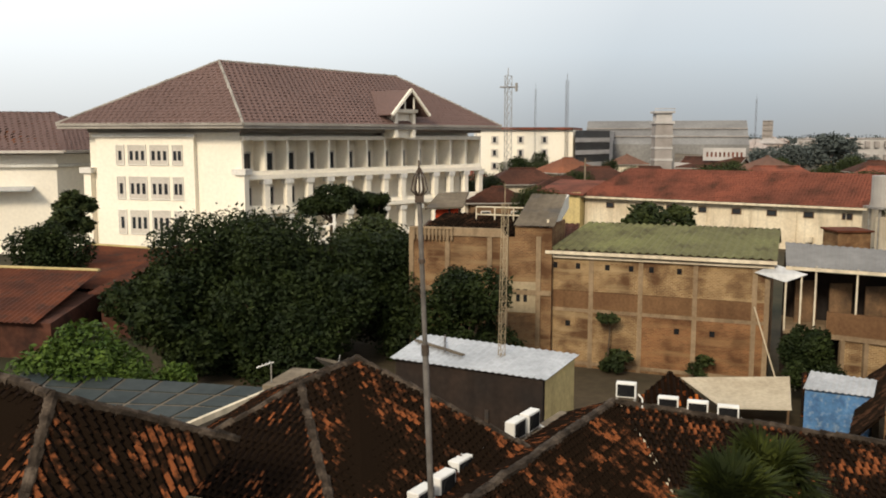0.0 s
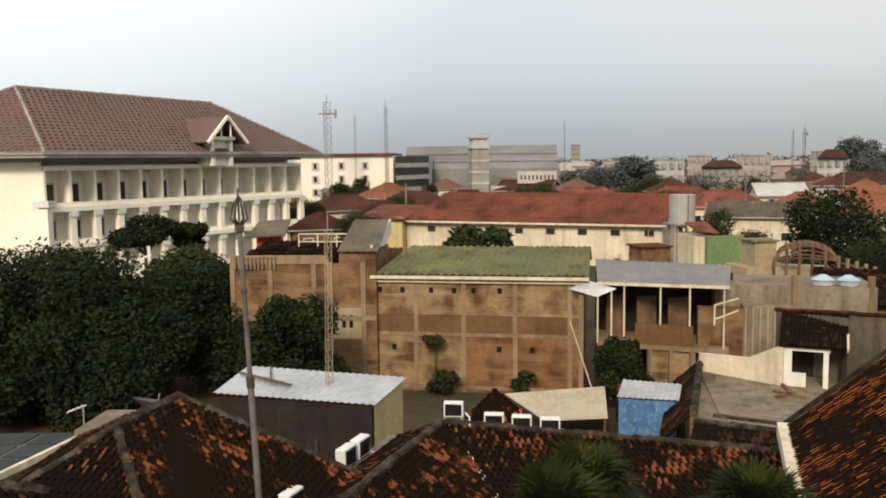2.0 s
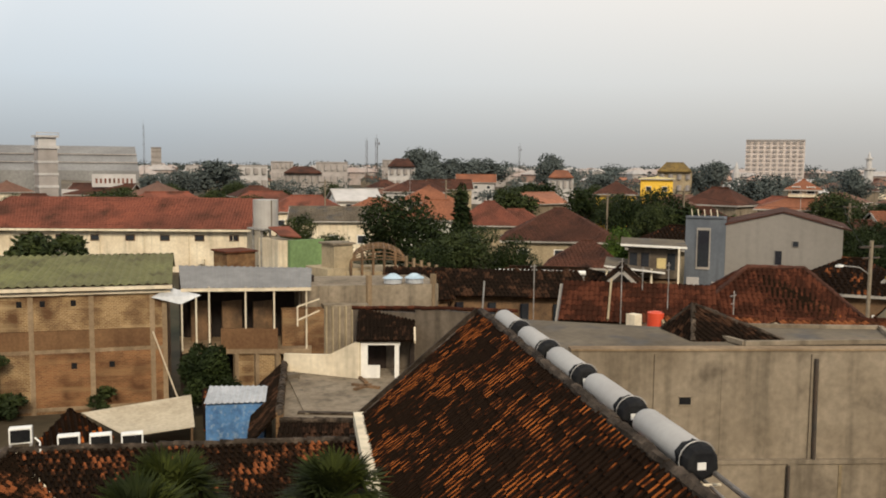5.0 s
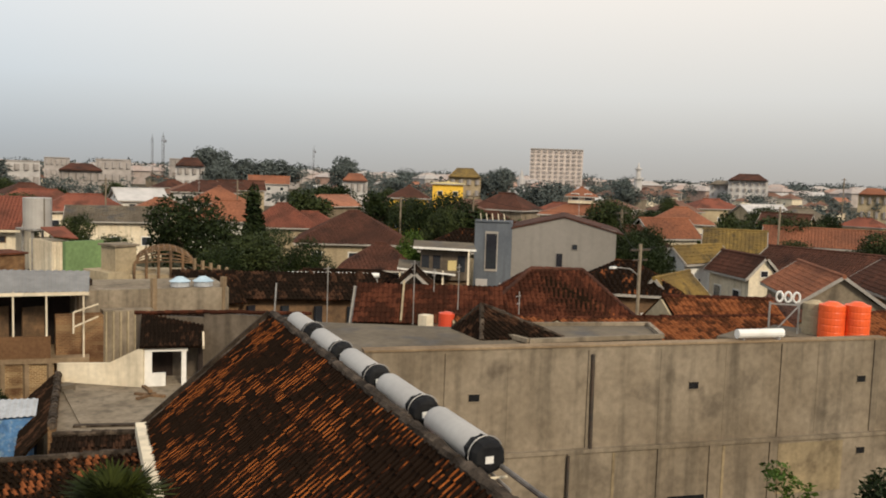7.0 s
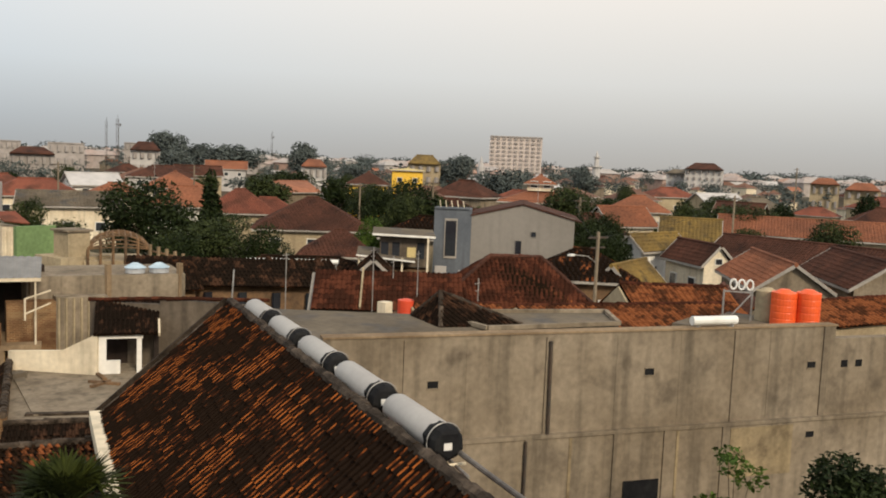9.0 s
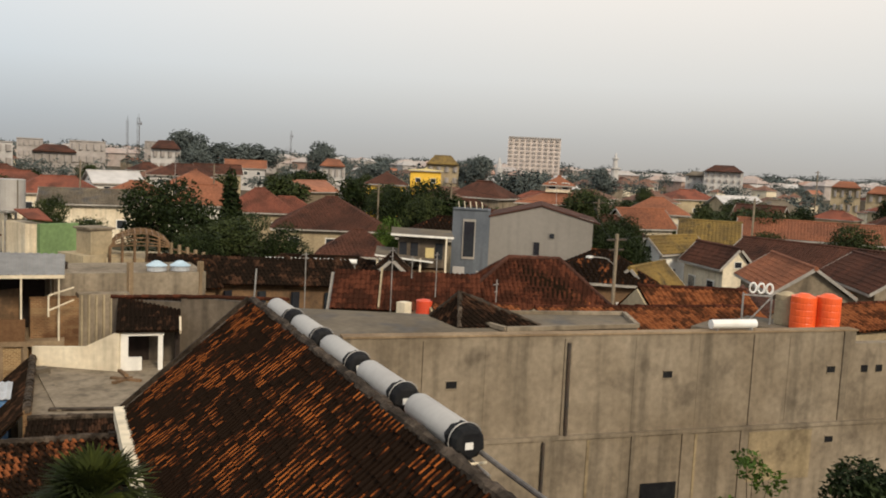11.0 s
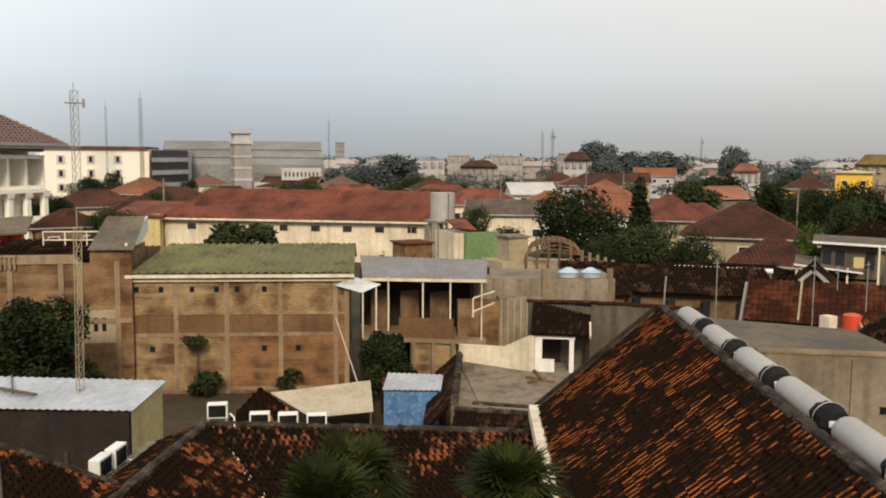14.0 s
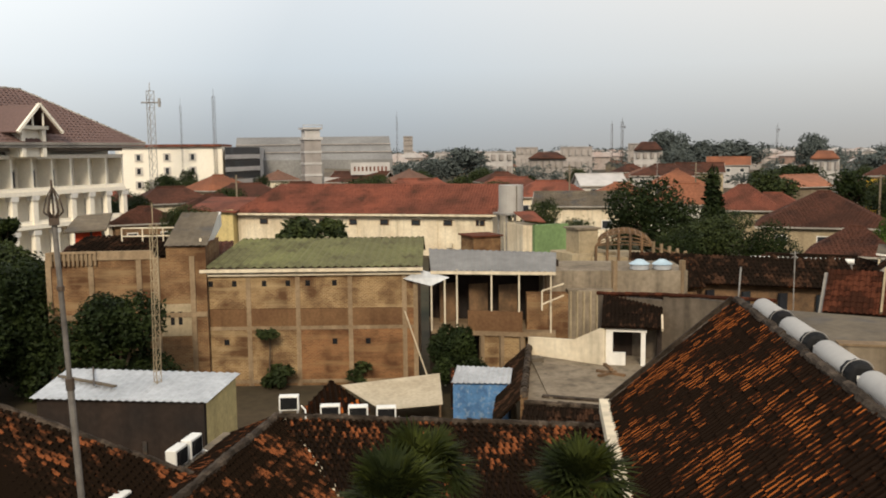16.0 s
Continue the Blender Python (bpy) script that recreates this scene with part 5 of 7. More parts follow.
        tile_roof("roof_tiles", o, [(a, b, b + k + vec(0, 0, dz), a + k + vec(0, 0, dz)), (b + k * 2, a + k * 2, a + k + vec(0, 0, dz), b + k + vec(0, 0, dz))], M[mat], .28, .34)
        part("wall", prism([a + k * .1, b + k * .1, b + k * 1.9, a + k * 1.9], 0, z), M["pale"], o)
        cap_row(o, a + k + vec(0, 0, dz), b + k + vec(0, 0, dz), .13, .4, material="rust_tile")
        for q in (a, b):
            bm = bmesh.new()
            gable_wall(bm, q + k * .1, q + k * 1.9, z - .1, z + dz * .9, .12)
            part("gable", bm, M["pale"], o)
    dl = thing("tiled_building", (0, 0, 0), "long dark house with dull brown tile roof", "house")
    a, b = vec(35.0, 46.4, 3.9), vec(43.0, 39.0, 3.9)
    bk = vec(1.6, 1.75, 0)
    tile_roof("roof_tiles", dl, [(a, b, b + bk + vec(-.7, .6, 1.5), a + bk + vec(.7, -.6, 1.5)), (b + bk * 2, a + bk * 2, a + bk + vec(.7, -.6, 1.5), b + bk + vec(-.7, .6, 1.5)), (a + bk * 2, a, a + bk + vec(.7, -.6, 1.5), a + bk + vec(.7, -.6, 1.5)), (b, b + bk * 2, b + bk + vec(-.7, .6, 1.5), b + bk + vec(-.7, .6, 1.5))], M["tile_black"], .28, .34)
    part("wall", prism([a + bk * .3, b + bk * .3, b + bk * 1.8, a + bk * 1.8], 0, 3.9), M["wood"], dl)
    for i in range(4):
        p = a.lerp(b, .2 + i * .2) + bk * .28
        part("window", boxes(((p.x - .4, p.y - .1, 2.2), (p.x + .4, p.y + .1, 3.4))), M["dark_glass"], dl)
    l2 = thing("tiled_building", (0, 0, 0), "dark tiled house with valley and white verge", "house")
    tile_roof("roof_tiles", l2, [((31.5, 46.5, 3.8), (35.5, 44.4, 3.8), (36.4, 46.6, 5.6), (33.6, 49.3, 5.6)), ((35.6, 44.4, 3.8), (39.5, 48.5, 3.8), (36.4, 46.6, 5.6), (36.4, 46.6, 5.6))], M["tile_black"], .28, .34)
    part("wall", prism([(32.2, 46.8), (35.6, 45), (38.5, 48), (34.5, 50)], 0, 3.7), M["wood"], l2)
    for i in range(4):
        s = thing("water_heater", polar(42.0 + 1.55 * i, 66, 4.6), "white tank solar water heater on a roof", "water heater", "distant roof heaters")
        bm = bmesh.new()
        beam(bm, (-.52, .5, 0), (.52, -.5, 0), .34, sides=10)
        part("tank", bm, M["plastic"], s)
        part("stand", beams((vec(-.4, .38, -4.6), vec(-.4, .38, 0), .1), (vec(.4, -.38, -4.6), vec(.4, -.38, 0), .1)), M["steel"], s)


behind_wall()


def round_tank(at, r, h, mat, label, group, z0=0.0):
    ob = thing("water_tank", at, label, "water tank", group)
    prof = []
    for k in range(5):
        z, q = h * k / 5, h / 5
        prof += [(r * .985, z), (r * .985, z + q * .1), (r, z + q * .18), (r, z + q * .9), (r * .985, z + q * .98)]
    part("body", lathe(prof), M[mat], ob)
    bm = bmesh.new()
    bmesh.ops.create_cone(bm, cap_ends=True, segments=24, radius1=r * .95, radius2=r * .35, depth=h * .12, matrix=Matrix.Translation((0, 0, h * 1.03)))
    part("lid", bm, M[mat], ob)
    return ob


round_tank((36.85, 9.55, 6.45), .5, 1.32, "orange_pl", "bright orange plastic water tank with ribs", "rooftop orange tanks")
round_tank((37.3, 8.72, 6.45), .48, 1.36, "orange_pl", "bright orange plastic water tank with ribs", "rooftop orange tanks")
round_tank((37.3, 10.35, 6.45), .45, 1.25, "pale", "beige plastic water tank beside orange ones", "rooftop orange tanks")
st = thing("tank_platform", (0, 0, 0), "dark concrete platform under water tanks", "platform")
part("slab", prism([(35.8, 12.2), (36.0, 7.9), (38.2, 7.9), (38.2, 12.2)], 0, 6.45), M["grey_roof"], st)
round_tank((32.75, 25.75, 5.15), .4, .66, "red_pl", "squat red plastic water tank", "")
st = thing("tank_platform", (32.6, 25.9, 0), "small brick pier under a red tank", "platform")
part("pier", boxes(((-.7, -.7, 0), (.7, .7, 5.15))), M["brick_bed"], st)
ly = thing("water_heater", (29.5, 9.85, 7.47), "white cylinder tank lying on the wall top", "water heater")
part("tank", beams((vec(-.72, .5, 0), vec(.72, -.5, 0), .3), sides=12), M["plastic"], ly)
part("foot", boxes(((-.6, .3, -.5), (-.45, .5, -.1))), M["steel"], ly)
part("foot", boxes(((.45, -.5, -.5), (.6, -.3, -.1))), M["steel"], ly)
sg = thing("rooftop_sign", (36.3, 11.45, 6.2), "white ring-shaped rooftop sign plates on a steel frame", "sign")
for i in range(3):
    bm = bmesh.new()
    c = vec(.12 * i, -.3 * i, 1.72)
    tube(bm, [c + vec(math.cos(a) * .05, -math.cos(a) * .115, math.sin(a) * .2) for a in [k * math.pi / 8 for k in range(17)]], .09)
    part("ring", bm, M["plastic"], sg)
part("frame", beams((vec(-.2, .3, 0), vec(-.2, .3, 1.5), .06), (vec(.3, -.7, 0), vec(.3, -.7, 1.5), .06), (vec(-.2, .3, 1.42), vec(.3, -.7, 1.42), .06), (vec(-.2, .3, 0), vec(.3, -.7, 1.4), .05)), M["steel"], sg)
st = thing("sign_base", (35.5, 12.2, 0), "grey flat roof under the sign", "flat roof")
part("slab", boxes(((-.6, -2, 0), (1.6, 1.2, 6.2))), M["grey_roof"], st)


# ---- wall details ----
def wall_details():
    L = wall_l
    ob = bpy.data.objects["wall_concrete"]
    for x, z0, z1 in ((4.08, 3.97, 7.1), (8.75, 3.97, 7.1), (15.8, 3.97, 7.15), (L - .4, 3.97, 7.2)):
        part("pilaster", boxes(((x - .13, -.05, z0), (x + .13, .0, z1)), m=wall_m), M["concrete"], ob)
    for x in (8.15, 11.3, 13.2, 15.5):
        part("pilaster", boxes(((x - .15, -.17, 0), (x + .15, -.12, 3.85)), m=wall_m), M["concrete"], ob)
    # each vent_hole is a black plate, the shade of the opening painted flat
    for x, z in ((4.9, 5.72), (12.41, 5.84), (18.98, 5.84), (19.05, 3.35)):
        y0 = -.125 if z < 3.9 else -.005
        hole = part("vent", boxes(((x - .2, y0 - .03, z - .14), (x + .2, y0, z - .11)), ((x - .2, y0 - .03, z + .11), (x + .2, y0, z + .14)), m=wall_m), M["concrete"], ob)
        part("vent_hole", boxes(((x - .17, y0 - .012, z - .11), (x + .17, y0, z + .11)), m=wall_m), M["black"], hole)
    for x in (20.45, 21.1):
        part("vent_hole", boxes(((x - .14, -.0, 5.7), (x + .14, .03, 5.95)), m=wall_m), M["black"], ob)
    # patches of yellowed plaster, pale seams and a brick course low down
    for x0, x1, z0, z1 in ((15.7, 18.3, 2.0, 3.75), (8.4, 11.3, .2, 1.7)):
        part("plaster_patch", boxes(((x0, -.135, z0), (x1, -.12, z1)), m=wall_m), M["plaster"], ob)
    for x in (9.6, 13.6):
        part("plaster_seam", boxes(((x - .05, -.14, .2), (x + .05, -.12, 3.8)), m=wall_m), M["plaster"], ob)
    for x in (6.0, 11.2, 13.6, 17.2):
        part("plaster_seam", boxes(((x - .04, -.012, 3.98), (x + .04, .0, 7.1)), m=wall_m), M["concrete"], ob)
    # doorway shade as a black plate on the lower band, not a recess
    part("doorway", boxes(((11.6, -.145, -.1), (12.95, -.12, 2.2)), m=wall_m), M["black"], ob, "flat black plate for the shade of a doorway")
    part("downpipe", beams((wall_m @ vec(8.78, -.1, 3.95), wall_m @ vec(8.74, -.1, 6.98), .11), sides=8), M["dark_steel"], ob)
    part("downpipe", beams((wall_m @ vec(8.0, -.2, 0), wall_m @ vec(8.0, -.2, 3.8), .09), sides=8), M["dark_steel"], ob)


wall_details()


# ---- outdoor units ----
def condenser():
    ob = thing("air_conditioner", (0, 0, -50), "white outdoor air-conditioner unit on the roof edge", "air conditioner", "outdoor units")
    bm = boxes(((-.34, -.15, .08), (.34, .15, .6)))
    bmesh.ops.bevel(bm, geom=bm.edges[:], offset=.02, segments=1, affect="EDGES")
    part("casing", bm, M["plastic"], ob)
    bm = bmesh.new()
    bmesh.ops.create_cone(bm, cap_ends=True, segments=20, radius1=.2, radius2=.19, depth=.03, matrix=Matrix.Translation((-.02, -.165, .33)) @ Matrix.Rotation(radians(90), 4, "X"))
    grille = part("fan_grille", bm, M["black"], ob, "black fan grille")
    part("panel", boxes(((-.29, -.158, .13), (.29, -.151, .54))), M["black"], ob, "dark front grille")
    part("hub", boxes(((-.06, -.19, .29), (.02, -.178, .37))), M["black"], grille)
    part("foot", boxes(((-.34, -.17, 0), (-.26, .17, .08))), M["steel"], ob)
    part("foot", boxes(((.26, -.17, 0), (.34, .17, .08))), M["steel"], ob)
    part("pipe", beams((vec(.4, .05, .2), vec(.55, .0, .05), .05), (vec(.55, 0, .05), vec(.6, -.5, -.1), .05), sides=6), M["plastic"], ob)
    return ob


ac = condenser()
spots = []
for x, y in ((-.45, 18.5), (.02, 19.35), (.44, 20.3), (1.07, 21.4), (1.97, 23.15), (2.42, 23.85)):
    spots.append(pose(x, y, 4.34, 0, 0, 58))
for x, y, z in ((5.2, 24.45, 5.1), (6.25, 23.9, 4.85), (6.95, 23.5, 4.85), (7.65, 23.1, 4.85)):
    spots.append(pose(x, y, z, 0, 0, -18) @ Matrix.Scale(.82, 4))
ac.matrix_basis = spots[0]
for m in spots[1:]:
    copy_thing(ac, m)


# ---- solar water heaters along the ridge ----
def heater():
    ob = thing("water_heater", (0, 0, 0), "grey cylindrical solar water heater with black end cap on the ridge", "water heater", "ridge heaters")
    bm = bmesh.new()
    prof = [(0, .15), (.03, .205), (.1, .22), (1.45, .22), (1.5, .21)]
    rings = [[bm.verts.new((x, math.cos(a) * r, math.sin(a) * r)) for a in [2 * math.pi * i / 28 for i in range(28)]] for x, r in prof]
    for p, q in zip(rings, rings[1:]):
        for i in range(28):
            bm.faces.new((p[i], p[(i + 1) % 28], q[(i + 1) % 28], q[i]))
    bm.faces.new(rings[0][::-1])
    bm.faces.new(rings[-1])
    bmesh.ops.recalc_face_normals(bm, faces=bm.faces)
    part("tank", bm, M["tank_grey"], ob, smooth=True)
    bm = bmesh.new()
    prof = [(1.42, .228), (1.5, .238), (1.66, .232), (1.73, .2), (1.745, .17)]
    rings = [[bm.verts.new((x + (.012 if i % 2 else 0), math.cos(a) * r * (1 + .03 * math.sin(3 * a + x * 9)), math.sin(a) * r * (1 + .03 * math.cos(2 * a)))) for i, a in enumerate([2 * math.pi * k / 10 + .3 for k in range(10)])] for x, r in prof]
    for p, q in zip(rings, rings[1:]):
        for i in range(10):
            bm.faces.new((p[i], p[(i + 1) % 10], q[(i + 1) % 10], q[i]))
    bm.faces.new(rings[0][::-1])
    bm.faces.new(rings[-1])
    bmesh.ops.recalc_face_normals(bm, faces=bm.faces)
    cap = part("end_cap", bm, M["black"], ob, "black plastic end cap")
    part("strap", tube(bmesh.new(), [(1.6, math.cos(a) * .245, math.sin(a) * .245) for a in [.5 + .3 * k for k in range(12)]], .018, 5), M["steel"], cap)
    part("sticker", boxes(((1.745, -.08, -.06), (1.765, .03, .03))), M["plastic"], cap)
    for x in (.3, 1.2):
        part("bracket", beams((vec(x, -.22, -.4), vec(x, -.2, -.1), .05), (vec(x, .22, -.4), vec(x, .2, -.1), .05), (vec(x, -.25, -.28), vec(x, .25, -.28), .05)), M["steel"], ob)
    part("rail", beams((vec(0, -.24, -.26), vec(1.75, -.24, -.26), .035), (vec(1.74, -.24, -.26), vec(1.74, .24, -.26), .035), (vec(1.74, -.24, -.26), vec(1.74, -.1, -.5), .03), sides=6), M["offwhite"], ob, "pale steel base rail")
    part("pipe", beams((vec(1.5, -.25, -.22), vec(2.1, -.2, -.25), .045), (vec(1.55, .1, -.26), vec(2.1, .1, -.3), .04), sides=6), M["steel"], ob)
    part("cable", beams((vec(1.7, .05, -.1), vec(1.85, -.2, -.35), .02), (vec(1.85, -.2, -.35), vec(2.0, -.45, -.55), .02)), M["black"], ob)
    return ob


ht = heater()
ang = math.degrees(math.atan2(-0.8816, -0.4721))
for i in range(5):
    p = vec(13.56, 14.97, 9.0) + vec(-0.4721, -0.8816, 0) * 2.097 * i
    m = pose(p.x, p.y, p.z, 0, 0, ang)
    if i == 0:
        ht.matrix_basis = m
    else:
        copy_thing(ht, m)
rod = thing("roof_rod", RA + vec(.1, .1, 0), "short steel rod at the gable peak", "rod")
part("rod", beams((vec(0, 0, 0), vec(.05, 0, .75), .035), sides=6), M["steel"], rod)
pp = thing("roof_pipe", (0, 0, 0), "grey water pipe along the roof slope", "pipe")
k = RA + RE * 10.9
part("tube", tube(bmesh.new(), [k + vec(.15, -.05, .12), k + vec(.4, -.25, .0), k + RE * 1.2 + vec(.5, -.3, -.1), k + RE * 3 + vec(.5, -.3, -.1)], .07, 8), M["pole_steel"], pp)


# ---- fan palms in front of the low roof ----
def fan_palm(at, h, r, seed, label):
    rng = random.Random(seed)
    ob = thing("palm", at, label, "palm tree", "fan palms")
    part("trunk", beams((vec(0, 0, -.2), vec(.05, 0, h), .22), sides=8), M["bark"], ob)
    for i in range(80):
        a, el = rng.uniform(0, 2 * math.pi), math.asin(rng.uniform(-.35, .98))
        d = vec(math.cos(a) * math.cos(el), math.sin(a) * math.cos(el), math.sin(el))
        base = vec(.05, 0, h)
        ln = r * rng.uniform(.75, 1.1)
        hub = base + d * ln * .5
        bm = bmesh.new()
        beam(bm, base, hub, .03, sides=4)
        side = d.cross(vec(0, 0, 1)).normalized()
        upv = side.cross(d)
        for k in range(15):
            t = radians(-72 + 144 * k / 14)
            dd = (d * math.cos(t) + side * math.sin(t)).normalized()
            fold = upv * (.03 if k % 2 else -.03)
            tip = hub + dd * ln * (.62 - .1 * abs(t)) - vec(0, 0, .10 * ln) + fold
            w = .026
            perp = (side * math.cos(t) - d * math.sin(t)) * w
            mid = hub.lerp(tip, .5) + vec(0, 0, .04)
            v = [bm.verts.new(p) for p in (hub, mid + perp, tip, mid - perp)]
            bm.faces.new(v)
        part("frond", bm, M["palm"], ob)
    return ob


fan_palm((4.05, 12.2, 0), 7.15, 1.0, 1, "dense green fan palm")
fan_palm((5.0, 13.4, 0), 7.1, .95, 2, "dense green fan palm")
fan_palm((7.05, 11.7, 0), 7.2, .9, 3, "dense green fan palm")


# ---- poles and masts ----
def spear_pole():
    ob = thing("lightning_pole", (0, 0, 0), "tall grey steel pole with spear-shaped crown finial", "pole")
    top, foot = vec(-.425, 16, 12.03), vec(.01, 16, 0)
    at = lambda z: foot.lerp(top, z / 12.03)
    part("lower_tube", beams((at(0), at(8.6), .11), sides=10), M["pole_steel"], ob)
    part("upper_tube", beams((at(8.6), at(11.3), .085), sides=10), M["pole_steel"], ob)
    part("collar", beams((at(8.5), at(8.7), .14), sides=10), M["dark_steel"], ob)
    part("collar", beams((at(10.2), at(10.28), .12), sides=10), M["dark_steel"], ob)
    f = at(11.3)
    fin = part("finial", beams((f, f + vec(0, 0, .12), .16), (f + vec(0, 0, .1), f + vec(-.01, 0, .75), .035)), M["dark_steel"], ob, "dark spear finial")
    for i in range(6):
        a = i * math.pi / 3
        d = vec(math.cos(a), math.sin(a), 0)
        part("prong", beams((f + d * .03 + vec(0, 0, .1), f + d * .15 + vec(0, 0, .22), .03), (f + d * .15 + vec(0, 0, .22), f + d * .1 + vec(0, 0, .45), .025), (f + d * .1 + vec(0, 0, .45), f + d * .01 + vec(0, 0, .62), .02)), M["dark_steel"], fin)


spear_pole()


def lattice_mast(foot, top, w, label, steps, mat="steel", dish=True):
    ob = thing("antenna_mast", (0, 0, 0), label, "antenna mast", "antenna masts")
    foot, top = Vector(foot), Vector(top)
    cs = [vec(w / 2 * math.cos(a), w / 2 * math.sin(a), 0) for a in (.3, 2.4, 4.5)]
    for c in cs:
        part("leg", beams((foot + c, top + c, w * .07)), M[mat], ob)
    for i in range(steps):
        a, b = foot.lerp(top, i / steps), foot.lerp(top, (i + 1) / steps)
        part("lacing", beams(*[(a + cs[k], b + cs[(k + 1) % 3], w * .04) for k in range(3)], *[(b + cs[k], b + cs[(k + 1) % 3], w * .04) for k in range(3)]), M[mat], ob)
    part("whip", beams((top, top + vec(0, 0, (top - foot).length * .07), w * .08)), M[mat], ob)
    if dish:
        c = foot.lerp(top, .9)
        part("antenna", beams((c + vec(-w, 0, 0), c + vec(w * 1.2, 0, 0), w * .15), (c + vec(w, 0, -w * .5), c + vec(w, 0, w * .5), w * .3), sides=6), M[mat], ob)


lattice_mast((2.05, 31.3, 0), (2.2, 31.2, 10.1), .28, "slender lattice mast beside the metal-roofed shed", 26, "pale", False)
far_mast = polar(4.15, 215)
lattice_mast(far_mast, far_mast + vec(0, 0, 26.6), 2.0, "tall grey lattice radio mast with dishes", 14)
for az_, el, r, w in ((7.88, 3.43, 235, .9), (5.9, 2.9, 230, .5), (19.3, 2.2, 300, .5), (33.63, 1.65, 420, 1.3), (32.99, 1.5, 420, 1.0), (42.83, 1.24, 600, 1.3)):
    p = polar(az_, r)
    lattice_mast(p, p + vec(0, 0, EYE + r * math.tan(radians(el))), w, "distant thin telecom mast", 14, "dark_steel", w > 1)


# ---- left foreground: glazed roof, hut, rusty roofs ----
def solar_roof():
    ob = thing("canopy_roof", (0, 0, 0), "low pitched canopy roof of bluish glazed panels", "canopy")
    a, b, c, d = vec(-14.6, 24.8, 3.3), vec(-8.9, 25.8, 3.3), vec(-5.9, 30.6, 3.6), vec(-15.9, 32.8, 3.6)
    part("deck", slabs(.12, [a, b, c, d]), M["grey_roof"], ob)
    for i in range(7):
        for j in range(5):
            q = [quad_at(a, b, c, d, (i + o) / 7, (j + k) / 5) + vec(0, 0, .05) for o, k in ((.06, .06), (.94, .06), (.94, .94), (.06, .94))]
            part("panel", slabs(.04, q), M["solar"], ob)
    part("fascia", beams((a, b, .2, .25), (b, c, .15, .2)), M["offwhite"], ob)
    for p in (a, b, c, d):
        part("post", beams((vec(p.x, p.y, 0), vec(p.x, p.y, p.z - .05), .15)), M["steel"], ob)
    hb = thing("hut", (0, 0, 0), "small concrete hut with flat roof behind the tiled ridge", "hut")
    part("wall", prism([(-5.9, 29.8), (-3.5, 29.1), (-2.9, 30.8), (-5.3, 31.6)], 0, 3.85), M["concrete"], hb)
    part("roof", slabs(.18, [(-6.15, 29.6, 4.02), (-3.3, 28.8, 4.05), (-2.7, 31.0, 4.05), (-5.5, 31.9, 4.02)]), M["concrete"], hb)
    ds = thing("satellite_dish", (-3.6, 29.7, 4.03), "old mesh satellite dish on a hut roof", "satellite dish")
    bm = bmesh.new()
    rings = []
    for k in range(5):
        r = .85 * k / 4
        rings.append([bm.verts.new((math.cos(t) * r, math.sin(t) * r, .28 * (r / .85) ** 2)) for t in [2 * math.pi * i / 24 for i in range(24)]])
    for p, q in zip(rings[1:], rings[2:]):
        for i in range(24):
            bm.faces.new((p[i], p[(i + 1) % 24], q[(i + 1) % 24], q[i]))
    bm.faces.new(rings[1])
    bmesh.ops.transform(bm, matrix=pose(0, 0, .45, -12, 14, 0), verts=bm.verts)
    part("dish", bm, M["grey_roof"], ds)
    part("stand", beams((vec(0, 0, -.1), vec(0, 0, .45), .08), (vec(0, 0, .5), vec(.1, .1, 1.0), .03)), M["steel"], ds)
    an = thing("tv_antenna", (-5.9, 29.9, 4.0), "small television aerial on a thin pole", "antenna")
    part("mast", beams((vec(0, 0, 0), vec(0, 0, .75), .04)), M["steel"], an)
    part("boom", beams((vec(-.5, 0, .55), vec(.1, 0, .75), .03), *[(vec(-.45 + .13 * i, -.15, .57 + .05 * i), vec(-.45 + .13 * i, .15, .57 + .05 * i), .02) for i in range(4)]), M["plastic"], an)
    for z, q in ((2.3, ((-33, 62), (-19.5, 57), (-16.5, 68), (-30, 74))), (2.8, ((-22, 54), (-14.5, 51.5), (-15, 66), (-21, 70))), (2.2, ((-32, 50), (-22.5, 48), (-23.5, 60), (-33, 62)))):
        r = thing("shed", (0, 0, 0), "low shed with rust-brown corrugated metal roof", "shed", "rusty sheds")
        c = [vec(x, y, z + (1.1 if i > 1 else 0)) for i, (x, y) in enumerate(q)]
        part("roof_sheet", corrugated(c[0], c[1], c[2], c[3], .35, .04), M["rust"], r)
        part("wall", prism([vec(p.x * .97, p.y * 1.01, 0) for p in c[:2]] + [vec(p.x * .98, p.y * .98, 0) for p in c[2:]], 0, z - .1), M["brown_roof"], r)
        part("ridge_cap", beams((c[2] + vec(0, 0, .06), c[3] + vec(0, 0, .06), .3, .12)), M["yellow_wall"], r)
    cv = thing("carport", (0, 0, 0), "pale flat canopy beside the hotel", "canopy")
    part("sheet", slabs(.12, [(-27, 84, 1.6), (-19, 82.5, 1.6), (-18.5, 87, 1.9), (-27, 88, 1.9)]), M["zinc"], cv)
    part("post", beams((vec(-26, 85, 0), vec(-26, 85, 1.6), .12)), M["steel"], cv)
    part("post", beams((vec(-19.5, 84, 0), vec(-19.5, 84, 1.6), .12)), M["steel"], cv)
    fw = thing("wall_forecourt", (0, 0, 0), "low pale wall along the hotel forecourt", "wall", kind="structure")
    part("panel", prism([(-48, 93.5), (-20, 87.5), (-19.8, 88.1), (-48, 94.2)], 0, 1.2), M["cream"], fw)
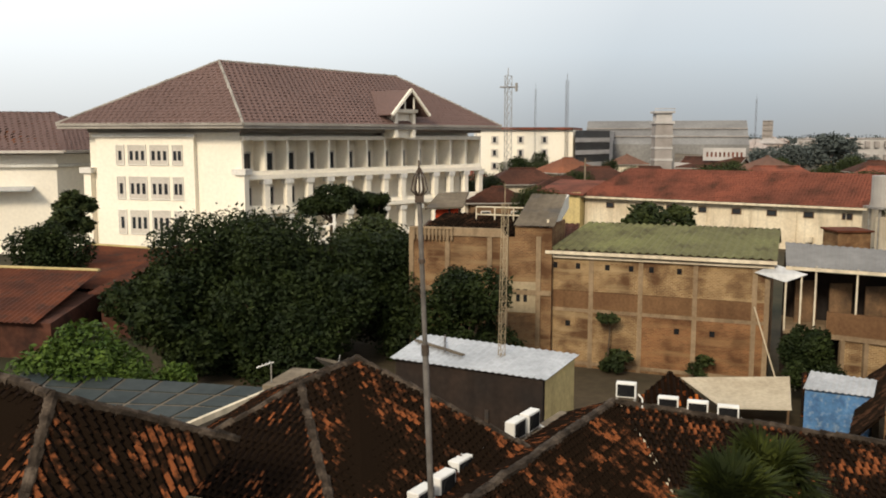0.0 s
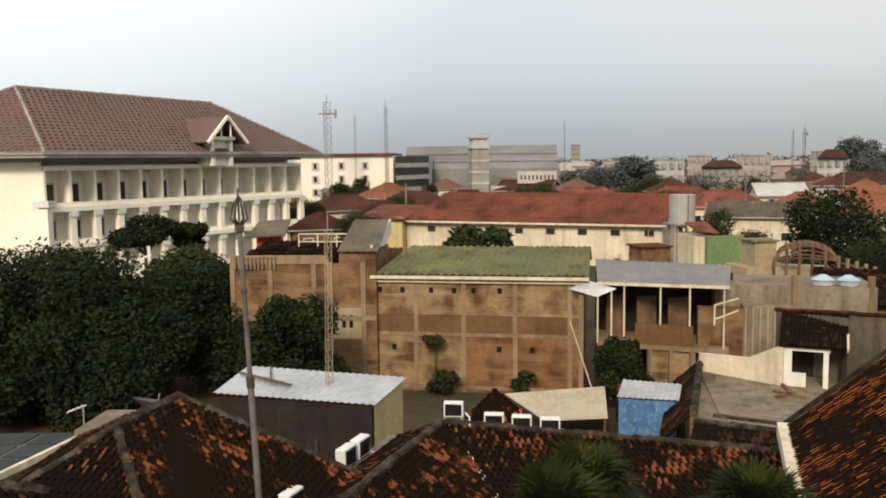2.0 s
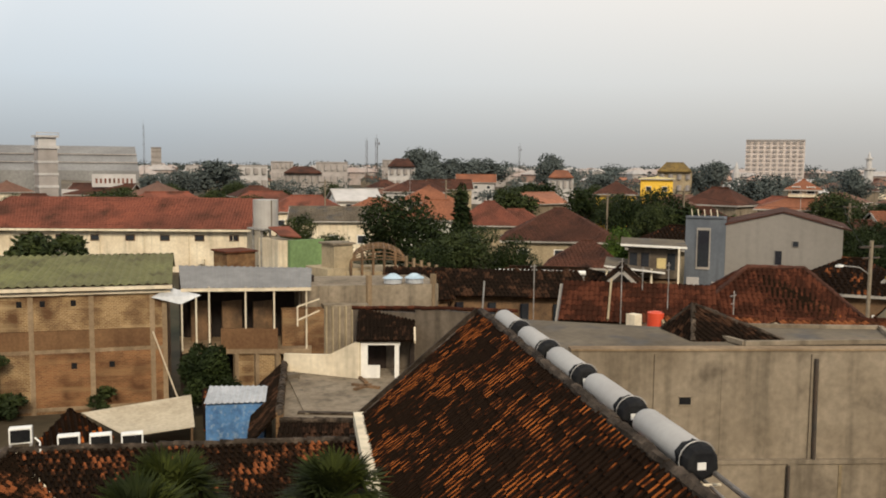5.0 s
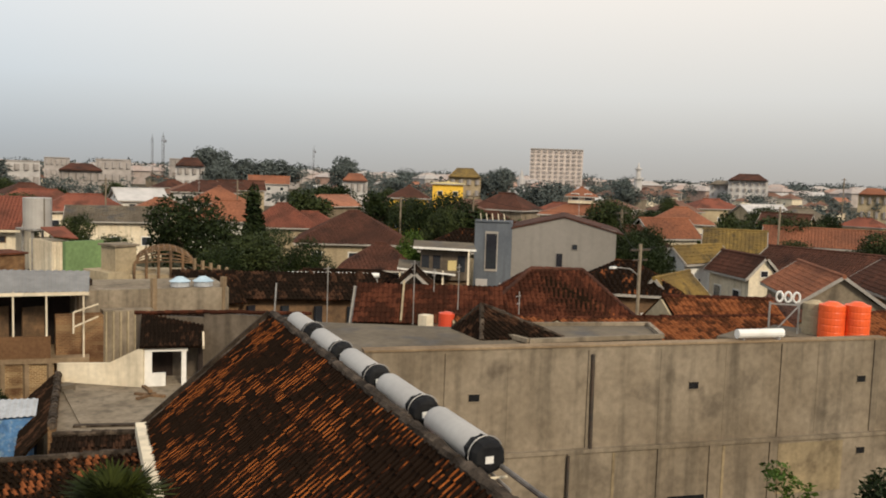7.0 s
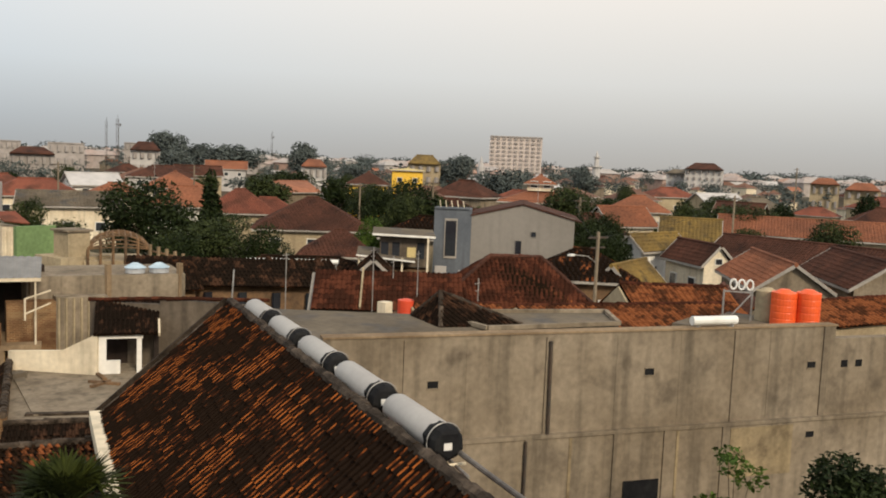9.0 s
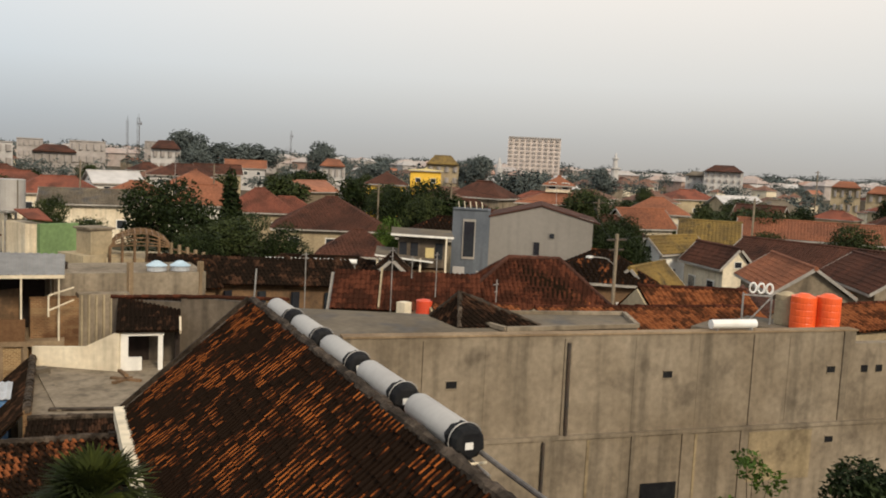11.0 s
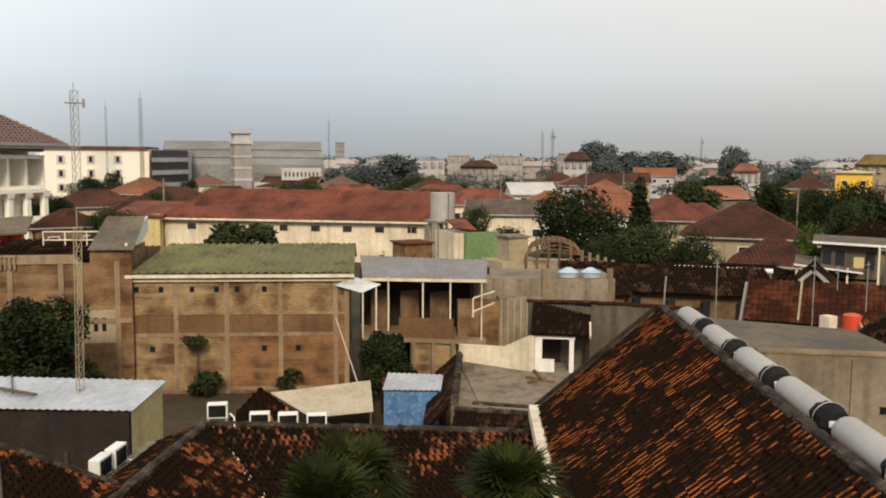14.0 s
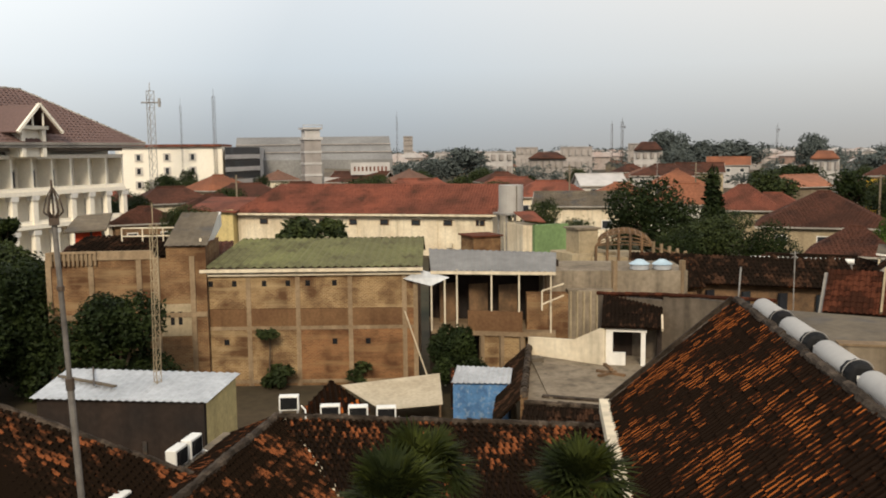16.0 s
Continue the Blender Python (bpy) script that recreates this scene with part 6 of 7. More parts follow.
    pg = thing("gate_frame", (0, 0, 0), "white steel gate frame by the garden trees", "gate")
    p = polar(-7.0, 74)
    part("post", beams((p, p + vec(0, 0, 6.0), .22)), M["white"], pg)
    part("post", beams((p + vec(1.1, .3, 0), p + vec(1.1, .3, 5.2), .2)), M["white"], pg)
    part("rail", beams((p + vec(-2.0, 0, 4.6), p + vec(.2, 0, 5.3), .14), (p + vec(-2.0, 0, 3.6), p + vec(.2, 0, 4.2), .14)), M["white"], pg)


solar_roof()

tree(polar(-22.3, 37), 5.3, 3.1, "bright green leafy tree by the glazed roof", 11, "leaf_b", 14000, .14, .3, 12, .7, group="garden trees", bole=.25)
tree(polar(-17.2, 36), 3.7, 1.1, "narrow bright green shrub", 12, "leaf_b", 3500, .12, .15, 7, 1.3, group="garden trees", bole=.15)
tree(polar(-23.8, 72), 5.9, 3.1, "dark leafy tree before the hotel wing", 13, "leaf", 9000, .18, .35, 10, .95, group="garden trees", bole=.2)
tree(polar(-22.8, 92), 8.0, 2.4, "feathery green palm by the hotel wing", 14, "leaf_m", 1800, .4, .3, 9, .8, group="garden trees")
tree(polar(-7.3, 76), 9.2, 2.6, "spreading dark tree with tall bare trunk", 15, "leaf", 8000, .18, .35, 9, .62, group="garden trees", bole=.55)
tree(polar(-4.4, 78), 8.3, 1.9, "spreading dark tree with tall bare trunk", 16, "leaf", 5000, .18, .3, 8, .62, group="garden trees", bole=.55)
tree(polar(-4.2, 60), 7.0, 3.4, "green bushy tree beside the garden", 17, "leaf_m", 9000, .18, .3, 10, .9, group="garden trees", bole=.2)
tree(polar(-17.5, 47), 5.4, 3.2, "dark tree at the edge of the garden", 18, "leaf", 14000, .17, .3, 10, .9, group="garden trees", bole=.15)
tree(polar(12.9, 78), 7.3, 2.9, "leafy tree before the white hall", 19, "leaf_m", 2400, .3, .3, 9, .7, group="garden trees", bole=.35)
tree(polar(14.8, 79), 6.9, 2.2, "leafy tree before the white hall", 20, "leaf_m", 1800, .3, .3, 8, .7, group="garden trees", bole=.35)
tree((17.3, 40.3, 0), 3.4, 1.5, "dense green bush between brick walls", 21, "leaf", 9000, .11, .2, 10, 1.2, group="garden trees", bole=.1)
tree((17.6, 41.2, 0), 3.7, 1.0, "dense green bush between brick walls", 22, "leaf", 1500, .17, .2, 8, 1.2, group="garden trees", bole=.1)
tree((8.7, 45.9, 0), 3.5, .75, "slim young tree against the brick wall", 23, "leaf_m", 420, .13, .09, 7, .6, group="garden trees", bole=.75)
tree((9.2, 45.6, 0), 1.3, .9, "low green bush at the wall foot", 24, "leaf_m", 900, .15, .1, 8, .8, group="garden trees", bole=.1)
tree((13.3, 44.2, 0), 1.3, .8, "low green bush at the wall foot", 25, "leaf_m", 500, .14, .08, 6, .8, group="garden trees", bole=.1)
tree((2.4, 37.5, 0), 2.2, 1.6, "low green bush behind the shed", 27, "leaf", 1200, .17, .1, 8, .8, group="garden trees", bole=.1)
tree((23.8, 4.0, 0), 5.7, 1.8, "leafy green shrub before the concrete wall", 28, "leaf", 12000, .09, .15, 14, .9, group="garden trees", bole=.2)
tree((24.2, 7.2, 0), 5.4, 1.2, "sparse green shrub before the concrete wall", 29, "leaf_b", 900, .1, .1, 8, .6, group="garden trees", bole=.3)


# ---- small roofs at the foot of the brick wall ----
def low_roofs():
    o = thing("hut", (0, 0, 0), "small hut with orange clay tile roof", "hut")
    a, b, t = vec(8.5, 37.6, 1.0), vec(11.4, 36.7, 1.0), vec(10.0, 38.0, 2.15)
    c = vec(10.6, 40, 1.0)
    tile_roof("roof_tiles", o, [(a, b, t, t), (b, c, t, t), (c, a, t, t)], M["tile"], .26, .32)
    part("wall", prism([(8.9, 37.7), (11.1, 37.0), (10.5, 39.5)], 0, 1.0), M["pale"], o)
    cv = thing("tarpaulin", (0, 0, 0), "pale grey tarpaulin roof on thin posts", "tarpaulin")
    bm = bmesh.new()
    g = [[bm.verts.new(quad_at(vec(11.9, 36.6, 1.0), vec(14.6, 36.0, 1.1), vec(15.9, 39.6, 1.55), vec(11.0, 40.0, 1.4), i / 8, j / 6) - vec(0, 0, .18 * math.sin(math.pi * i / 8) * math.sin(math.pi * j / 6))) for j in range(7)] for i in range(9)]
    for i in range(8):
        for j in range(6):
            bm.faces.new((g[i][j], g[i + 1][j], g[i + 1][j + 1], g[i][j + 1]))
    ret = bmesh.ops.extrude_face_region(bm, geom=bm.faces[:])
    bmesh.ops.translate(bm, verts=[v for v in ret["geom"] if isinstance(v, bmesh.types.BMVert)], vec=(0, 0, -.02))
    bmesh.ops.recalc_face_normals(bm, faces=bm.faces)
    part("sheet", bm, M["canvas"], cv)
    for x, y, z in ((11.95, 36.65, .95), (14.5, 36.1, 1.05), (15.8, 39.5, 1.5), (11.1, 39.9, 1.35)):
        part("post", beams((vec(x, y, 0), vec(x, y, z), .08)), M["wood"], cv)
    d = thing("hut", (0, 0, 0), "lean-to with dark mossy tile roof", "hut")
    tile_roof("roof_tiles", d, [((15.0, 36.0, .9), (17.4, 34.8, .9), (18.2, 37.6, 1.9), (16.2, 39.0, 1.9))], M["tile_old"], .26, .32)
    part("wall", prism([(15.5, 36.5), (17.9, 35.2), (18.0, 37.2), (16.2, 38.6)], 0, .9), M["pale"], d)
    r = thing("kiosk", (.3, 62.2, 0), "small red painted rooftop kiosk with grey awning", "kiosk")
    part("body", boxes(((-.8, -.8, 0), (.8, .8, 7.6))), M["red_paint"], r)
    part("roof", slabs(.12, [(-1.5, -1.5, 7.55), (1.1, -1.5, 7.65), (1.6, 1.5, 8.5), (-.6, 1.5, 8.4)]), M["grey_roof"], r)
    part("post", boxes(((.1, -.86, 0), (.25, -.8, 7.5))), M["dark_steel"], r)
    dk = thing("tiled_building", (0, 0, 0), "jumble of dark tiled roofs behind the brick building", "building")
    tile_roof("roof_tiles", dk, [((-2, 55, 5.9), (8, 53, 5.9), (9, 58, 6.7), (-1, 60, 6.7)), ((9, 58, 6.7), (-1, 60, 6.7), (0, 68, 5.2), (10, 66, 5.2))], M["brown_roof"], .35, .4)
    part("wall", prism([(-1.6, 56.5), (7.6, 54.6), (9.4, 65.5), (.4, 67.5)], 0, 5.1), M["brick_bed"], dk)
    pl = thing("roof_plank", (0, 0, 4.72), "dark loose metal strip on the shed roof", "plank")
    part("board", beams((vec(-1.0, 33.3, 0), vec(.75, 31.0, 0), .16, .06)), M["grey_roof"], pl)
    part("board", beams((vec(.1, 34.2, 0), vec(.1, 31.4, 0.02), .05)), M["dark_steel"], pl)


low_roofs()


# ---- middle distance, named buildings ----
def white_block():
    ob = thing("office_building", (0, 0, 0), "white three-storey block with barred windows and red roof edge", "building")
    a, b = polar(2.2, 232), polar(8.3, 236)
    c, d = polar(8.9, 262), polar(2.0, 258)
    part("wall", prism([a, b, c, d], 0, 14.0), M["cream"], ob)
    part("roof_edge", prism([a * .996, b * .996, c * 1.004, d * 1.004], 14.0, 14.6), M["red_roof"], ob)
    for s in (.18, .45, .7):
        for z in (3.6, 7.0, 10.4):
            p = a.lerp(b, s)
            w = part("window", boxes(((p.x - .9, p.y - .25, z), (p.x + .9, p.y + .1, z + 2.0))), M["grey_panel"], ob)
            part("pane", boxes(((p.x - .4, p.y - .32, z + .3), (p.x + .4, p.y - .2, z + 1.7))), M["dark_glass"], w)
    side = thing("office_building", (0, 0, 0), "grey-white terraced wing with strip balconies", "building")
    e, f = polar(8.45, 232), polar(10.6, 250)
    part("wall", prism([e, f, polar(10.9, 275), polar(8.9, 262)], 0, 13.6), M["far_w"], side)
    for i in range(4):
        z = 1.2 + i * 3.2
        part("balcony", prism([e * .99, f * .99, f, e], z, z + 1.1), M["far_w"], side)
        # solid dark strip standing in for the shade between two balconies
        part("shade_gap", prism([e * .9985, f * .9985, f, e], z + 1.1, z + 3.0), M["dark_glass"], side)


def warehouse():
    ob = thing("warehouse", (0, 0, 0), "long grey hangar-like warehouse with dull metal roof", "warehouse")
    a, b, c, d = polar(9.0, 268), polar(19.0, 262), polar(18.6, 300), polar(9.4, 306)
    part("wall", prism([a, b, c, d], 0, 10), M["shed_grey"], ob)
    bm = bmesh.new()
    m0, m1 = a.lerp(d, .5), b.lerp(c, .5)
    up = lambda p, z: vec(p.x, p.y, z)
    slab(bm, [up(a, 9.8), up(b, 9.8), up(m1, 17), up(m0, 17)], .3)
    slab(bm, [up(c, 9.8), up(d, 9.8), up(m0, 17), up(m1, 17)], .3)
    part("roof", bm, M["shed_grey"], ob)
    part("end_wall", slabs(.3, [up(b, 9.6), up(c, 9.6), up(m1, 16.8)]), M["grey_roof"], ob)
    for k in (.3, .62):
        p, q = up(a, 9.8).lerp(up(m0, 17), k), up(b, 9.8).lerp(up(m1, 17), k)
        part("roof_light", beams((p + vec(0, -.2, .3), q + vec(0, -.2, .3), .6, .3)), M["far"], ob)
    t = thing("water_tower", (0, 0, 0), "concrete water tower with white tank room on top", "tower")
    p = polar(13.8, 238)
    part("shaft", boxes(((p.x - 2.2, p.y - 2.2, 0), (p.x + 2.2, p.y + 2.2, 15.5))), M["far"], t)
    for z in (6, 9, 12):
        part("band", boxes(((p.x - 2.35, p.y - 2.35, z), (p.x + 2.35, p.y + 2.35, z + .6))), M["far_w"], t)
    part("tank_room", boxes(((p.x - 2.6, p.y - 2.6, 15.5), (p.x + 2.6, p.y + 2.6, 16.2)), ((p.x - 2.0, p.y - 2, 16.2), (p.x + 2, p.y + 2, 18.2)), ((p.x - 2.6, p.y - 2.6, 18.2), (p.x + 2.6, p.y + 2.6, 18.7))), M["far_w"], t)
    part("rail", boxes(((p.x - 2.6, p.y - 2.6, 19.2), (p.x + 2.6, p.y - 2.5, 19.4)), ((p.x - 2.5, p.y - 2.5, 18.7), (p.x - 2.4, p.y - 2.4, 19.3)), ((p.x + 2.4, p.y - 2.5, 18.7), (p.x + 2.5, p.y - 2.4, 19.3))), M["far_w"], t)
    s = thing("depot", (0, 0, 0), "low pale depot with white signboard on its roof", "building")
    a, b = polar(14.6, 200), polar(19.0, 200)
    part("wall", prism([a, b, polar(19, 225), polar(14.6, 225)], 0, 6.6), M["far_w"], s)
    part("roof", slabs(.3, [up(a, 6.4), up(b, 6.9), up(polar(19, 226), 7.4), up(polar(14.6, 226), 8.2)]), M["grey_roof"], s)
    p, q = polar(16.3, 198), polar(18.8, 198)
    bd = part("signboard", prism([p, q, q * 1.003, p * 1.003], 7.2, 9.9), M["far_w"], s, "white signboard with red bars")
    for i in range(9):
        g = p.lerp(q, .08 + i * .1)
        part("sign_bar", boxes(((g.x, g.y - .12, 8.0), (g.x + .45, g.y - .02, 9.0))), M["red_roof"], bd)


white_block()
warehouse()


def cylinder_tower():
    ob = thing("water_tank", polar(26.6, 97), "large grey riveted cylindrical water tank on a steel stand", "water tank")
    bm = bmesh.new()
    bmesh.ops.create_cone(bm, cap_ends=True, segments=24, radius1=1.35, radius2=1.35, depth=3.0, matrix=Matrix.Translation((0, 0, 7.1)))
    part("drum", bm, M["tank_grey"], ob)
    part("seam", boxes(((-.05, -1.4, 5.7), (.05, -1.3, 8.6))), M["grey_roof"], ob)
    for x, y in ((-1, -1), (1, -1), (1, 1), (-1, 1)):
        part("leg", beams((vec(x, y, 0), vec(x, y, 5.6), .2)), M["steel"], ob)
    part("platform", boxes(((-1.5, -1.5, 5.4), (1.5, 1.5, 5.6))), M["steel"], ob)
    h = thing("house", polar(27.5, 94), "narrow white house with barred balcony and red awning roof", "house")
    part("wall", boxes(((-1.0, -1.5, 0), (.9, 3, 4.6))), M["offwhite"], h)
    part("roof", slabs(.12, [(-1.1, -2.2, 5.2), (1.3, -2.2, 4.9), (1.3, .5, 5.9), (-1.1, .5, 5.9)]), M["red_roof"], h)
    for i in range(7):
        part("bar", boxes(((-.95 + i * .3, -1.7, 1.8), (-.89 + i * .3, -1.64, 4.2))), M["offwhite"], h)
    b = thing("brick_building", polar(24.9, 84), "small raw brick annex", "building")
    part("wall", boxes(((-1.6, -1, 0), (1.2, 2, 4.3))), M["brick_bed"], b)
    part("roof", boxes(((-1.8, -1.2, 4.3), (1.4, 2.2, 4.45))), M["rust"], b)
    g = thing("garden_wall", polar(29.1, 66), "green painted wall panel", "wall")
    part("panel", boxes(((-1.3, -.1, 0), (1.5, .3, 6.9))), M["green_wall"], g)
    w = thing("house", polar(31.2, 61), "small pale concrete stair house on a flat roof", "house")
    part("wall", boxes(((-.6, -.5, 0), (.9, 1.2, 7.0)), ((-1.3, -.8, 0), (2.2, 2.2, 5.4))), M["pale"], w)
    part("roof", boxes(((-.75, -.65, 7.0), (1.05, 1.35, 7.12))), M["concrete"], w)


cylinder_tower()


def grey_house():
    ob = thing("grey_building", (0, 0, 0), "tall plain grey cement building with gabled side wall", "building")
    a, b = vec(62.07, 42.17, 0), vec(66.6, 34.75, 0)
    al = (b - a).normalized()
    inn = vec(-al.y, al.x, 0)
    inn = inn if inn.x > 0 else -inn
    L = (b - a).length
    m = Matrix.Translation(a) @ Matrix((al, inn, vec(0, 0, 1))).transposed().to_4x4()
    k = Matrix.Translation(a) @ Matrix((al, vec(.62, .78, 0), vec(0, 0, 1))).transposed().to_4x4()
    part("wall", prism([m @ vec(.05, .3, 0), m @ vec(L - .05, .3, 0), m @ vec(L - .05, 9, 0), m @ vec(-1.0, 9, 0)], 0, 7.6), M["grey_wall"], ob)
    bm = bmesh.new()
    gable_wall(bm, m @ vec(0, .0, 0), m @ vec(L, .0, 0), 8.0, 9.0, .25)
    part("gable", bm, M["grey_wall"], ob)
    part("roof", slabs(.12, [m @ vec(*p) for p in ((-.1, -.1, 8.0), (L / 2, -.1, 9.1), (L / 2, 9, 9.1), (-.1, 9, 8.0))], [m @ vec(*p) for p in ((L + .6, -.1, 7.8), (L / 2, -.1, 9.1), (L / 2, 9, 9.1), (L + .6, 9, 7.8))]), M["brown_roof"], ob)
    for x, z, w, h in ((4.05, 5.4, .25, .55), (5.3, 6.55, .2, .2)):
        win = part("window", boxes(((x - w - .06, -.06, z - h - .06), (x + w + .06, -.01, z + h + .06)), m=m), M["grey_wall"], ob)
        part("pane", boxes(((x - w, -.09, z - h), (x + w, -.055, z + h)), m=m), M["dark_glass"], win)
    # street front
    f0, f1 = vec(60.3, 44.8, 0), vec(62.07, 42.17, 0)
    part("front_wall", prism([f0, f1 + vec(-.02, 0, 0), f1 + vec(3, 2, 0), f0 + vec(3, 2, 0)], 0, 8.4), M["blue_grey"], ob, "blue-grey street front")
    fa = (f1 - f0).normalized()
    n = vec(-fa.y, fa.x, 0)
    n = n if n.x < 0 else -n
    fm = Matrix.Translation(f0 + n * .05) @ Matrix((fa, -n, vec(0, 0, 1))).transposed().to_4x4()
    w = part("window", boxes(((.9, -.06, 4.2), (2.0, .04, 7.6)), m=fm), M["soffit"], ob)
    part("pane", boxes(((1.0, -.1, 4.4), (1.9, -.04, 7.4)), m=fm), M["dark_glass"], w)
    w = part("shopfront", boxes(((.2, -.06, 0), (1.2, .04, 3.5)), ((2.2, -.06, 0), (3.0, .04, 3.2)), m=fm), M["far_w"], ob)
    part("parapet", boxes(((0, -.1, 8.4), (3.0, .2, 8.55)), m=fm), M["blue_grey"], ob)
    part("starter_bars", beams(*[(fm @ vec(.5 + .5 * i, .4, 8.5), fm @ vec(.4 + .5 * i, .5, 9.1), .06) for i in range(5)]), M["offwhite"], ob)
    ft = thing("open_house", polar(51.2, 72), "half-open two-storey house with flat metal canopies", "house")
    ft.rotation_euler = (0, 0, radians(-50))
    part("lower_floor", boxes(((-2.6, -2, 0), (2.4, 2, 3.6))), M["wood"], ft)
    part("upper_floor", boxes(((-1.6, -1.2, 3.8), (2.4, 2, 6.2))), M["dull_wall"], ft)
    part("canopy", slabs(.12, [(-3.4, -3, 4.9), (1.2, -3, 4.5), (1.2, 2, 4.7), (-3.4, 2, 5.1)]), M["grey_roof"], ft)
    part("roof", slabs(.15, [(-2.2, -2, 6.5), (2.8, -2.2, 6.4), (2.8, 2.4, 6.6), (-2.2, 2.4, 6.7)]), M["grey_roof"], ft)
    part("fascia", beams((vec(-2.2, -2.05, 6.45), vec(2.8, -2.25, 6.35), .1, .16), (vec(-3.4, -3.05, 4.85), vec(1.2, -3.05, 4.45), .08, .12)), M["white"], ft)
    for x in (-1.2, -.3, 1.7):
        part("window", boxes(((x - .3, -1.26, 4.5), (x + .3, -1.2, 5.8))), M["dark_glass"], ft)
    for x in (-3.2, -1.6, .2, 2.2):
        part("post", beams((vec(x, -2.6, 0), vec(x, -2.6, 4.7 if x < 1 else 6.3), .14)), M["offwhite"], ft)
    # paler yellow plate that paints a lit patch onto the upper storey
    part("lit_wall", boxes(((.6, -1.26, 4.6), (1.3, -1.21, 5.4))), M["yellow_wall"], ft)


grey_house()

HOUSES = [  # bearing, range, turn, width, depth, eave height, roof rise, wall, roof, hipped
    (45.5, 112, -45, 13, 12, 3.6, 3.6, "pale", "brown_roof", True),
    (47.3, 92, -50, 7, 6.4, 2.5, 2.4, "offwhite", "brown_roof", True),
    (60.1, 152, -60, 13, 12, 6.2, 2.2, "pale", "orange_roof", True),
    (49.0, 175, -49, 7.4, 8, 7.3, 2.3, "yellow", "brown_roof", True),
    (51.5, 225, -52, 7.6, 9, 9.6, .5, "yellow", "yellow_wall", True),
    (66.3, 170, -66, 11, 9, 4.6, 2.8, "offwhite", "orange_roof", True),
    (71.8, 58, 15, 7, 6, 3.6, 1.8, "pale", "brown_roof", True),
    (77.3, 128, -74, 26, 9, 4.4, 2.2, "pale", "orange_roof", False),
    (30.96, 122, -32, 11, 8, 5.0, 1.6, "offwhite", "grey_roof", False),
    (32.2, 172, -20, 8, 9, 5.6, 2.0, "white", "far_w", False),
    (29.14, 160, -25, 14, 9, 4.2, 2.6, "offwhite", "red_roof", True),
    (26.61, 175, -25, 15, 9, 4.4, 2.6, "offwhite", "red_roof", True),
    (33.58, 150, -30, 10, 8, 4.6, 2.2, "offwhite", "orange_roof", True),
    (37.0, 165, -35, 10, 10, 5.8, 2.8, "offwhite", "orange_roof", True),
    (37.62, 135, -40, 11, 8, 4.4, 2.8, "white", "orange_roof", True),
    (40.96, 130, -40, 9, 8, 4.0, 3.2, "pale", "red_roof", True),
    (42.67, 132, -45, 9, 7, 3.6, 2.4, "yellow", "red_roof", True),
    (36.21, 205, -35, 14, 10, 6.4, 2.4, "far_w", "brown_roof", True),
    (40.05, 290, -40, 12, 10, 7.0, 2.4, "far_w", "orange_roof", False),
    (20.6, 165, -20, 16, 9, 4.6, 2.6, "pale", "red_roof", True),
    (13.1, 150, -15, 12, 9, 4.8, 2.6, "pale", "brown_roof", True),
    (9.7, 165, -10, 14, 9, 4.4, 2.4, "pale", "brown_roof", True),
    (5.1, 150, 10, 12, 8, 4.6, 2.4, "offwhite", "brown_roof", True),
    (3.5, 120, 5, 8, 7, 3.8, 1.8, "wood", "brown_roof", True),
    (7.7, 128, -5, 9, 7, 4.6, 2.0, "brick_bed", "brown_roof", True),
    (17.1, 140, -15, 10, 8, 4.4, 2.4, "pale", "orange_roof", True),
    (54.3, 128, -55, 10, 8, 4.4, 2.6, "pale", "brown_roof", True),
    (56.1, 105, -55, 8, 7, 4.8, 2.0, "offwhite", "brown_roof", True),
    (63.3, 120, -60, 9, 7, 3.8, 2.4, "offwhite", "brown_roof", True),
    (65.3, 128, -30, 7, 6, 4.4, 2.6, "offwhite", "orange_roof", False),
    (73.3, 190, -70, 12, 9, 5.0, 2.6, "white", "grey_roof", True),
    (44.9, 74, -45, 11, 5, 3.0, 1.0, "wood", "tile_black", True),
    (52.8, 92, -55, 8, 7, 4.6, 2.0, "pale", "tile_old", True),
    (57.3, 82, -55, 8, 7, 4.0, 2.2, "pale", "brown_roof", True),
    (63.1, 68, -60, 7, 6, 4.2, 2.0, "wood", "tile_old", True),
    (-11.9, 160, 10, 14, 9, 4.6, 2.6, "pale", "brown_roof", True),
]
NAME_OF = dict(pale="plastered", offwhite="whitewashed", white="white", yellow="bright yellow", wood="dark timber", concrete="bare concrete", brick_bed="brick", far_w="pale", yellow_wall="cream", far="grey", black_wall="dark", tile_black="blackened",
               brown_roof="brown", far_brown="dull brown", far_orange="hazy orange", orange_roof="orange", red_roof="weathered red", moss_roof="mossy yellow-green", ochre="mossy ochre", grey_roof="grey metal", tile_old="dark mossy", far_white="white")
for az_, r, rz, w, d, h, rh, wm, rm, hp in HOUSES:
    simple_house(polar(az_, r), rz, w, d, h, rh, wm, rm, f"{NAME_OF.get(wm, 'pale')} house with {NAME_OF.get(rm, 'pale')} {'hipped' if hp else 'gabled'} tile roof", hp, storeys=2 if h > 5.4 else 1, windows=3 if w > 9 else 2)
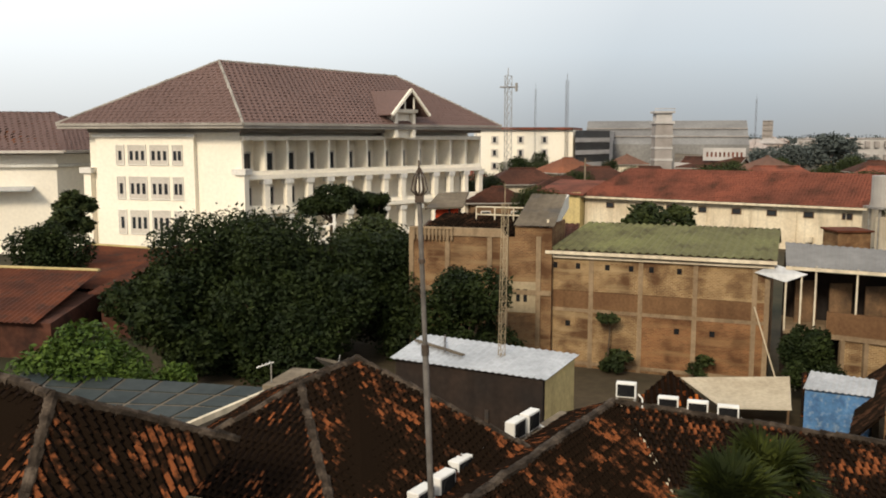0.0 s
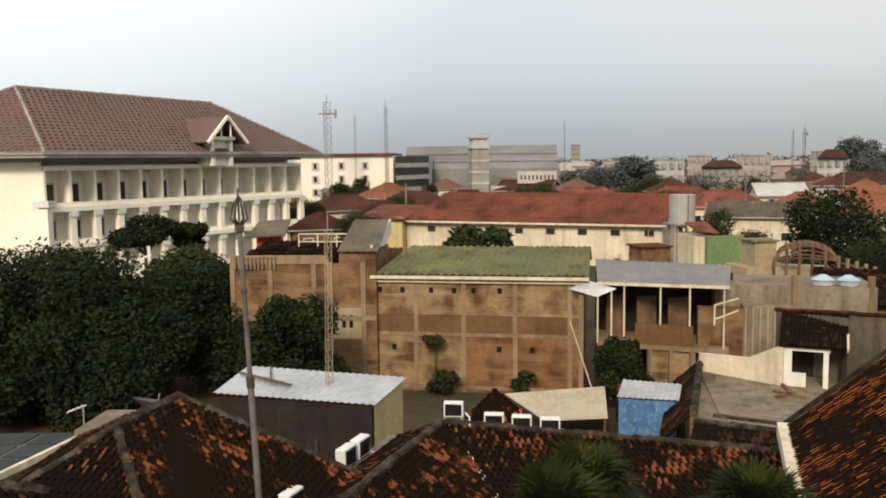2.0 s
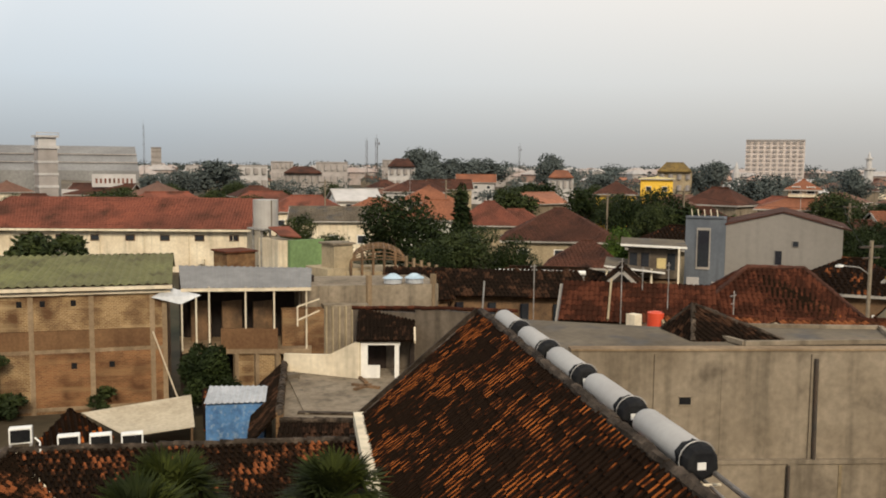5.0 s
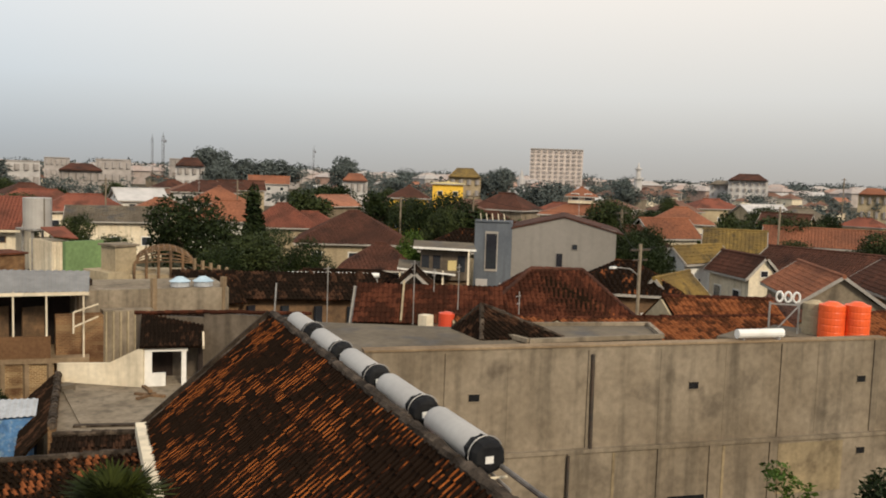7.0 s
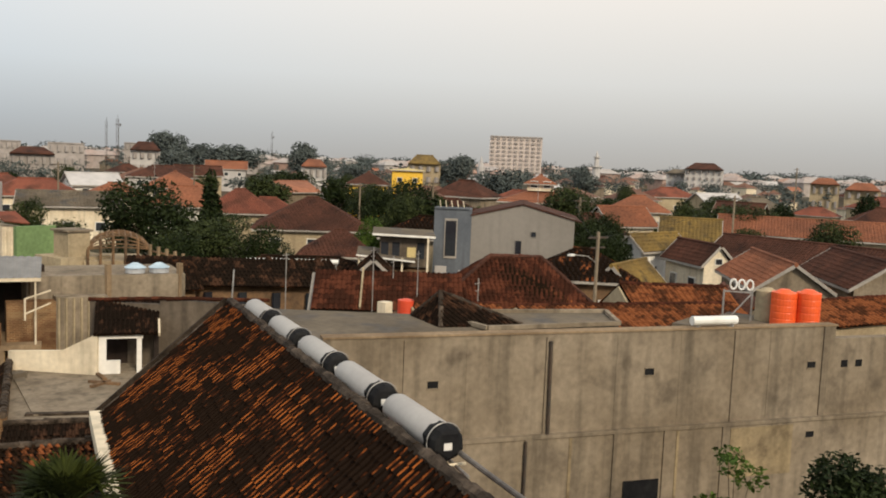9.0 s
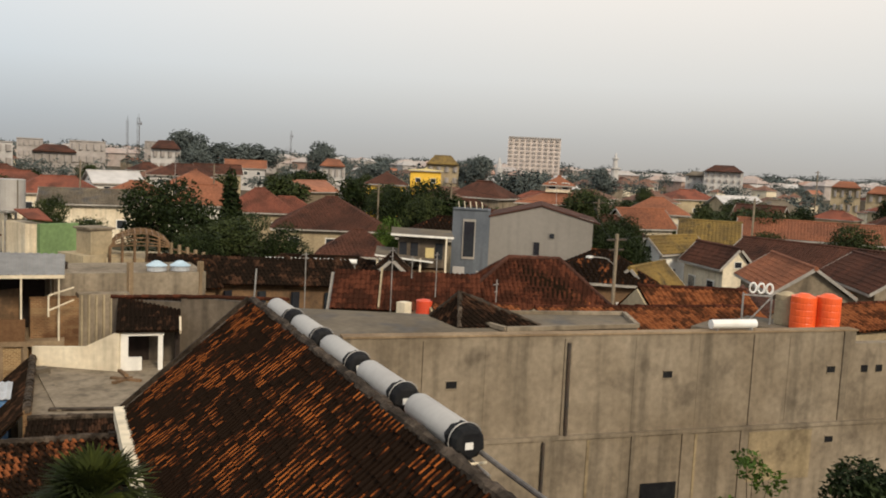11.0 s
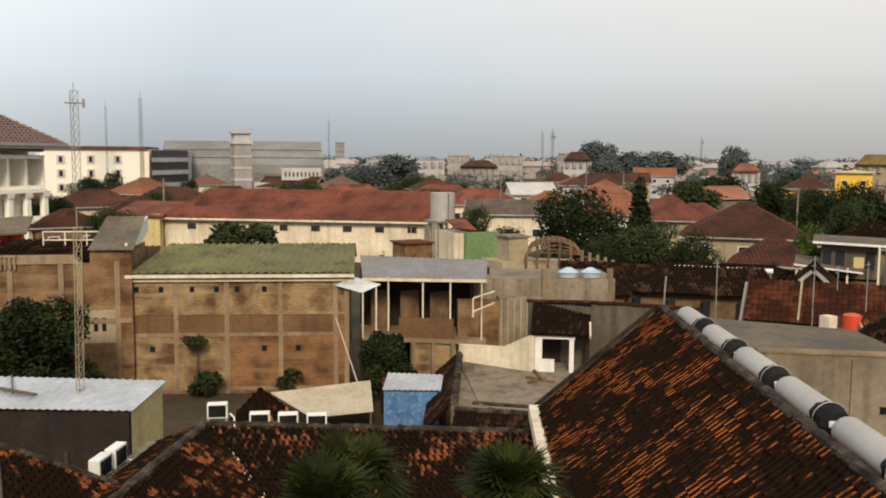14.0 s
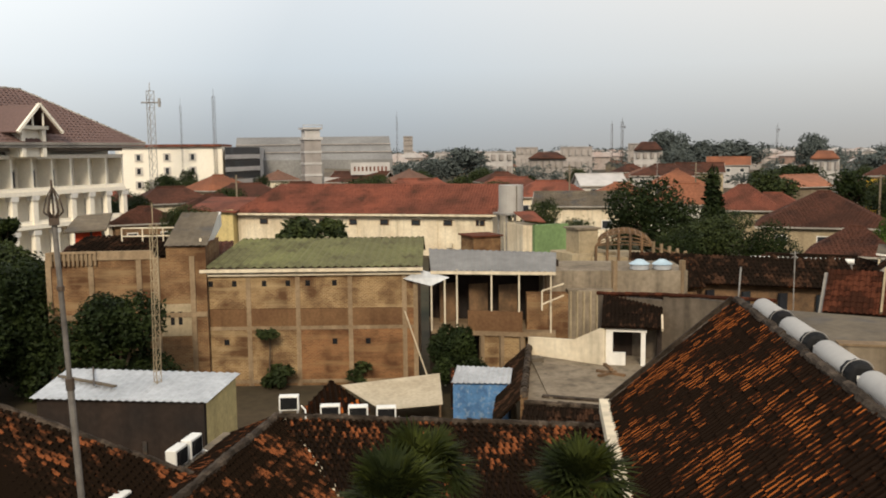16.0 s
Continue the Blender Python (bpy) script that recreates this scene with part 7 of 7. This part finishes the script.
GABLED = [  # plan centre, turn, length, width, eave height, roof rise, wall, roof
    (98.4, 36.6, -70, 6.0, 8.0, 4.2, 2.8, "pale", "ochre"), (86.0, 35.8, -12, 7.5, 2.8, 4.3, 1.6, "white", "ochre"),
    (63.1, 28.05, 4, 6.4, 3.0, 3.4, 1.9, "wood", "ochre"), (81.9, 29.5, 50, 7.0, 2.9, 3.9, 1.9, "offwhite", "brown_roof"),
    (91.4, 18.2, 74, 27.0, 10.0, 2.6, 3.2, "pale", "brown_roof"), (68.7, 19.0, 31, 11.0, 4.8, 4.4, 1.9, "concrete", "orange_roof"),
    (75.6, 14.1, 31, 12.0, 5.2, 4.4, 2.0, "concrete", "brown_roof"), (47.2, 40.2, 40, 4.0, 1.9, 4.4, 1.25, "black_wall", "tile_black"),
]
for x, y, rz, w, d, h, rh, wm, rm in GABLED:
    simple_house(vec(x, y, 0), rz, w, d, h, rh, wm, rm, f"{NAME_OF.get(wm, 'pale')} house with {NAME_OF.get(rm, 'pale')} gabled tile roof", False, over=.45, windows=3 if w > 9 else 2)
tp = polar(60.1, 152)
sp = simple_house(vec(tp.x, tp.y, 8.0), -60, 4.4, 4.4, 1.2, 1.5, "offwhite", "orange_roof", "small upper tier with orange pyramid roof", True, group="", windows=2)


def far_blocks():
    def block(az0, az1, r, z, floors, cols, wall, label, deep=14.0, roof=None, z_roof=0.0):
        a, b = polar(az0, r), polar(az1, r)
        ob = thing("apartment_building", (0, 0, 0), label, "building")
        back = (a + b).normalized() * deep
        part("wall", prism([a, b, b + back, a + back], 0, z), M[wall], ob)
        part("parapet", prism([a * .999, b * .999, b + back, a + back], z, z + z * .03), M["far"], ob)
        if roof:
            c = [vec(p.x, p.y, z * 1.03) for p in (a * .995, b * .995, b + back, a + back)]
            t = (c[0] + c[2]) / 2 + vec(0, 0, z_roof)
            t0, t1 = t.lerp((c[0] + c[3]) / 2 + vec(0, 0, z_roof), .5), t.lerp((c[1] + c[2]) / 2 + vec(0, 0, z_roof), .5)
            bm = bmesh.new()
            for q in hip_faces(c, [t0, t1]):
                slab(bm, q if q[2] != q[3] else q[:3], .3)
            part("roof", bm, M[roof], ob)
        al = (b - a)
        for i in range(floors):
            for j in range(cols):
                p = a + al * ((j + .5) / cols)
                zz = z * (i + .35) / floors
                w, h = al.length / cols * .26, z / floors * .24
                # from 250 m on, panes take the pale far colour: haze painted over glass
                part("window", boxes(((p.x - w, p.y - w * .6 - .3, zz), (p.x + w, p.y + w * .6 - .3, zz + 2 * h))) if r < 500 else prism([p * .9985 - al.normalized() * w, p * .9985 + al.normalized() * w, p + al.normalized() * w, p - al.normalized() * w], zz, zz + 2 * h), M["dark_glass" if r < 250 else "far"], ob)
        return ob

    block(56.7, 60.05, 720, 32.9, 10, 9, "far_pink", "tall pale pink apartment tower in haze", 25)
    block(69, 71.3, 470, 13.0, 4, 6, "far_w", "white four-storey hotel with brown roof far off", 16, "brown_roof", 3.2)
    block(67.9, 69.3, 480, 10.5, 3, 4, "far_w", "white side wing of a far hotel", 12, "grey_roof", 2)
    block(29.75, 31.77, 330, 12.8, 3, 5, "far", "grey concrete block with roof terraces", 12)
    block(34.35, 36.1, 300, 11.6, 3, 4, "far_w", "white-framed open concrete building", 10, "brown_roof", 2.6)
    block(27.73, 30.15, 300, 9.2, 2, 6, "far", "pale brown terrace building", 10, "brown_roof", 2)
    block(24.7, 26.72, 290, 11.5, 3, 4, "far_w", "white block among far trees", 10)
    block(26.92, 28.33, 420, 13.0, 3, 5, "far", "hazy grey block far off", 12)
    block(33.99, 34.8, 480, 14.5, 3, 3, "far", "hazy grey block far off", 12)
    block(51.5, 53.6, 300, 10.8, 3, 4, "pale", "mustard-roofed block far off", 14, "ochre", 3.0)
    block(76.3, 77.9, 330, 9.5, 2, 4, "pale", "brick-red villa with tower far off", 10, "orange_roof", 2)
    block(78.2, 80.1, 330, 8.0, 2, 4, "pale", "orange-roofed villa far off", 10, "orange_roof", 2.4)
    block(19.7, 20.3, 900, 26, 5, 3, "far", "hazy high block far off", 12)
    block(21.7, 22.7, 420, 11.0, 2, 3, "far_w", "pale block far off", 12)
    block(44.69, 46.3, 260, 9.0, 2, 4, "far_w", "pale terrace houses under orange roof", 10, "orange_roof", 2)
    t = thing("minaret", polar(63.54, 470), "slim white minaret with pointed cap", "minaret")
    bm = bmesh.new()
    for z0, z1, r0, r1 in ((0, 12, 2.2, 2.0), (12, 12.8, 2.9, 2.9), (12.8, 17, 1.3, 1.2), (17, 17.6, 1.9, 1.9), (17.6, 20.5, 1.0, .1)):
        bmesh.ops.create_cone(bm, cap_ends=True, segments=10, radius1=r0, radius2=r1, depth=z1 - z0, matrix=Matrix.Translation((0, 0, (z0 + z1) / 2)))
    part("shaft", bm, M["far_w"], t)
    t = thing("minaret", polar(56.2, 420), "small white tower with pointed cap", "minaret")
    bm = bmesh.new()
    for z0, z1, r0, r1 in ((0, 10, 1.8, 1.8), (10, 15, 1.6, .1)):
        bmesh.ops.create_cone(bm, cap_ends=True, segments=8, radius1=r0, radius2=r1, depth=z1 - z0, matrix=Matrix.Translation((0, 0, (z0 + z1) / 2)))
    part("shaft", bm, M["far_w"], t)


far_blocks()

# ---- trees of the town ----
TREES = [  # bearing, range, height, radius, leaf
    (35.81, 88, 9.2, 5.2, "leaf"), (38.84, 78, 6.4, 4.0, "leaf_m"), (42.77, 78, 6.2, 2.8, "leaf"), (37.42, 74, 5.4, 2.6, "leaf"), (30.66, 80, 6.0, 2.6, "leaf_m"), (28.33, 100, 6.8, 3.0, "leaf_m"),
    (49.5, 120, 8.2, 4.0, "leaf"), (51.6, 125, 9.2, 4.6, "leaf"), (49.3, 92, 6.0, 2.6, "leaf_b"), (57.6, 210, 10.6, 6.0, "leaf"), (54.9, 300, 14.0, 6.5, "leaf"), (53.5, 310, 12.0, 6.0, "leaf"),
    (23.5, 260, 12.6, 9.5, "leaf"), (21.3, 250, 10.0, 6.0, "leaf"), (20.1, 240, 9.4, 5.0, "leaf"), (25.1, 240, 8.0, 4.5, "leaf"), (36.41, 380, 19, 9, "leaf"), (38.73, 330, 15, 11, "leaf"), (40.76, 330, 14.5, 11, "leaf"), (37.02, 300, 12, 7, "leaf"),
    (44.8, 420, 18, 8, "leaf"), (62.8, 260, 12, 5, "leaf"), (72.9, 105, 6.0, 3.0, "leaf_m"), (63.6, 88, 7.2, 2.8, "leaf"), (64.9, 86, 5.6, 2.2, "leaf"), (62.1, 130, 9, 5, "leaf_m"), (72.3, 130, 8, 5, "leaf_m"),
    (79.2, 56, 5.2, 2.6, "leaf_m"), (63.5, 80, 6.6, 2.6, "leaf"), (63, 93, 8.0, 3.0, "leaf"), (64.6, 100, 7.0, 3.0, "leaf"), (42.27, 180, 8.0, 6.0, "leaf_m"), (47.1, 170, 7.8, 5.0, "leaf"), (44.29, 200, 8.6, 6, "leaf"), (48.3, 260, 10, 7, "leaf"), (33.18, 120, 6, 3.0, "leaf_m"),
    (2.9, 130, 6.6, 4.0, "leaf_m"), (8.7, 140, 6.8, 3.8, "leaf_m"), (10.3, 130, 6.2, 3.0, "leaf_m"), (5.9, 112, 6.0, 3.2, "leaf_m"), (0.7, 140, 7, 5, "leaf_m"),
]
MODELS = {}
for i, (az_, r, h, w, lf) in enumerate(TREES):
    # beyond 205 m the leaf colour itself carries the haze
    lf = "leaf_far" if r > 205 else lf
    key = (lf, r > 150, i % 3)
    p = polar(az_, r)
    if key not in MODELS:
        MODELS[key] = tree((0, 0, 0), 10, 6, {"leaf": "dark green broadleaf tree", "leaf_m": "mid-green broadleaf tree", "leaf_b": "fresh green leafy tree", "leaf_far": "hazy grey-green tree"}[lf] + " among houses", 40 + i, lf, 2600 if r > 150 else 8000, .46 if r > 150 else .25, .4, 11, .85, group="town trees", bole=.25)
        ob = MODELS[key]
        ob.matrix_basis = Matrix.LocRotScale(p, Euler((0, 0, i * 1.7)), (w / 6, w / 6, h / 10))
    else:
        src = MODELS[key]
        ob = copy_thing(src, Matrix())
        ob.matrix_basis = Matrix.LocRotScale(p, Euler((0, 0, i * 1.7)), (w / 6, w / 6, h / 10))
cy = thing("cypress", polar(39.2, 92), "tall narrow dark conifer", "tree")
part("trunk", beams((vec(0, 0, 0), vec(0, 0, 9), .3)), M["bark"], cy)
leaves("crown", [(vec(0, 0, 2.5 + .8 * i), (1.75 - .13 * i, 1.75 - .13 * i, .9)) for i in range(10)], 3600, .3, 77, M["leaf"], cy)

# ---- the rest of the town, scattered ----
rng = random.Random(21)
KINDS = []
for i in range(12):
    wm = rng.choice(["pale", "offwhite", "pale", "far", "concrete", "pale"])
    rm = ["brown_roof", "orange_roof", "brown_roof", "red_roof", "orange_roof", "brown_roof", "brown_roof", "far_brown", "far_orange", "far_brown", "far_brown", "far_w"][i]
    hp = i % 3 != 2
    ob = simple_house(polar(-28 + 9 * i, 190 + 10 * (i % 4)), -(-28 + 9 * i) + rng.uniform(-40, 40), rng.uniform(8, 14), rng.uniform(7, 10), rng.uniform(3.2, 5.8), rng.uniform(1.6, 3.0), wm, rm,
                      f"{NAME_OF.get(wm, 'pale')} town house with {NAME_OF.get(rm, 'pale')} {'hipped' if hp else 'gabled'} roof", hp, windows=1)
    KINDS.append(ob)
taken = [(polar(a, r), max(w, d) * .62 + 3) for a, r, _, w, d, *_ in HOUSES] + [(o.location.copy(), 8) for o in KINDS]
taken += [(polar(a, r), 5 + w * .5) for a, r, _, w, _ in TREES]
taken += [(vec(-10, 110, 0), 34), (polar(14, 285), 34), (polar(5.5, 247), 20), (polar(16.8, 212), 16), (vec(31, 104, 0), 17), (vec(-52, 108, 0), 16)]
made = 0
for k in range(4000):
    az_, r = rng.uniform(-30, 84), 112 + 520 * rng.random() ** 1.35
    if (az_ < 24 and r < 135) or (az_ < 6 and r < 170):
        continue
    p = polar(az_, r)
    if any((p - q).length < s + 6 for q, s in taken):
        continue
    taken.append((p, 5.5))
    s = rng.uniform(.6, 1.0)
    # farther copies come mostly from the kinds with haze-paled roof colours
    ob = copy_thing(rng.choice(KINDS[:8] if r < 260 else KINDS[6:]), Matrix())
    ob.matrix_basis = Matrix.LocRotScale(p, Euler((0, 0, radians(-az_ + rng.uniform(-50, 50)))), (s, s, s * rng.uniform(.85, 1.25)))
    made += 1
    if made > 210:
        break
srcs = [v for key, v in MODELS.items() if key[1] and key[0] != "leaf_far"] + [v for key, v in MODELS.items() if not key[1] and key[0] == "leaf_m"]
clumps = []
for k in range(620):
    az_, r = rng.uniform(-30, 84), 105 + 640 * rng.random() ** 1.1
    if (az_ < 24 and r < 150) or (az_ < 36 and r < 125):
        continue
    p = polar(az_, r)
    if any((p - q).length < s * .75 for q, s in taken):
        continue
    w, h = rng.uniform(2.4, 5.5), rng.uniform(4.2, 7.4) * (1 + r / 1400)
    if r < 230:
        ob = copy_thing(rng.choice(srcs), Matrix())
        ob.matrix_basis = Matrix.LocRotScale(p, Euler((0, 0, k)), (w / 6, w / 6, h / 10))
    else:
        for b in range(5):
            a = rng.uniform(0, 6.28)
            clumps.append((p + vec(math.cos(a) * w * .45, math.sin(a) * w * .45, h * rng.uniform(.45, .8)), (w * .55, w * .55, h * .24)))
# far crowns share leaf_far, greyed by painted haze
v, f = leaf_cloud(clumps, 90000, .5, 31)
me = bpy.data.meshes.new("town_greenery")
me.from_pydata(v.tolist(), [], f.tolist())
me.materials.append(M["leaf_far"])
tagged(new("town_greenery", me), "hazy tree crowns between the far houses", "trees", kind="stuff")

# ---- far woods and roofs towards the horizon, distance haze in their colours ----
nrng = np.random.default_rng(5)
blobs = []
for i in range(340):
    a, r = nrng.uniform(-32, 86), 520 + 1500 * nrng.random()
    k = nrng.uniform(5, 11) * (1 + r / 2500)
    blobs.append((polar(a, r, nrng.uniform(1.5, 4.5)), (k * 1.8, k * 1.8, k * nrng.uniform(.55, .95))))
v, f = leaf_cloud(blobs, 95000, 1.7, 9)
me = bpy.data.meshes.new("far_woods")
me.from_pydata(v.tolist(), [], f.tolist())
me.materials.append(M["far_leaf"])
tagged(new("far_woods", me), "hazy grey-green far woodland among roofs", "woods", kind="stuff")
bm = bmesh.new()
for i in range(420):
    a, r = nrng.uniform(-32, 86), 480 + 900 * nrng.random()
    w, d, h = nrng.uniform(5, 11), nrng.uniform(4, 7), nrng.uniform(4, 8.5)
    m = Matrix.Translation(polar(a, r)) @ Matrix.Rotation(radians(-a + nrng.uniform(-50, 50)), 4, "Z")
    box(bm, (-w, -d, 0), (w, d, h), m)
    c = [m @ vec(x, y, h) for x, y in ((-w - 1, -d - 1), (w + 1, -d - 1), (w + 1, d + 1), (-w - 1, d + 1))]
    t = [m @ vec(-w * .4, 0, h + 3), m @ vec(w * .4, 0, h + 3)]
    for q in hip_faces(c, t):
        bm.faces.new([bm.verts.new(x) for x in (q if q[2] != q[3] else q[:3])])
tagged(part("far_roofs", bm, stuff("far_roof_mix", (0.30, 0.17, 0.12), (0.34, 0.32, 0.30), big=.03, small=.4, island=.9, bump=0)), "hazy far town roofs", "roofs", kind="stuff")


# ---- small fittings ----
def rails():
    ob = thing("roof_railing", (0, 0, 0), "white pipe railing on the old brick building roof", "railing")
    a, b = vec(2.0, 52.5, 7.3), vec(6.3, 51.0, 7.3)
    for z in (.55, 1.0):
        part("rail", beams((a + vec(0, 0, z), b + vec(0, 0, z), .07), sides=6), M["offwhite"], ob)
    for i in range(5):
        p = a.lerp(b, i / 4)
        part("post", beams((p, p + vec(0, 0, 1.0), .07), sides=6), M["offwhite"], ob)
    bl = thing("balustrade", (0, 0, 0), "low pale balustrade along the brick parapet", "balustrade")
    a, b = vec(-1.7, 49.3, 7.3), vec(.6, 48.65, 7.3)
    part("rail", beams((a + vec(0, 0, .12), b + vec(0, 0, .12), .12)), M["frame_conc"], bl)
    for i in range(11):
        p = a.lerp(b, (i + .5) / 11)
        part("baluster", boxes(((p.x - .05, p.y - .1, 6.75), (p.x + .05, p.y, 7.35))), M["frame_conc"], bl)


rails()


def utility_pole(at, h, label, lamp=False):
    ob = thing("utility_pole", at, label, "utility pole", "utility poles")
    part("pole", beams((vec(0, 0, 0), vec(0, 0, h), .22), sides=8), M["concrete"], ob)
    part("crossarm", beams((vec(-.9, .3, h - .4), vec(.9, -.3, h - .4), .12)), M["dark_steel"], ob)
    part("crossarm", beams((vec(-.7, .2, h - 1.1), vec(.7, -.2, h - 1.1), .1)), M["dark_steel"], ob)
    if lamp:
        part("lamp_arm", tube(bmesh.new(), [(0, 0, h - 2.2), (-.6, .4, h - 1.7), (-1.5, 1.1, h - 1.6)], .07), M["steel"], ob)
        part("lamp_head", boxes(((-1.9, 1.0, h - 1.68), (-1.4, 1.3, h - 1.55))), M["plastic"], ob)
    return ob


POLES = [(64, 62, 8.0, True), (62.7, 100, 9.0, False), (72.1, 120, 9.5, False), (48.5, 118, 9.0, False), (53.2, 118, 9.8, False), (30.35, 140, 10, False), (38.13, 150, 10, False), (9.1, 124, 9.4, False), (75.5, 210, 14, False)]
for a, r, h, lamp in POLES:
    utility_pole(polar(a, r), h, "grey concrete utility pole with crossarms", lamp)


def wire(a, b, sag):
    a, b = Vector(a), Vector(b)
    ob = thing("power_line", (0, 0, 0), "thin black overhead power cable", "cable", "overhead cables")
    pts = [a.lerp(b, i / 14) - vec(0, 0, sag * 4 * (i / 14) * (1 - i / 14)) for i in range(15)]
    part("cable", tube(bmesh.new(), pts, .035, 4), M["black"], ob)


wire(polar(63.7, 62, 7.6), polar(62.4, 100, 8.6), .6)
wire(polar(63.7, 62, 7.6), polar(71.8, 120, 9.1), .9)
wire(polar(62.4, 100, 8.6), polar(52.9, 118, 9.4), .8)
wire(polar(52.9, 118, 9.4), polar(48.2, 118, 8.6), .5)

for a, r, z, h in ((49.6, 45.5, 6.0, 1.9), (52.5, 47, 6.0, 1.6), (56.5, 43, 4.4, 2.4), (44.0, 47, 6.1, 1.2), (50.9, 48, 5.8, 1.4), (35.8, 118, 6.5, 4), (60.0, 95, 6, 4.5)):
    p = polar(a, r)
    an = thing("roof_aerial", p, "thin steel aerial rod on a house roof", "antenna", "roof aerials")
    part("rod", beams((vec(0, 0, 0), vec(0, 0, z + h), .05), sides=6), M["steel"], an)
    part("crossbar", beams((vec(-.3, 0, z + h * .9), vec(.3, .1, z + h * .9), .03)), M["steel"], an)
    part("crossbar", beams((vec(-.2, 0, z + h * .75), vec(.2, .1, z + h * .75), .03)), M["steel"], an)

# brick skirting and rubble at the wall foot
rg = random.Random(4)
me = bpy.data.meshes.new("stone")
bm = bmesh.new()
bmesh.ops.create_icosphere(bm, subdivisions=1, radius=.16)
for v in bm.verts:
    v.co *= rg.uniform(.7, 1.25)
bm.to_mesh(me)
bm.free()
me.materials.append(M["concrete"])
rb = thing("rubble_heap", (0, 0, 0), "loose stones and rubble along the wall foot", "rubble")
for i in range(90):
    t = rg.random()
    p = wall_m @ vec(8 + 12 * t, -.5 - rg.random() * 1.2, .08)
    ob = new("stone", me)
    ob.parent = rb
    ob.matrix_basis = Matrix.LocRotScale(p, Euler((rg.random() * 6, rg.random() * 6, 0)), (rg.uniform(.6, 1.6),) * 3)
